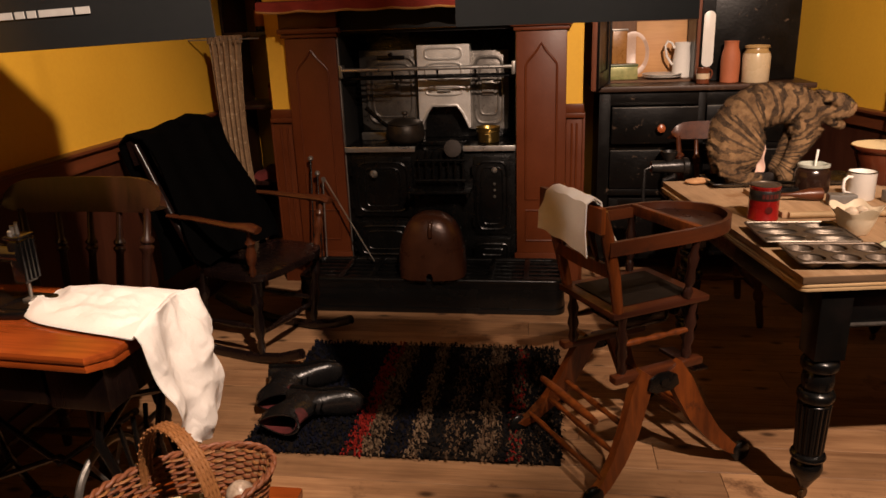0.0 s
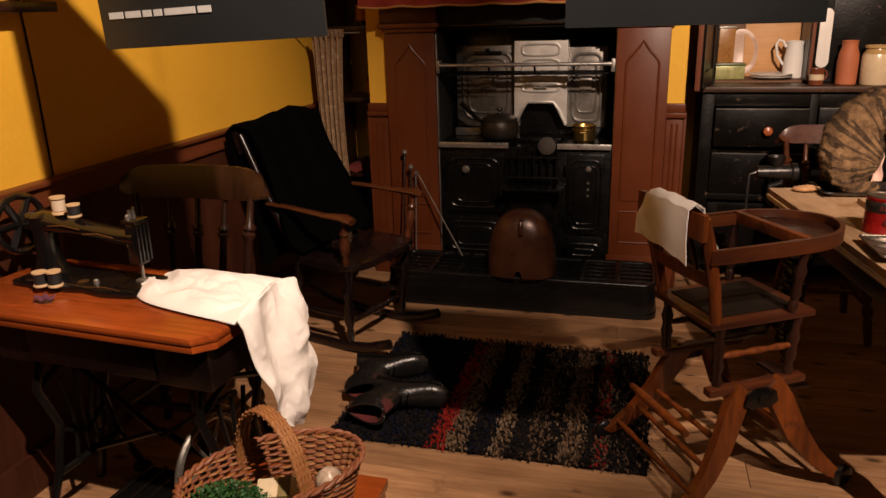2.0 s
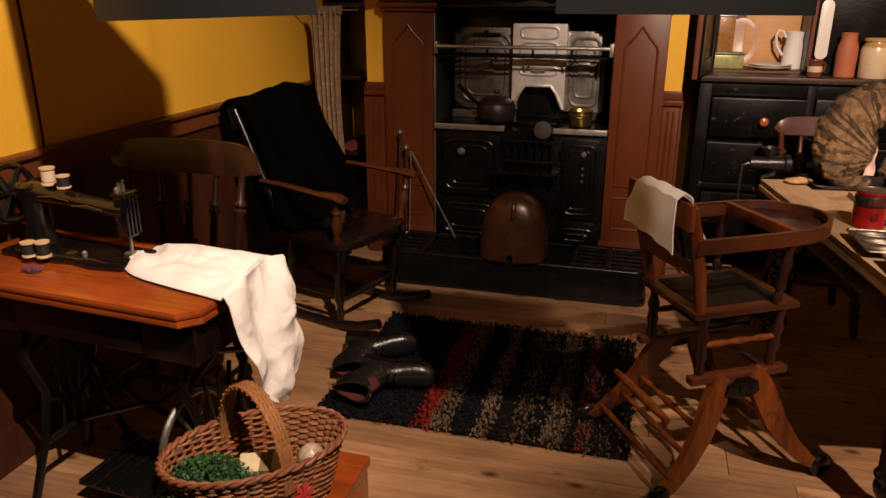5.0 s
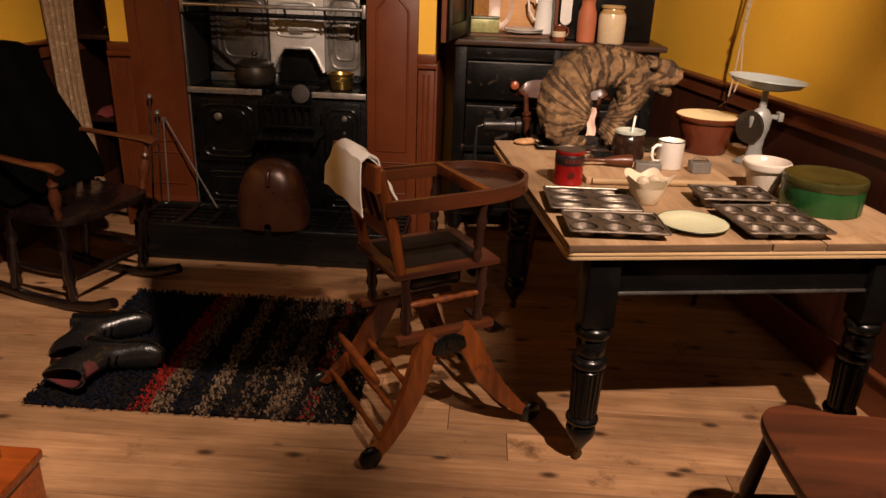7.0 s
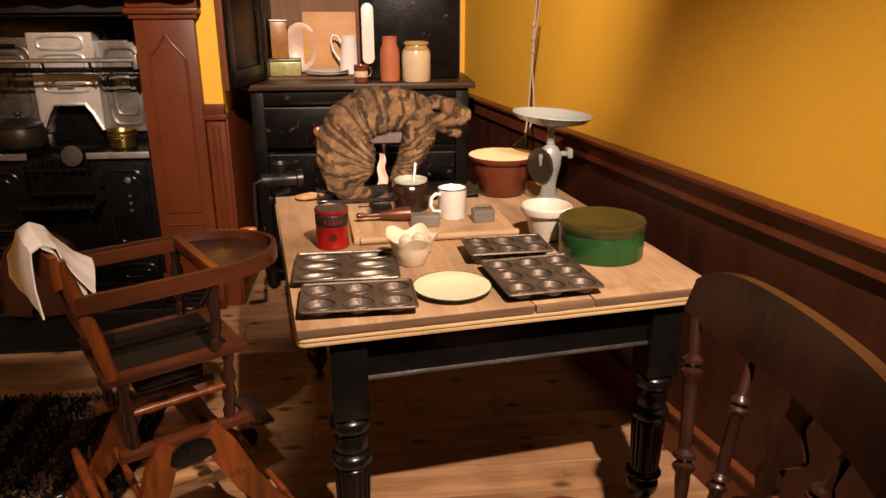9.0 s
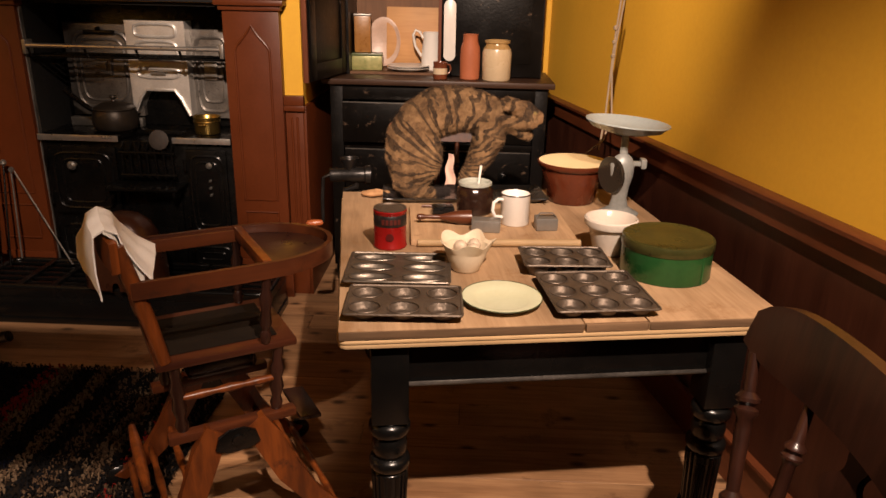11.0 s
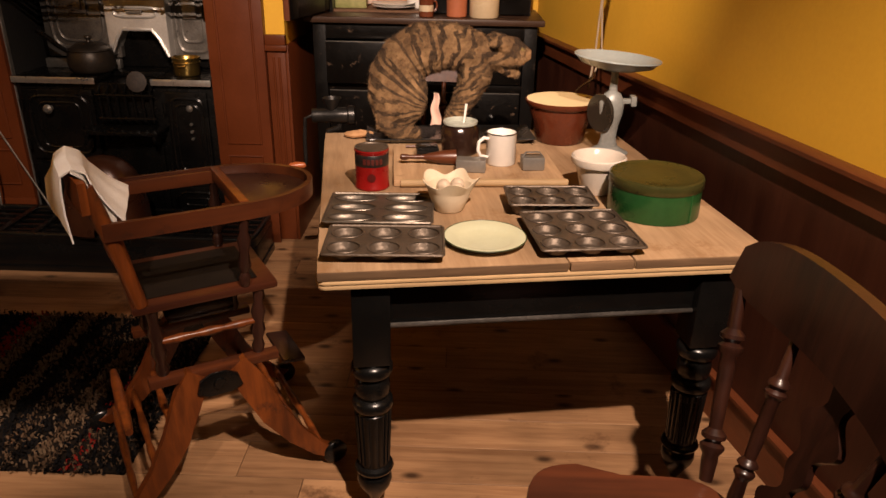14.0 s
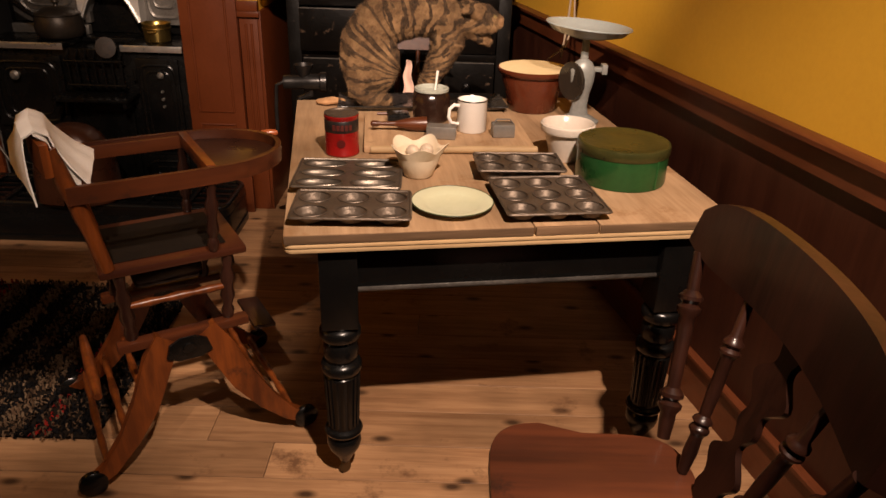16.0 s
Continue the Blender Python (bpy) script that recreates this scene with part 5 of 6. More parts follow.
GREEN = plain("parsley_green", (.022, .1, .018), (.008, .04, .008), .6, scale=60, fine=150)
leaves("parsley", "bunch of curly green parsley in the basket", "herb", -0.748, 1.197, .335, .1, 7000, 3, GREEN)
bkx = thing("packet", "cream paper packet with an olive band in the basket", "packet", -0.654, 1.286, .37, 20, "", "", 18)
part("packet_body", Shape().box(-.06, -.028, -.03, .06, .028, .03, .005), plain("cream_paper", (.66, .55, .36), None, .7), bkx)
part("band", Shape().box(-.012, -.0285, -.0305, .022, .0285, .0305, .004), plain("olive_paper", (.2, .15, .05), None, .7), bkx)
sh_ = thing("shell", "small pale spotted ceramic pot in the basket", "pot", -0.583, 1.391, .345)
part("pot", Shape().lathe([(.012, -.03), (.03, -.02), (.036, .0), (.03, .02), (.014, .034), (.008, .036)], None, 18), plain("speckled_glaze", (.55, .45, .34), (.2, .13, .09), .35, scale=60), sh_)
rf = thing("red_flower", "red cloth flower pinned to the basket's side", "flower", -0.530, 1.239, .355)
s = Shape()
for k in range(6):
    a = math.pi * k / 3
    s.prism([(0, 0), (.018, .008), (.03, 0), (.018, -.008)], -.001, .001, 0, pose(0, 0, 0, 70, 0, 60) @ pose(0, 0, 0, 0, 0, 60 * k))
part("petals", s, plain("red_felt", (.4, .02, .02), None, .9), rf)

# dark shelf corner and cable on the left wall
ws = thing("wall_shelf", "small dark wooden wall shelf on the yellow wall", "shelf", LX + .001, 1.78, 1.5)
part("board", Shape().box(0, -.2, 0, .07, .2, .03, .004), DARKWOOD, ws)
cbx = thing("wall_cable", "thin black cable running down the yellow wall", "cable", LX + .004, 1.9, .985)
part("wire", Shape().tube([(0, .0, 0), (0, .004, .3), (0, -.006, .8), (0, 0, 1.6)], .0032, seg=6), BLACKPAINT, cbx)

# ---- things on the kitchen table ----
TIN = plain("worn_tinplate", (.16, .125, .095), (.075, .058, .044), .48, .6, 22, 120, .25, spots=(.06, .04, .028), spot_at=.62)
TINBRIGHT = plain("shiny_tinplate", (.22, .185, .15), (.1, .085, .068), .38, .75, 18, 90, .2, spots=(.08, .06, .045), spot_at=.6)


def cup_tray(label, x, y, rz, w, d, nx, ny, rx, ry, depth, mat, z=TZ + .001, soft=False):
    t = thing("baking_tray", label, "baking tray", x, y, z, rz, "baking trays")
    zt = depth + .006
    n_u, n_v = nx * 20, ny * 20

    def top(u, v):
        px, py = -w / 2 + w * u, -d / 2 + d * v
        cx = (math.floor(min(u * nx, nx - 1e-6)) + .5) / nx * w - w / 2
        cy = (math.floor(min(v * ny, ny - 1e-6)) + .5) / ny * d - d / 2
        q = math.sqrt(((px - cx) / rx) ** 2 + ((py - cy) / ry) ** 2)
        dip = 0 if q >= 1 else depth * (1 - q ** 4) if soft else depth * min(1, (1 - q) * 4.5)
        return (px, py, zt - dip)
    part("sheet", Shape().grid(n_u, n_v, top, .002), mat, t, "", True, 60)
    for i in range(nx):
        for j in range(ny):
            cx, cy = (i + .5) / nx * w - w / 2, (j + .5) / ny * d - d / 2
            part("cup_rim", Shape().tube([(cx + rx * math.cos(2 * math.pi * k / 28), cy + ry * math.sin(2 * math.pi * k / 28), zt + .0005) for k in range(28)], .0016, seg=5, closed=True), mat, t)
    part("rolled_edge", Shape().tube([(a, b, zt) for a, b in round_rect(w / 2, d / 2, .008, 3)], .0035, seg=6, closed=True), mat, t)
    return t


cup_tray("tarnished tin baking tray with six long finger moulds", 0.937, 2.258, 2, .275, .215, 2, 3, .058, .027, .016, TINBRIGHT, TZ + .001, True)
cup_tray("tarnished tin bun tray with six round cups", 0.972, 2.037, 2.5, .275, .175, 3, 2, .038, .035, .018, TIN)
cup_tray("dark tin muffin tray with six deep cups", 1.391, 2.347, 4, .235, .15, 3, 2, .034, .032, .03, TIN)
cup_tray("tarnished tin bun tray with nine round cups", 1.444, 2.140, 8.5, .25, .25, 3, 3, .035, .036, .018, TIN)
pl_ = thing("enamel_plate", "pale green enamel plate with a dark rim", "plate", 1.209, 2.100, TZ + .001)
part("dish", Shape().lathe([(.06, .0), (.066, .004), (.098, .014), (.1, .0165), (.097, .017), (.066, .0085), (.06, .006), (.002, .006)], None, 48), plain("pale_green_enamel", (.6, .62, .44), (.54, .56, .38), .22, scale=5, bump=.03), pl_)
part("rim", Shape().tube([(.1 * math.cos(a), .1 * math.sin(a), .0162) for a in [2 * math.pi * k / 48 for k in range(48)]], .0016, seg=6, closed=True), plain("dark_green_rim", (.05, .07, .03), None, .3), pl_)

rt = thing("red_tin", "tall red tin with black lettering bars and a dark lid", "tin", 0.888, 2.492, TZ + .001, 10)
part("can", Shape().lathe([(.048, 0), (.05, .003), (.05, .006), (.0485, .008), (.0485, .108), (.05, .11), (.05, .115), (.048, .117)], None, 36), plain("red_printed_tin", (.3, .009, .008), (.2, .007, .006), .28, .1, 12, 60, .08, spots=(.08, .02, .015), spot_at=.7), rt)
part("lid", Shape().lathe([(.049, .1175), (.049, .121), (.044, .121), (.042, .117), (.001, .117)], None, 32), TIN, rt)
BLACKINK = plain("black_ink", (.015, .012, .012), None, .4)
part("dark_band", Shape().lathe([(.0487, .07), (.0491, .0705), (.0491, .104), (.0487, .1045)], None, 36), BLACKINK, rt, "black band with the name bar")
for k in range(5):
    a = radians(-118 + 14 * k)
    part("name_bar", Shape().box(-.0045, -.0005, 0, .0045, .0006, .016, 0, pose(.0494 * math.cos(a), .0494 * math.sin(a), .078, 0, 0, math.degrees(a) + 90)), plain("dull_red_ink", (.11, .02, .015), None, .4), rt)
part("emblem", Shape().lathe([(.012, 0), (.012, .001)], pose(.0492 * math.cos(radians(-95)), .0492 * math.sin(radians(-95)), .04, 90, 0, -5), 18), plain("dark_red_ink", (.09, .008, .007), None, .4), rt)

pb = thing("paper_lined_bowl", "cream mixing bowl lined with pleated paper holding eggs", "bowl", 1.117, 2.319, TZ + .001)
CREAM = plain("cream_paper_liner", (.76, .66, .5), (.66, .55, .39), .6, scale=9, fine=80)
part("bowl", Shape().lathe([(.036, 0), (.04, .004), (.054, .04), (.062, .068), (.06, .07), (.05, .04), (.036, .01), (.002, .008)], None, 32), CREAM, pb)
part("paper_liner", Shape().grid(56, 6, lambda u, v: ((.058 + .016 * v + .008 * v * math.cos(10 * math.pi * u)) * math.cos(2 * math.pi * u), (.058 + .016 * v + .008 * v * math.cos(10 * math.pi * u)) * math.sin(2 * math.pi * u), .055 + .03 * v + .009 * v * math.cos(10 * math.pi * u + .7)), .0012), CREAM, pb)
for ex, ey, ez in ((-.015, .0, .066), (.022, .018, .065), (.02, -.018, .063)):
    eg = thing("egg", "pale cream egg in the paper-lined bowl", "egg", 1.116 + ex, 2.319 + ey, TZ + ez, 0, "eggs")
    part("shell", Shape().lathe([(.001, -.021), (.012, -.018), (.019, -.006), (.019, .004), (.014, .016), (.006, .023), (.001, .025)], pose(0, 0, 0, 60, 20, 0), 18), plain("egg_shell", (.72, .6, .46), None, .5), eg)

bd = thing("pastry_board", "pale wooden pastry board with a rounded front batten", "board", 1.187, 2.705, TZ + .001, 5.4)
part("board", Shape().box(-.255, -.19, 0, .255, .19, .02, .003), PINE, bd)
part("front_batten", Shape().tube([(-.235, -.194, .012), (.26, -.194, .012)], .0115, seg=10), PLY, bd)
ZB = TZ + .022
mg = thing("enamel_mug", "white enamel mug with a dark rim", "mug", 1.271, 2.691, ZB, 205)
part("cup", Shape().lathe([(.044, 0), (.047, .004), (.047, .098), (.0485, .1), (.046, .1), (.044, .096), (.044, .008), (.002, .006)], None, 36), ENAMEL, mg)
part("rim", Shape().tube([(.0475 * math.cos(a), .0475 * math.sin(a), .1) for a in [2 * math.pi * k / 40 for k in range(40)]], .0019, seg=6, closed=True), BLACKPAINT, mg, "dark chipped rim")
part("handle", Shape().tube([(.046, 0, .082), (.062, 0, .086), (.078, 0, .075), (.081, 0, .05), (.072, 0, .03), (.046, 0, .024)], .0055, seg=8), ENAMEL, mg)
jr = thing("stoneware_jar", "dark brown glazed stoneware jar with a grey rim", "jar", 1.141, 2.799, ZB)
part("body", Shape().lathe([(.054, 0), (.06, .006), (.062, .05), (.06, .082), (.05, .094)], None, 32), plain("dark_brown_glaze", (.02, .009, .006), (.012, .006, .004), .18, scale=9), jr)
part("rim", Shape().lathe([(.05, .0945), (.056, .098), (.056, .106), (.05, .108), (.046, .104), (.044, .08), (.001, .078)], None, 32), plain("grey_green_glaze", (.33, .35, .3), (.25, .26, .22), .3), jr)
mo = thing("jelly_mould", "small black square mould on the pastry board", "mould", 1.036, 2.751, ZB, 8)
part("mould", Shape().box(-.036, -.03, 0, .036, .03, .032, .005).box(-.03, -.024, .0325, .03, .024, .034, .001), IRON, mo)
pt = thing("wooden_masher", "brown turned wooden masher lying on the pastry board", "masher", 0.956, 2.649, ZB + .0235, 4)
part("head", Shape().lathe([(.008, .075), (.012, .09), (.021, .13), (.0235, .165), (.023, .175), (.001, .176)], pose(0, 0, 0, 0, 90, 0), 20), OAKX, pt)
part("handle", Shape().lathe([(.005, 0), (.01, .006), (.0095, .02), (.006, .03), (.008, .075)], pose(0, 0, 0, 0, 90, 0), 16), OAKX, pt)
sp_ = thing("wooden_spoon", "small wooden spoon lying on the pastry board", "spoon", 0.960, 2.832, ZB + .006, 20)
part("stick", Shape().tube([(0, 0, 0), (.05, -.01, 0), (.10, -.02, .002)], [.004, .005, .009], seg=8), OAKX, sp_)
GREY = plain("dull_grey_tin", (.34, .33, .31), (.25, .24, .22), .42, .7, 14, 80, .1)
c1 = thing("biscuit_cutter", "grey tin box-shaped biscuit cutter", "cutter", 1.177, 2.603, ZB, -4, "biscuit cutters")
part("wall", Shape().box(-.045, -.024, 0, .045, .024, .038, .004), GREY, c1)
c2 = thing("biscuit_cutter", "grey tin fluted biscuit cutter with a strap handle", "cutter", 1.367, 2.641, ZB, 6, "biscuit cutters")
part("wall", Shape().box(-.034, -.026, 0, .034, .026, .04, .004), GREY, c2)
part("strap", Shape().tube([(-.034, 0, .036), (-.02, 0, .052), (.02, 0, .052), (.034, 0, .036)], .005, seg=8, flat=.4), GREY, c2)
mb = thing("mixing_bowl", "large red-brown earthenware mixing bowl with a cream glazed inside", "bowl", 1.501, 3.063, TZ + .001)
part("outside", Shape().lathe([(.082, 0), (.086, .004), (.098, .07), (.112, .105), (.114, .125), (.122, .128), (.13, .14), (.131, .148), (.126, .15)], None, 44), plain("red_brown_glaze", (.105, .024, .009), (.06, .014, .006), .24, scale=8), mb)
part("inside", Shape().lathe([(.1255, .1502), (.119, .146), (.108, .12), (.09, .05), (.06, .018), (.001, .014)], None, 44), plain("cream_glaze", (.86, .72, .44), (.8, .65, .38), .2, scale=6), mb)
ws_ = thing("wooden_spoon", "wooden spoon leaning in the mixing bowl", "spoon", 1.510, 3.069, TZ + .04)
part("stick", Shape().tube([(-.04, .0, .0), (.03, -.02, .05), (.11, -.035, .115), (.13, -.04, .13)], [.006, .006, .012, .01], seg=8), OAKX, ws_)
sc = thing("kitchen_scale", "grey enamel kitchen scale with a shallow white pan", "scale", 1.644, 2.898, TZ + .001)
SCALEGREY = plain("chipped_grey_enamel", (.3, .315, .3), (.17, .175, .165), .35, .1, 12, 70, .15, spots=(.12, .1, .08), spot_at=.66)
part("foot", Shape().lathe([(.07, 0), (.072, .008), (.05, .02), (.034, .03)], None, 24, 1, .75), SCALEGREY, sc)
part("column", Shape().lathe([(.036, .02), (.026, .06), (.03, .10), (.04, .14), (.042, .18), (.028, .205), (.014, .215), (.012, .28)], None, 20, 1, .7), SCALEGREY, sc)
part("dial", Shape().lathe([(.062, -.006), (.064, 0), (.062, .006), (.001, .0065)], pose(-.035, .0, .14, 90, 0, -60), 28), plain("dark_dial", (.03, .024, .018), None, .3), sc, "round dark dial")
part("side_arm", Shape().box(.01, -.012, .175, .075, .012, .19, .004).box(.06, -.02, .168, .078, .02, .20, .003), SCALEGREY, sc)
part("pan", Shape().lathe([(.03, .28), (.06, .283), (.12, .30), (.138, .318), (.143, .32), (.142, .324), (.135, .322), (.115, .306), (.06, .29), (.001, .287)], pose(-.015, .02, .0, 0, 4, 0), 48), plain("pale_grey_enamel", (.3, .345, .345), (.24, .28, .28), .25, scale=6), sc, "shallow pale enamel pan")
wb = thing("pudding_basin", "white pudding basin with a thick rim", "basin", 1.542, 2.498, TZ + .001)
part("basin", Shape().lathe([(.042, 0), (.045, .004), (.066, .082), (.076, .086), (.079, .094), (.079, .106), (.075, .11), (.07, .106), (.064, .08), (.044, .012), (.001, .01)], None, 40), plain("ivory_glaze", (.72, .66, .58), (.64, .57, .49), .22, scale=5), wb)
gt = thing("cake_tin", "round green painted cake tin with a tarnished lid", "tin", 1.672, 2.351, TZ + .001, 15)
GREENTIN = plain("green_japanned_tin", (.024, .12, .03), (.014, .075, .02), .3, .25, 7, 60, .1, spots=(.015, .05, .015), spot_at=.64)
part("can", Shape().lathe([(.12, 0), (.122, .003), (.122, .085)], None, 56), GREENTIN, gt)
part("seam", Shape().tube([(.1225 * math.cos(-1.2), .1225 * math.sin(-1.2), .003), (.1225 * math.cos(-1.2), .1225 * math.sin(-1.2), .083)], .002, seg=6), GREENTIN, gt)
lid_ = plain("tarnished_green_lid", (.09, .085, .025), (.045, .05, .014), .3, .45, 9, 60, .15, spots=(.03, .03, .012), spot_at=.62)
part("lid", Shape().lathe([(.1235, .08), (.125, .082), (.125, .1), (.123, .106), (.118, .108), (.11, .105), (.06, .108), (.001, .109)], None, 56), lid_, gt, "tarnished lid with a rolled edge")
rt2 = thing("roasting_tin", "shallow black roasting tin under the stuffed cat", "tin", 1.101, 3.067, TZ + .001, 6)
part("tray", Shape().grid(30, 14, lambda u, v: (-.30 + .6 * u, -.11 + .2 * v, .022 - .018 * min(1, 14 * min(u, 1 - u), 9 * min(v, 1 - v))), .003), IRON, rt2)
gm = thing("meat_mincer", "grey cast-iron meat mincer clamped to the table's edge", "mincer", 0.692, 3.114, 0, 8)
MINCER = plain("grey_cast_iron", (.03, .028, .026), (.014, .013, .013), .36, .7, 16, 90, .2)
part("barrel", Shape().lathe([(.024, -.1), (.026, -.09), (.026, -.03), (.03, -.02), (.03, .03), (.036, .035), (.036, .055), (.024, .058)], pose(0, 0, .81, 0, 90, 0), 24), MINCER, gm)
part("hopper", Shape().lathe([(.016, .825), (.02, .84), (.034, .865), (.036, .875), (.033, .875), (.014, .84)], Matrix.Translation((-.025, 0, 0)), 24), MINCER, gm)
part("clamp", Shape().tube([(0, 0, .79), (.0, .0, .765), (-.04, .0, .752), (-.045, 0, .70), (-.02, 0, .675)], .012, seg=8), MINCER, gm)
part("clamp_screw", Shape().tube([(-.01, 0, .62), (-.01, 0, .69)], .006, seg=8).tube([(-.035, 0, .62), (.015, 0, .62)], .005, seg=8), STEEL, gm)
part("crank", Shape().tube([(-.1, 0, .81), (-.125, 0, .80), (-.13, -.01, .72), (-.13, -.02, .63)], .007, seg=8), MINCER, gm)
part("crank_handle", Shape().turned((-.195, -.02, .622), (-.13, -.02, .628), [(0, .006), (.1, .013), (.5, .015), (.9, .011), (1, .008)]), KNOBWOOD, gm, "turned orange-brown wooden grip")
br = thing("bread_crust", "torn piece of brown bread at the table's far corner", "bread", .775, 3.035, TZ + .002, 15)
part("crust", Shape().grid(16, 10, lambda u, v: ((.055 * math.cos(2 * math.pi * u) * math.sin(math.pi * v)), .035 * math.sin(2 * math.pi * u) * math.sin(math.pi * v), .011 - .011 * math.cos(math.pi * v) + .007 * fold_noise(u, v, 0, 7))), plain("bread_crust_brown", (.42, .24, .11), (.28, .14, .06), .8, scale=40, bump=.5), br)

# stuffed cat: one plain mesh
ct = Shape()
SP = [(-.2, .07, .07), (-.214, .13, .078), (-.205, .2, .084), (-.165, .256, .087), (-.1, .295, .09), (-.025, .305, .083), (.045, .297, .076), (.1, .28, .066), (.148, .276, .056), (.185, .28, .05)]
ct.tube([(x, .0, z) for x, z, r in SP], [r for x, z, r in SP], seg=24)


def blob(x, y, z, a, b, c, m=None):
    ct.lathe([(max(.0005, a * math.sin(math.pi * k / 12)), -c * math.cos(math.pi * k / 12)) for k in range(13)], Matrix.Translation((x, y, z)) @ (m or Matrix()), 20, 1, b / a)


blob(.088, 0, .225, .062, .066, .085)
for sy in (-1, 1):
    blob(-.178, sy * .055, .135, .092, .045, .115, pose(0, 0, 0, 0, 14, 0))
    ct.tube([(-.2, sy * .065, .09), (-.235, sy * .07, .055), (-.215, sy * .07, .018)], [.042, .026, .022], seg=12)
    ct.tube([(-.22, sy * .07, .02), (-.15, sy * .072, .016)], [.023, .021], seg=12)
    ct.tube([(.09, sy * .045, .22), (.066, sy * .045, .15), (.03, sy * .042, .08), (.0, sy * .04, .02)], [.056, .04, .027, .023], seg=12)
    ct.tube([(-.005, sy * .04, .02), (.04, sy * .042, .016)], [.023, .02], seg=12)
    ct.tube([(.19, sy * .042, .312), (.158, sy * .066, .326), (.128, sy * .082, .322)], [.03, .02, .004], seg=10)
    blob(.236, sy * .03, .262, .028, .022, .022)
    blob(.25, sy * .03, .298, .013, .011, .012)
blob(.207, 0, .282, .062, .064, .056)
ct.tube([(.215, 0, .286), (.258, 0, .279), (.283, 0, .275)], [.044, .031, .019], seg=14)
ct.tube([(.185, 0, .248), (.222, 0, .216), (.246, 0, .2)], [.036, .023, .013], seg=12)
ct.tube([(-.25, -.04, .1), (-.24, -.085, .045), (-.19, -.108, .024), (-.12, -.112, .022), (-.06, -.1, .026)], [.022, .024, .023, .022, .014], seg=12)
FUR, nodes, links, bsdf = nodes_of("tabby_fur")
tc = nodes.new("ShaderNodeTexCoord").outputs["Object"]
# stripes run across the arched spine: bands over the angle about the arch's middle
sep = nodes.new("ShaderNodeSeparateXYZ")
links.new(tc, sep.inputs[0])


def fur_math(kind, a, b):
    m = nodes.new("ShaderNodeMath")
    m.operation = kind
    for sock, val in zip(m.inputs, (a, b)):
        if isinstance(val, (int, float)):
            sock.default_value = val
        else:
            links.new(val, sock)
    return m.outputs[0]


turn_ = fur_math("ARCTAN2", fur_math("SUBTRACT", sep.outputs["Z"], .09), fur_math("SUBTRACT", -.05, sep.outputs["X"]))
mp = nodes.new("ShaderNodeCombineXYZ")
links.new(fur_math("MULTIPLY", turn_, .145), mp.inputs[0])
links.new(fur_math("MULTIPLY", sep.outputs["Y"], .5), mp.inputs[1])
links.new(fur_math("MULTIPLY", fur_math("ADD", sep.outputs["Z"], sep.outputs["X"]), .5), mp.inputs[2])
wv = nodes.new("ShaderNodeTexWave")
wv.inputs["Scale"].default_value, wv.inputs["Distortion"].default_value, wv.inputs["Detail"].default_value, wv.inputs["Detail Scale"].default_value = 10.5, 9.0, 4.0, 2.2
links.new(mp.outputs[0], wv.inputs["Vector"])
fine = noise_of(nodes, links, tc, 160, 4.0, .7)
coarse = noise_of(nodes, links, tc, 14, 4.0)
base = ramp_between(nodes, links, coarse, (.11, .06, .026), (.42, .255, .12), .35, .65)
strp = ramp_between(nodes, links, wv.outputs["Fac"], (1, 1, 1), (0, 0, 0), .3, .46)
patchy = ramp_between(nodes, links, noise_of(nodes, links, tc, 26, 5.0, .7), (.55, .55, .55), (1, 1, 1), .36, .56)
strp = mixed(nodes, links, 1.0, strp, patchy, "MULTIPLY")
col = mixed(nodes, links, strp, base, (.009, .0045, .0025))
col = mixed(nodes, links, .22, col, ramp_between(nodes, links, fine, (.018, .008, .003), (.36, .19, .065), .35, .7))


def mark(col, at, radius, colour):
    """A patch of another colour round a point of the coat."""
    dist = nodes.new("ShaderNodeVectorMath")
    dist.operation = "DISTANCE"
    links.new(tc, dist.inputs[0])
    dist.inputs[1].default_value = at
    return mixed(nodes, links, ramp_between(nodes, links, dist.outputs["Value"], (1, 1, 1), (0, 0, 0), radius * .85, radius), col, colour)


for sy in (-1, 1):
    col = mark(col, (.274, sy * .02, .276), .02, (.36, .21, .1))
    col = mark(col, (.25, sy * .02, .243), .02, (.1, .016, .010))
    col = mark(col, (.25, sy * .05, .302), .0095, (.32, .24, .08))
    col = mark(col, (.255, sy * .053, .302), .0048, (.004, .004, .004))
col = mark(col, (-.075, -.105, .03), .05, (.012, .006, .004))
links.new(col, bsdf.inputs["Base Color"])
bsdf.inputs["Roughness"].default_value = .85
bumped(nodes, links, bsdf, fine, .9, .012)
skin = part("cat_form", ct, FUR)
rm = skin.modifiers.new("skin", "REMESH")
rm.mode, rm.voxel_size, rm.use_smooth_shade = "VOXEL", .004, True
tex = bpy.data.textures.new("fur_lumps", "CLOUDS")
tex.noise_scale = .014
fz = skin.modifiers.new("fluff", "DISPLACE")
fz.texture, fz.strength, fz.mid_level = tex, .010, .5
sm_ = skin.modifiers.new("soften", "SMOOTH")
sm_.factor, sm_.iterations = .5, 2
solid = bpy.data.meshes.new_from_object(skin.evaluated_get(bpy.context.evaluated_depsgraph_get()))
bpy.data.objects.remove(skin)
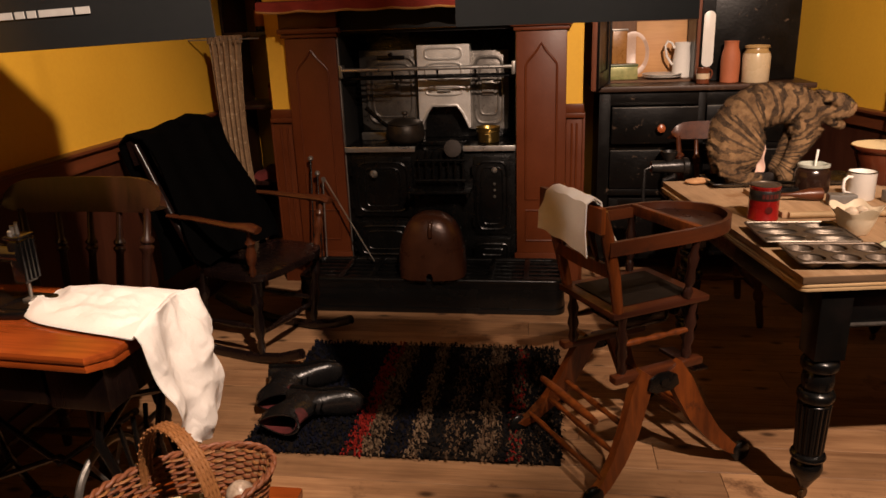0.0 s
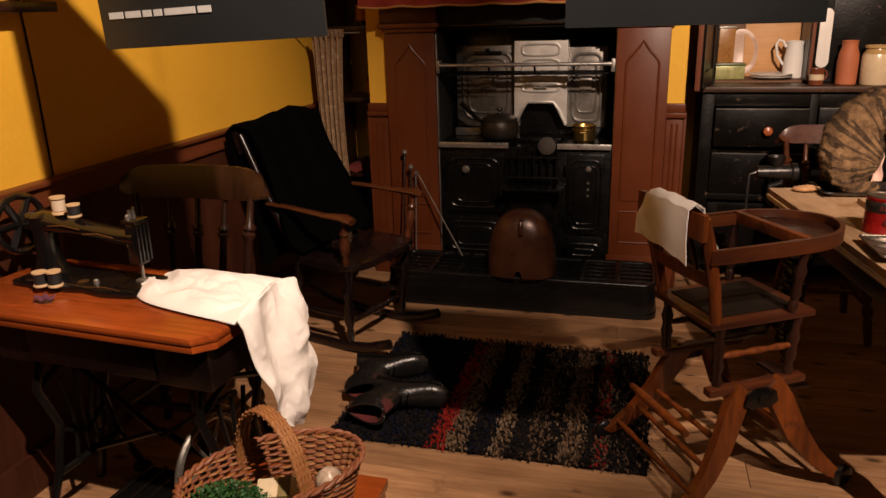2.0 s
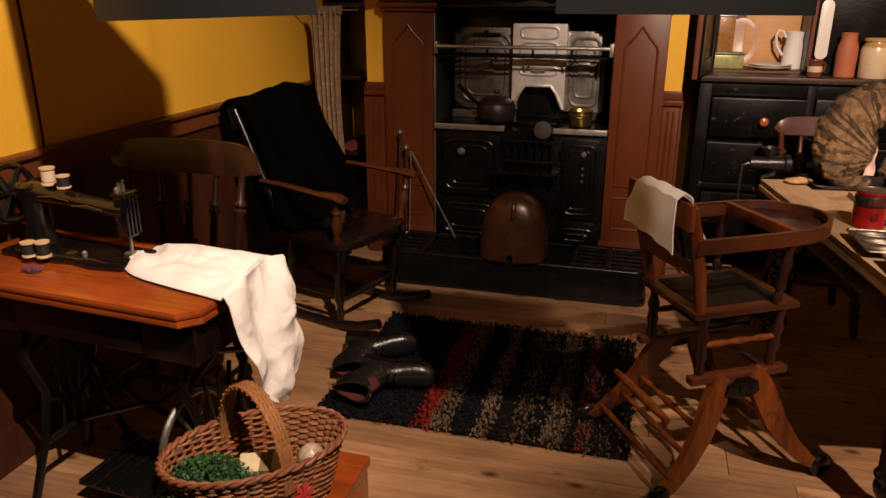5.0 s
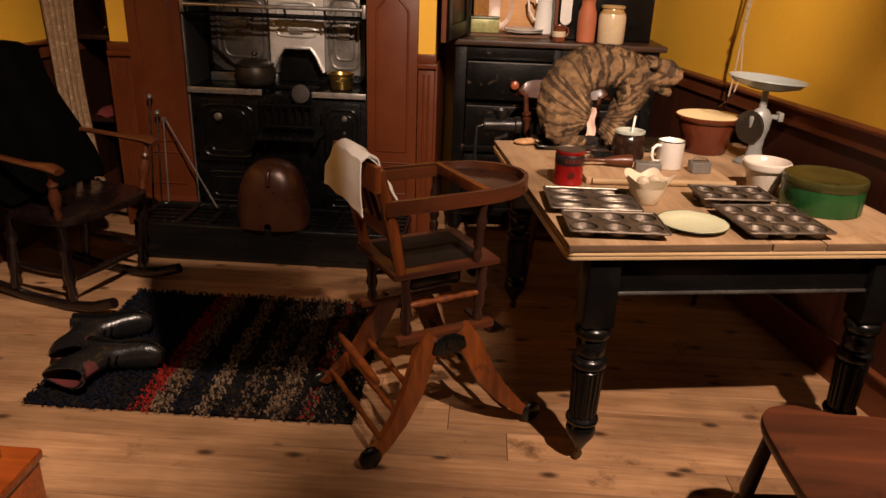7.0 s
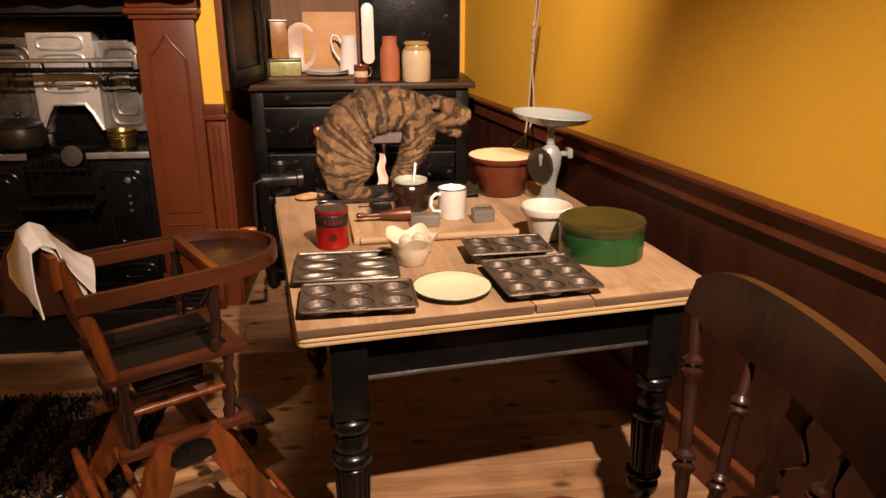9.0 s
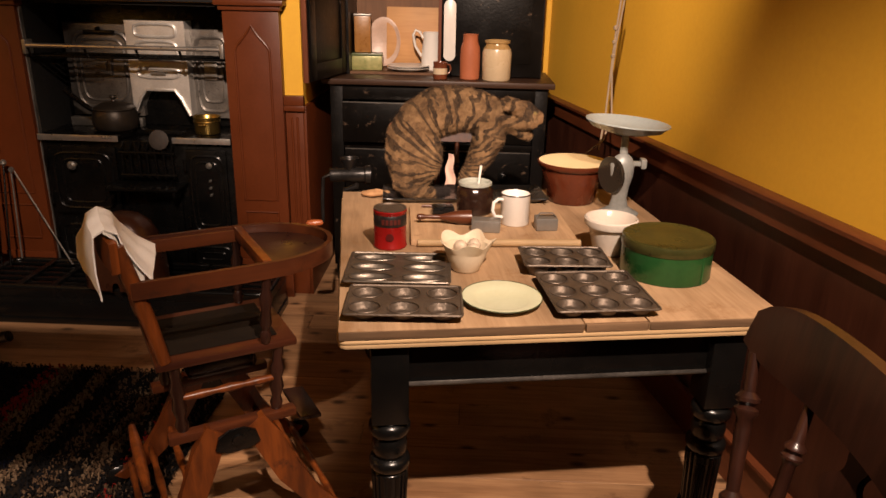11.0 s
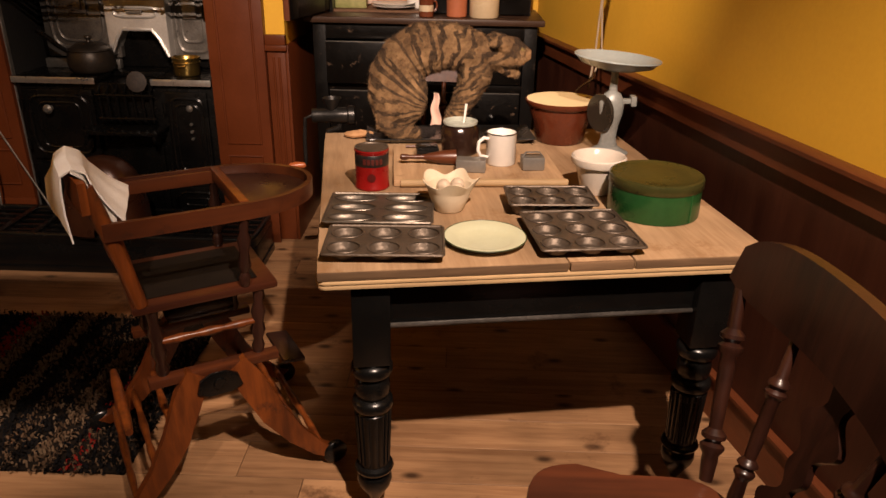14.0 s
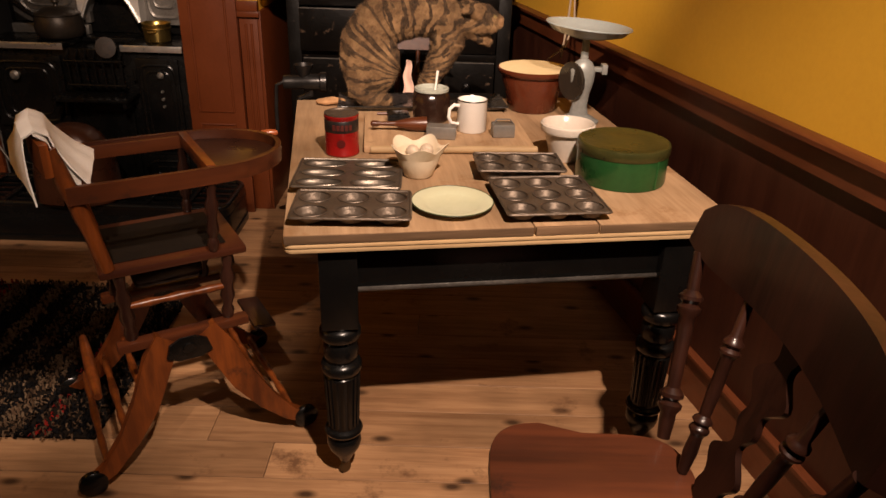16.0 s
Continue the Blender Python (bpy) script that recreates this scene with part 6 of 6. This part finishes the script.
# a coat of short hairs lying back along the body
q = random.Random(21)
hv, hf = [tuple(v.co) for v in solid.vertices], [tuple(p.vertices) for p in solid.polygons]
for p in solid.polygons:
    c, nrm = p.center, p.normal
    for _ in range(2):
        flow = Vector((-.8, 0, -.55)) if c.x > .12 else Vector((-.55, 0, -.85))
        ln = q.uniform(.008, .015) * (.6 if c.x > .17 else 1.0)
        d = (flow - nrm * flow.dot(nrm)).normalized() * .85 + nrm * q.uniform(.25, .6) + Vector((q.gauss(0, .22), q.gauss(0, .22), q.gauss(0, .22)))
        side = d.cross(nrm)
        if side.length < 1e-5:
            continue
        side = side.normalized() * q.uniform(.0006, .0012)
        o = c + Vector((q.uniform(-.002, .002), q.uniform(-.002, .002), q.uniform(-.002, .002))) - nrm * .001
        k = len(hv)
        hv += [tuple(o - side), tuple(o + side), tuple(o + d.normalized() * ln)]
        hf.append((k, k + 1, k + 2))
coat = bpy.data.meshes.new("stuffed_cat")
coat.from_pydata(hv, [], hf)
coat.materials.append(FUR)
for p in coat.polygons:
    p.use_smooth = True
cat = new("stuffed_cat", coat)
cat.matrix_world = pose(1.101, 3.087, .768, 0, 0, 6)
tagged(cat, "stuffed brown tabby cat with an arched back standing on the table", "stuffed cat")

sp_ = thing("jar_spoon", "white-handled spoon standing in the brown jar", "spoon", 1.141, 2.800, ZB + .02)
part("spoon_handle", Shape().tube([(0.0, .01, 0), (.012, .02, .08), (.018, .026, .135)], [.004, .006, .008], seg=10, flat=.6), ENAMEL, sp_)
pk = thing("paper_scrap", "pale pink folded paper standing behind the stuffed cat's hind leg", "paper", 1.045, 3.145, .774, 10)
part("sheet", Shape().grid(8, 12, lambda u, v: (-.016 + .032 * u * (1.2 - v * .7) + .01 * v + .004 * math.sin(9 * v), .01 * math.sin(3 * u + 2 * v), .12 * v), .002), plain("pale_pink_paper", (.66, .44, .35), (.58, .38, .3), .8, scale=20), pk)

# cord hanging over the scale
cr = thing("string_loop", "knotted pale string hanging beside the wall over the table", "string", 1.656, 3.254, 0)
CORD = plain("grey_string", (.3, .23, .16), (.2, .15, .1), .9, fine=300, bump=.5)
part("string", Shape().tube([(.02, 0, CEIL - .001), (.012, 0, 2.2), (.0, .004, 1.5), (-.012, 0, 1.32), (-.016, 0, 1.2), (-.02, 0, 1.05), (-.03, -.01, .96), (-.035, 0, .9)], .004, seg=8), CORD, cr)
part("string", Shape().tube([(.012, 0, 1.5), (.004, .004, 1.4), (-.008, -.004, 1.3), (-.012, .0, 1.2), (.0, -.02, 1.04), (-.03, -.05, .95), (-.09, -.06, .905)], .0035, seg=8), CORD, cr)
for zz in (1.31, 1.26, 1.36):
    part("knot", Shape().lathe([(.002, -.01), (.008, -.005), (.009, .003), (.002, .011)], Matrix.Translation((-.013, 0, zz)), 10), CORD, cr)

# ---- things on the range ----
PEWTER = plain("dull_grey_iron_pot", (.05, .04, .031), (.026, .021, .017), .4, .5, 14, 80, .2)
kt = thing("saucepan", "dull grey iron saucepan with lid and long handle", "saucepan", -.63, 3.955, .792, 0)
part("pan_body", Shape().lathe([(.088, 0), (.1, .01), (.108, .04), (.104, .085), (.096, .1), (.1, .104)], None, 36), PEWTER, kt)
part("lid", Shape().lathe([(.1, .1045), (.096, .112), (.06, .132), (.02, .138), (.001, .139)], None, 36), PEWTER, kt)
part("lid_knob", Shape().lathe([(.012, .139), (.009, .148), (.018, .158), (.016, .168), (.001, .17)], None, 18), PEWTER, kt)
part("handle", Shape().tube([(-.09, -.01, .085), (-.13, -.03, .12), (-.2, -.07, .2)], [.011, .012, .013], seg=10), IRON, kt)
bp = thing("brass_pan", "small brass pan on the hob", "pan", -.165, 3.93, .792)
part("pan_body", Shape().lathe([(.056, 0), (.06, .005), (.062, .07), (.067, .08), (.065, .083), (.06, .076), (.056, .01), (.001, .008)], None, 32), BRASS, bp)
part("band", Shape().tube([(.063 * math.cos(a), .063 * math.sin(a), .06) for a in [2 * math.pi * k / 32 for k in range(32)]], .003, seg=6, closed=True), BRASS, bp)
part("lug", Shape().tube([(-.02, -.064, .05), (-.014, -.076, .05), (.014, -.076, .05), (.02, -.064, .05)], .004, seg=8), BRASS, bp)
cv = thing("coal_scuttle", "rusty brown domed coal scuttle with an upright handle on the fender", "coal scuttle", -.425, 3.47, .185)


def dome(u, v):
    """The rounded shell: v runs from front to back, u over the arch."""
    a = math.pi * u
    k = max(.0, 1 - abs(2 * v - 1) ** 3.2) ** .42
    w = .168 * (.1 + .9 * k)
    c = math.cos(a)
    s_ = math.sin(a)
    x = w * math.copysign(abs(c) ** .8, c)
    z = (.325 * (.12 + .88 * k)) * abs(s_) ** .72
    return (x, -.125 + .25 * v, .002 + z)


part("body", Shape().grid(40, 24, dome, .004), RUST, cv)
part("handle", Shape().tube([(.01, -.075, .29), (.01, -.108, .287), (.01, -.122, .262), (.01, -.12, .235), (.01, -.098, .22)], .011, seg=10), RUST, cv, "upright strap handle")
fi = [(-1.12, 3.73, .74, -1.105, 3.60, .19, "poker"), (-1.085, 3.72, .66, -1.06, 3.60, .19, "shovel")]
for x0, y0, z0, x1, y1, z1, nm in fi:
    t = thing(nm, "steel fire " + nm + " leaning against the pilaster", nm, x1, y1, z1)
    part("rod", Shape().tube([(0, 0, 0), (x0 - x1, y0 - y1, z0 - z1)], .0045, seg=8), IRON, t)
    part("knob", Shape().lathe([(.008, -.01), (.016, 0), (.014, .012), (.004, .02)], Matrix.Translation((x0 - x1, y0 - y1, z0 - z1)), 14), STEEL, t)
tg = thing("fire_tongs", "steel fire tongs propped open against the pilaster", "tongs", -1.05, 3.70, .19)
part("leg", Shape().tube([(-.015, 0, 0), (-.01, .03, .44)], .0042, seg=8), STEEL, tg)
part("leg", Shape().tube([(.27, -.06, .0), (-.0, .03, .44)], .0042, seg=8), STEEL, tg)
part("hinge", Shape().lathe([(.012, -.006), (.014, 0), (.012, .006)], pose(-.005, .025, .44, 90, 0, 0), 14), STEEL, tg)

# ---- left alcove: shelves behind a curtain ----
al = thing("alcove_shelves", "dark wooden shelves in the alcove beside the chimney breast", "shelves", -1.54, 4.28, 0)
for z in (.50, .965, 1.385, 1.8):
    part("shelf", Shape().box(-.195, -.12, z, .19, .265, z + .025, .003), DARKWOOD, al)
part("back_board", Shape().box(-.195, .245, .05, .19, .262, .499, .002), DARKWOOD, al)
part("upright", Shape().box(-.197, -.12, 0, -.18, .24, 2.2, .002), DARKWOOD, al)
part("upright", Shape().box(.176, -.12, 0, .192, .24, 2.2, .002), DARKWOOD, al)
cu = thing("curtain", "faded patterned cream curtain gathered beside the alcove", "curtain", -1.535, 3.74, 0)
CURT = plain("faded_floral_cotton", (.3, .19, .1), (.14, .08, .04), .9, scale=16, fine=60, bump=.3, spots=(.36, .26, .155), spot_at=.55)
part("cloth", Shape().grid(60, 20, lambda u, v: (-.09 + .18 * u * (1 - .2 * math.sin(math.pi * v)) + .02 * v, .022 * math.sin(11 * math.pi * u) * (.7 + .3 * v) + .01 * math.sin(3 * v), 1.375 - 1.12 * v), .003), CURT, cu)
part("heading", Shape().grid(60, 4, lambda u, v: (-.095 + .19 * u, .022 * math.sin(17 * math.pi * u) - .004, 1.36 + .04 * v), .003), CURT, cu)
part("curtain_wire", Shape().tube([(-.2, 0, 1.38), (.19, 0, 1.38)], .004, seg=6), STEEL, cu)


def bottle(x, y, z, r, h, mat, label, cap=None):
    t = thing("bottle", label, "bottle", x, y, z)
    part("glass", Shape().lathe([(r * .95, 0), (r, .004), (r, h * .55), (r * .45, h * .72), (r * .4, h * .95), (r * .45, h), (r * .3, h)], None, 20), mat, t)
    part("label", Shape().lathe([(r * 1.004, h * .12), (r * 1.015, h * .13), (r * 1.015, h * .48), (r * 1.004, h * .49)], None, 20), plain("orange_label", (.5, .17, .03), (.4, .12, .02), .6), t)
    part("stopper", Shape().lathe([(r * .32, h), (r * .34, h * 1.06), (r * .25, h * 1.08)], None, 12), plain("cork", (.3, .17, .08), None, .8), t)


AMBER = plain("amber_glass", (.24, .08, .015), (.16, .05, .01), .12, scale=6, bump=.02)
BROWNGLASS = plain("dark_bottle_glass", (.035, .02, .01), None, .1, bump=.02)
bottle(-1.47, 4.2, .991, .03, .2, AMBER, "amber bottle with an orange label on the alcove shelf")
bottle(-1.40, 4.3, .991, .026, .15, BROWNGLASS, "dark brown bottle on the alcove shelf")
bottle(-1.52, 4.24, 1.411, .034, .24, BROWNGLASS, "dark brown bottle on the upper alcove shelf")
bottle(-1.43, 4.22, 1.411, .028, .2, BROWNGLASS, "dark bottle beside others on the upper alcove shelf")
q = random.Random(4)
for k in range(4):
    h = .16 + .03 * q.random()
    b_ = thing("book", "worn cloth-bound book standing on the alcove shelf", "book", -1.395 - .026 * k, 4.36, .991, 0, "books on the alcove shelf")
    part("cover", Shape().box(-.012, -.06, 0, .012, .06, h, .002), plain("book_cloth_%s" % "abcd"[k], ((.3, .16, .07), (.2, .08, .04), (.36, .26, .14), (.12, .08, .06))[k], None, .8), b_)
    part("pages", Shape().box(-.009, -.0615, .004, .009, -.0602, h - .004), plain("old_pages", (.5, .4, .26), None, .9), b_)
rdp = thing("red_cloth", "folded dark red cloth on the lower alcove shelf", "cloth", -1.53, 4.28, .526)
part("cloth", Shape().grid(14, 14, lambda u, v: (-.14 + .28 * u, -.1 + .26 * v, .07 * math.sin(math.pi * u) ** .4 * math.sin(math.pi * v) ** .4 + .008 * math.sin(19 * u + 4 * v) + .004)), plain("dark_red_cloth", (.14, .015, .012), None, .9), rdp)

# ---- things on the dresser ----
ZD = DT + .001
cj = thing("stoneware_jar", "cream stoneware storage jar with a buff neck on the dresser", "jar", 1.238, 4.075, ZD)
part("body", Shape().lathe([(.066, 0), (.07, .005), (.071, .13), (.066, .148)], None, 36), plain("cream_stoneware", (.62, .5, .33), (.54, .42, .26), .28, scale=7), cj)
part("neck", Shape().lathe([(.066, .1485), (.056, .162), (.054, .172), (.062, .176), (.062, .186), (.056, .188), (.05, .182), (.048, .16), (.001, .158)], None, 36), plain("buff_stoneware", (.45, .3, .13), (.36, .23, .09), .28), cj)
tbt = thing("terracotta_bottle", "tall unglazed terracotta bottle vase on the dresser", "vase", 1.108, 4.075, ZD)
part("body", Shape().lathe([(.044, 0), (.048, .004), (.049, .11), (.046, .15), (.036, .18), (.036, .205), (.039, .212), (.034, .213), (.03, .2), (.001, .19)], None, 32), plain("terracotta", (.42, .13, .055), (.34, .1, .04), .7, scale=10), tbt)
bm_ = thing("small_jug", "small brown mug with a cream band on the dresser", "mug", .965, 4.035, ZD, 20)
BRGL = plain("brown_slip_glaze", (.16, .045, .02), None, .25)
part("cup", Shape().lathe([(.03, 0), (.034, .003), (.034, .026)], None, 28), BRGL, bm_)
part("cream_band", Shape().lathe([(.034, .0262), (.0345, .03), (.0345, .05), (.034, .054)], None, 28), plain("cream_slip", (.68, .55, .38), None, .3), bm_)
part("neck", Shape().lathe([(.034, .0542), (.033, .075), (.036, .082), (.033, .083), (.03, .07), (.001, .05)], None, 28), BRGL, bm_)
part("handle", Shape().tube([(.033, 0, .07), (.048, 0, .068), (.054, 0, .05), (.046, 0, .03), (.033, 0, .024)], .005, seg=8), BRGL, bm_)
ZS = DT + .013
cb_ = thing("chopping_board", "pale wooden chopping board leaning in the cupboard", "board", .80, 4.43, ZS, 0, "", "", -5)
part("board", Shape().box(-.14, -.012, 0, .145, .006, .31, .004), wood("orange_pine_board", (.6, .33, .13), (.48, .23, .08), 0, .5, 12), cb_)
jg = thing("enamel_jug", "white enamel jug with a looped handle in the cupboard", "jug", .905, 4.335, ZS, 180)
part("body", Shape().lathe([(.05, 0), (.054, .005), (.05, .1), (.042, .16), (.046, .19), (.042, .192), (.038, .16), (.001, .14)], None, 32), ENAMEL, jg)
part("handle", Shape().tube([(.044, 0, .16), (.06, 0, .19), (.082, 0, .2), (.095, 0, .175), (.085, 0, .12), (.052, 0, .07)], .007, seg=8), ENAMEL, jg)
for k in range(2):
    p_ = thing("dinner_plate", "white dinner plate lying in the cupboard", "plate", .79, 4.275, ZS + .012 * k, 0, "plates in the cupboard")
    part("dish", Shape().lathe([(.06, 0), (.065, .003), (.108, .014), (.11, .017), (.107, .018), (.066, .008), (.001, .007)], None, 40), ENAMEL, p_)
ov = thing("oval_dish", "pale pink oval dish standing against the cupboard's back", "dish", .645, 4.44, ZS + .13, 0, "", "", 84)
part("dish", Shape().lathe([(.08, 0), (.085, .003), (.118, .014), (.12, .017), (.117, .018), (.084, .008), (.001, .007)], None, 40, .75, 1.05), plain("pale_pink_china", (.6, .42, .32), None, .3), ov)
tb_ = thing("biscuit_tin", "small green and cream printed tin box in the cupboard", "tin", .575, 4.30, ZS, 4)
part("box", Shape().box(-.078, -.05, 0, .078, .05, .07, .005), plain("green_cream_print", (.42, .38, .16), (.16, .2, .06), .35, .2, 26, 60, .05), tb_)
part("lid", Shape().box(-.08, -.052, .0705, .08, .052, .084, .004), plain("green_lid_paint", (.1, .13, .05), None, .35), tb_)
gj = thing("glass_canister", "tall amber-brown glass canister standing on the tin box", "canister", .55, 4.315, ZS + .085, 6)
part("canister", Shape().box(-.042, -.035, 0, .042, .035, .18, .006), plain("brown_goods", (.34, .16, .04), (.22, .1, .025), .3, scale=50), gj)
part("frame", Shape().box(-.045, -.038, .1805, .045, .038, .19, .003), GREY, gj)
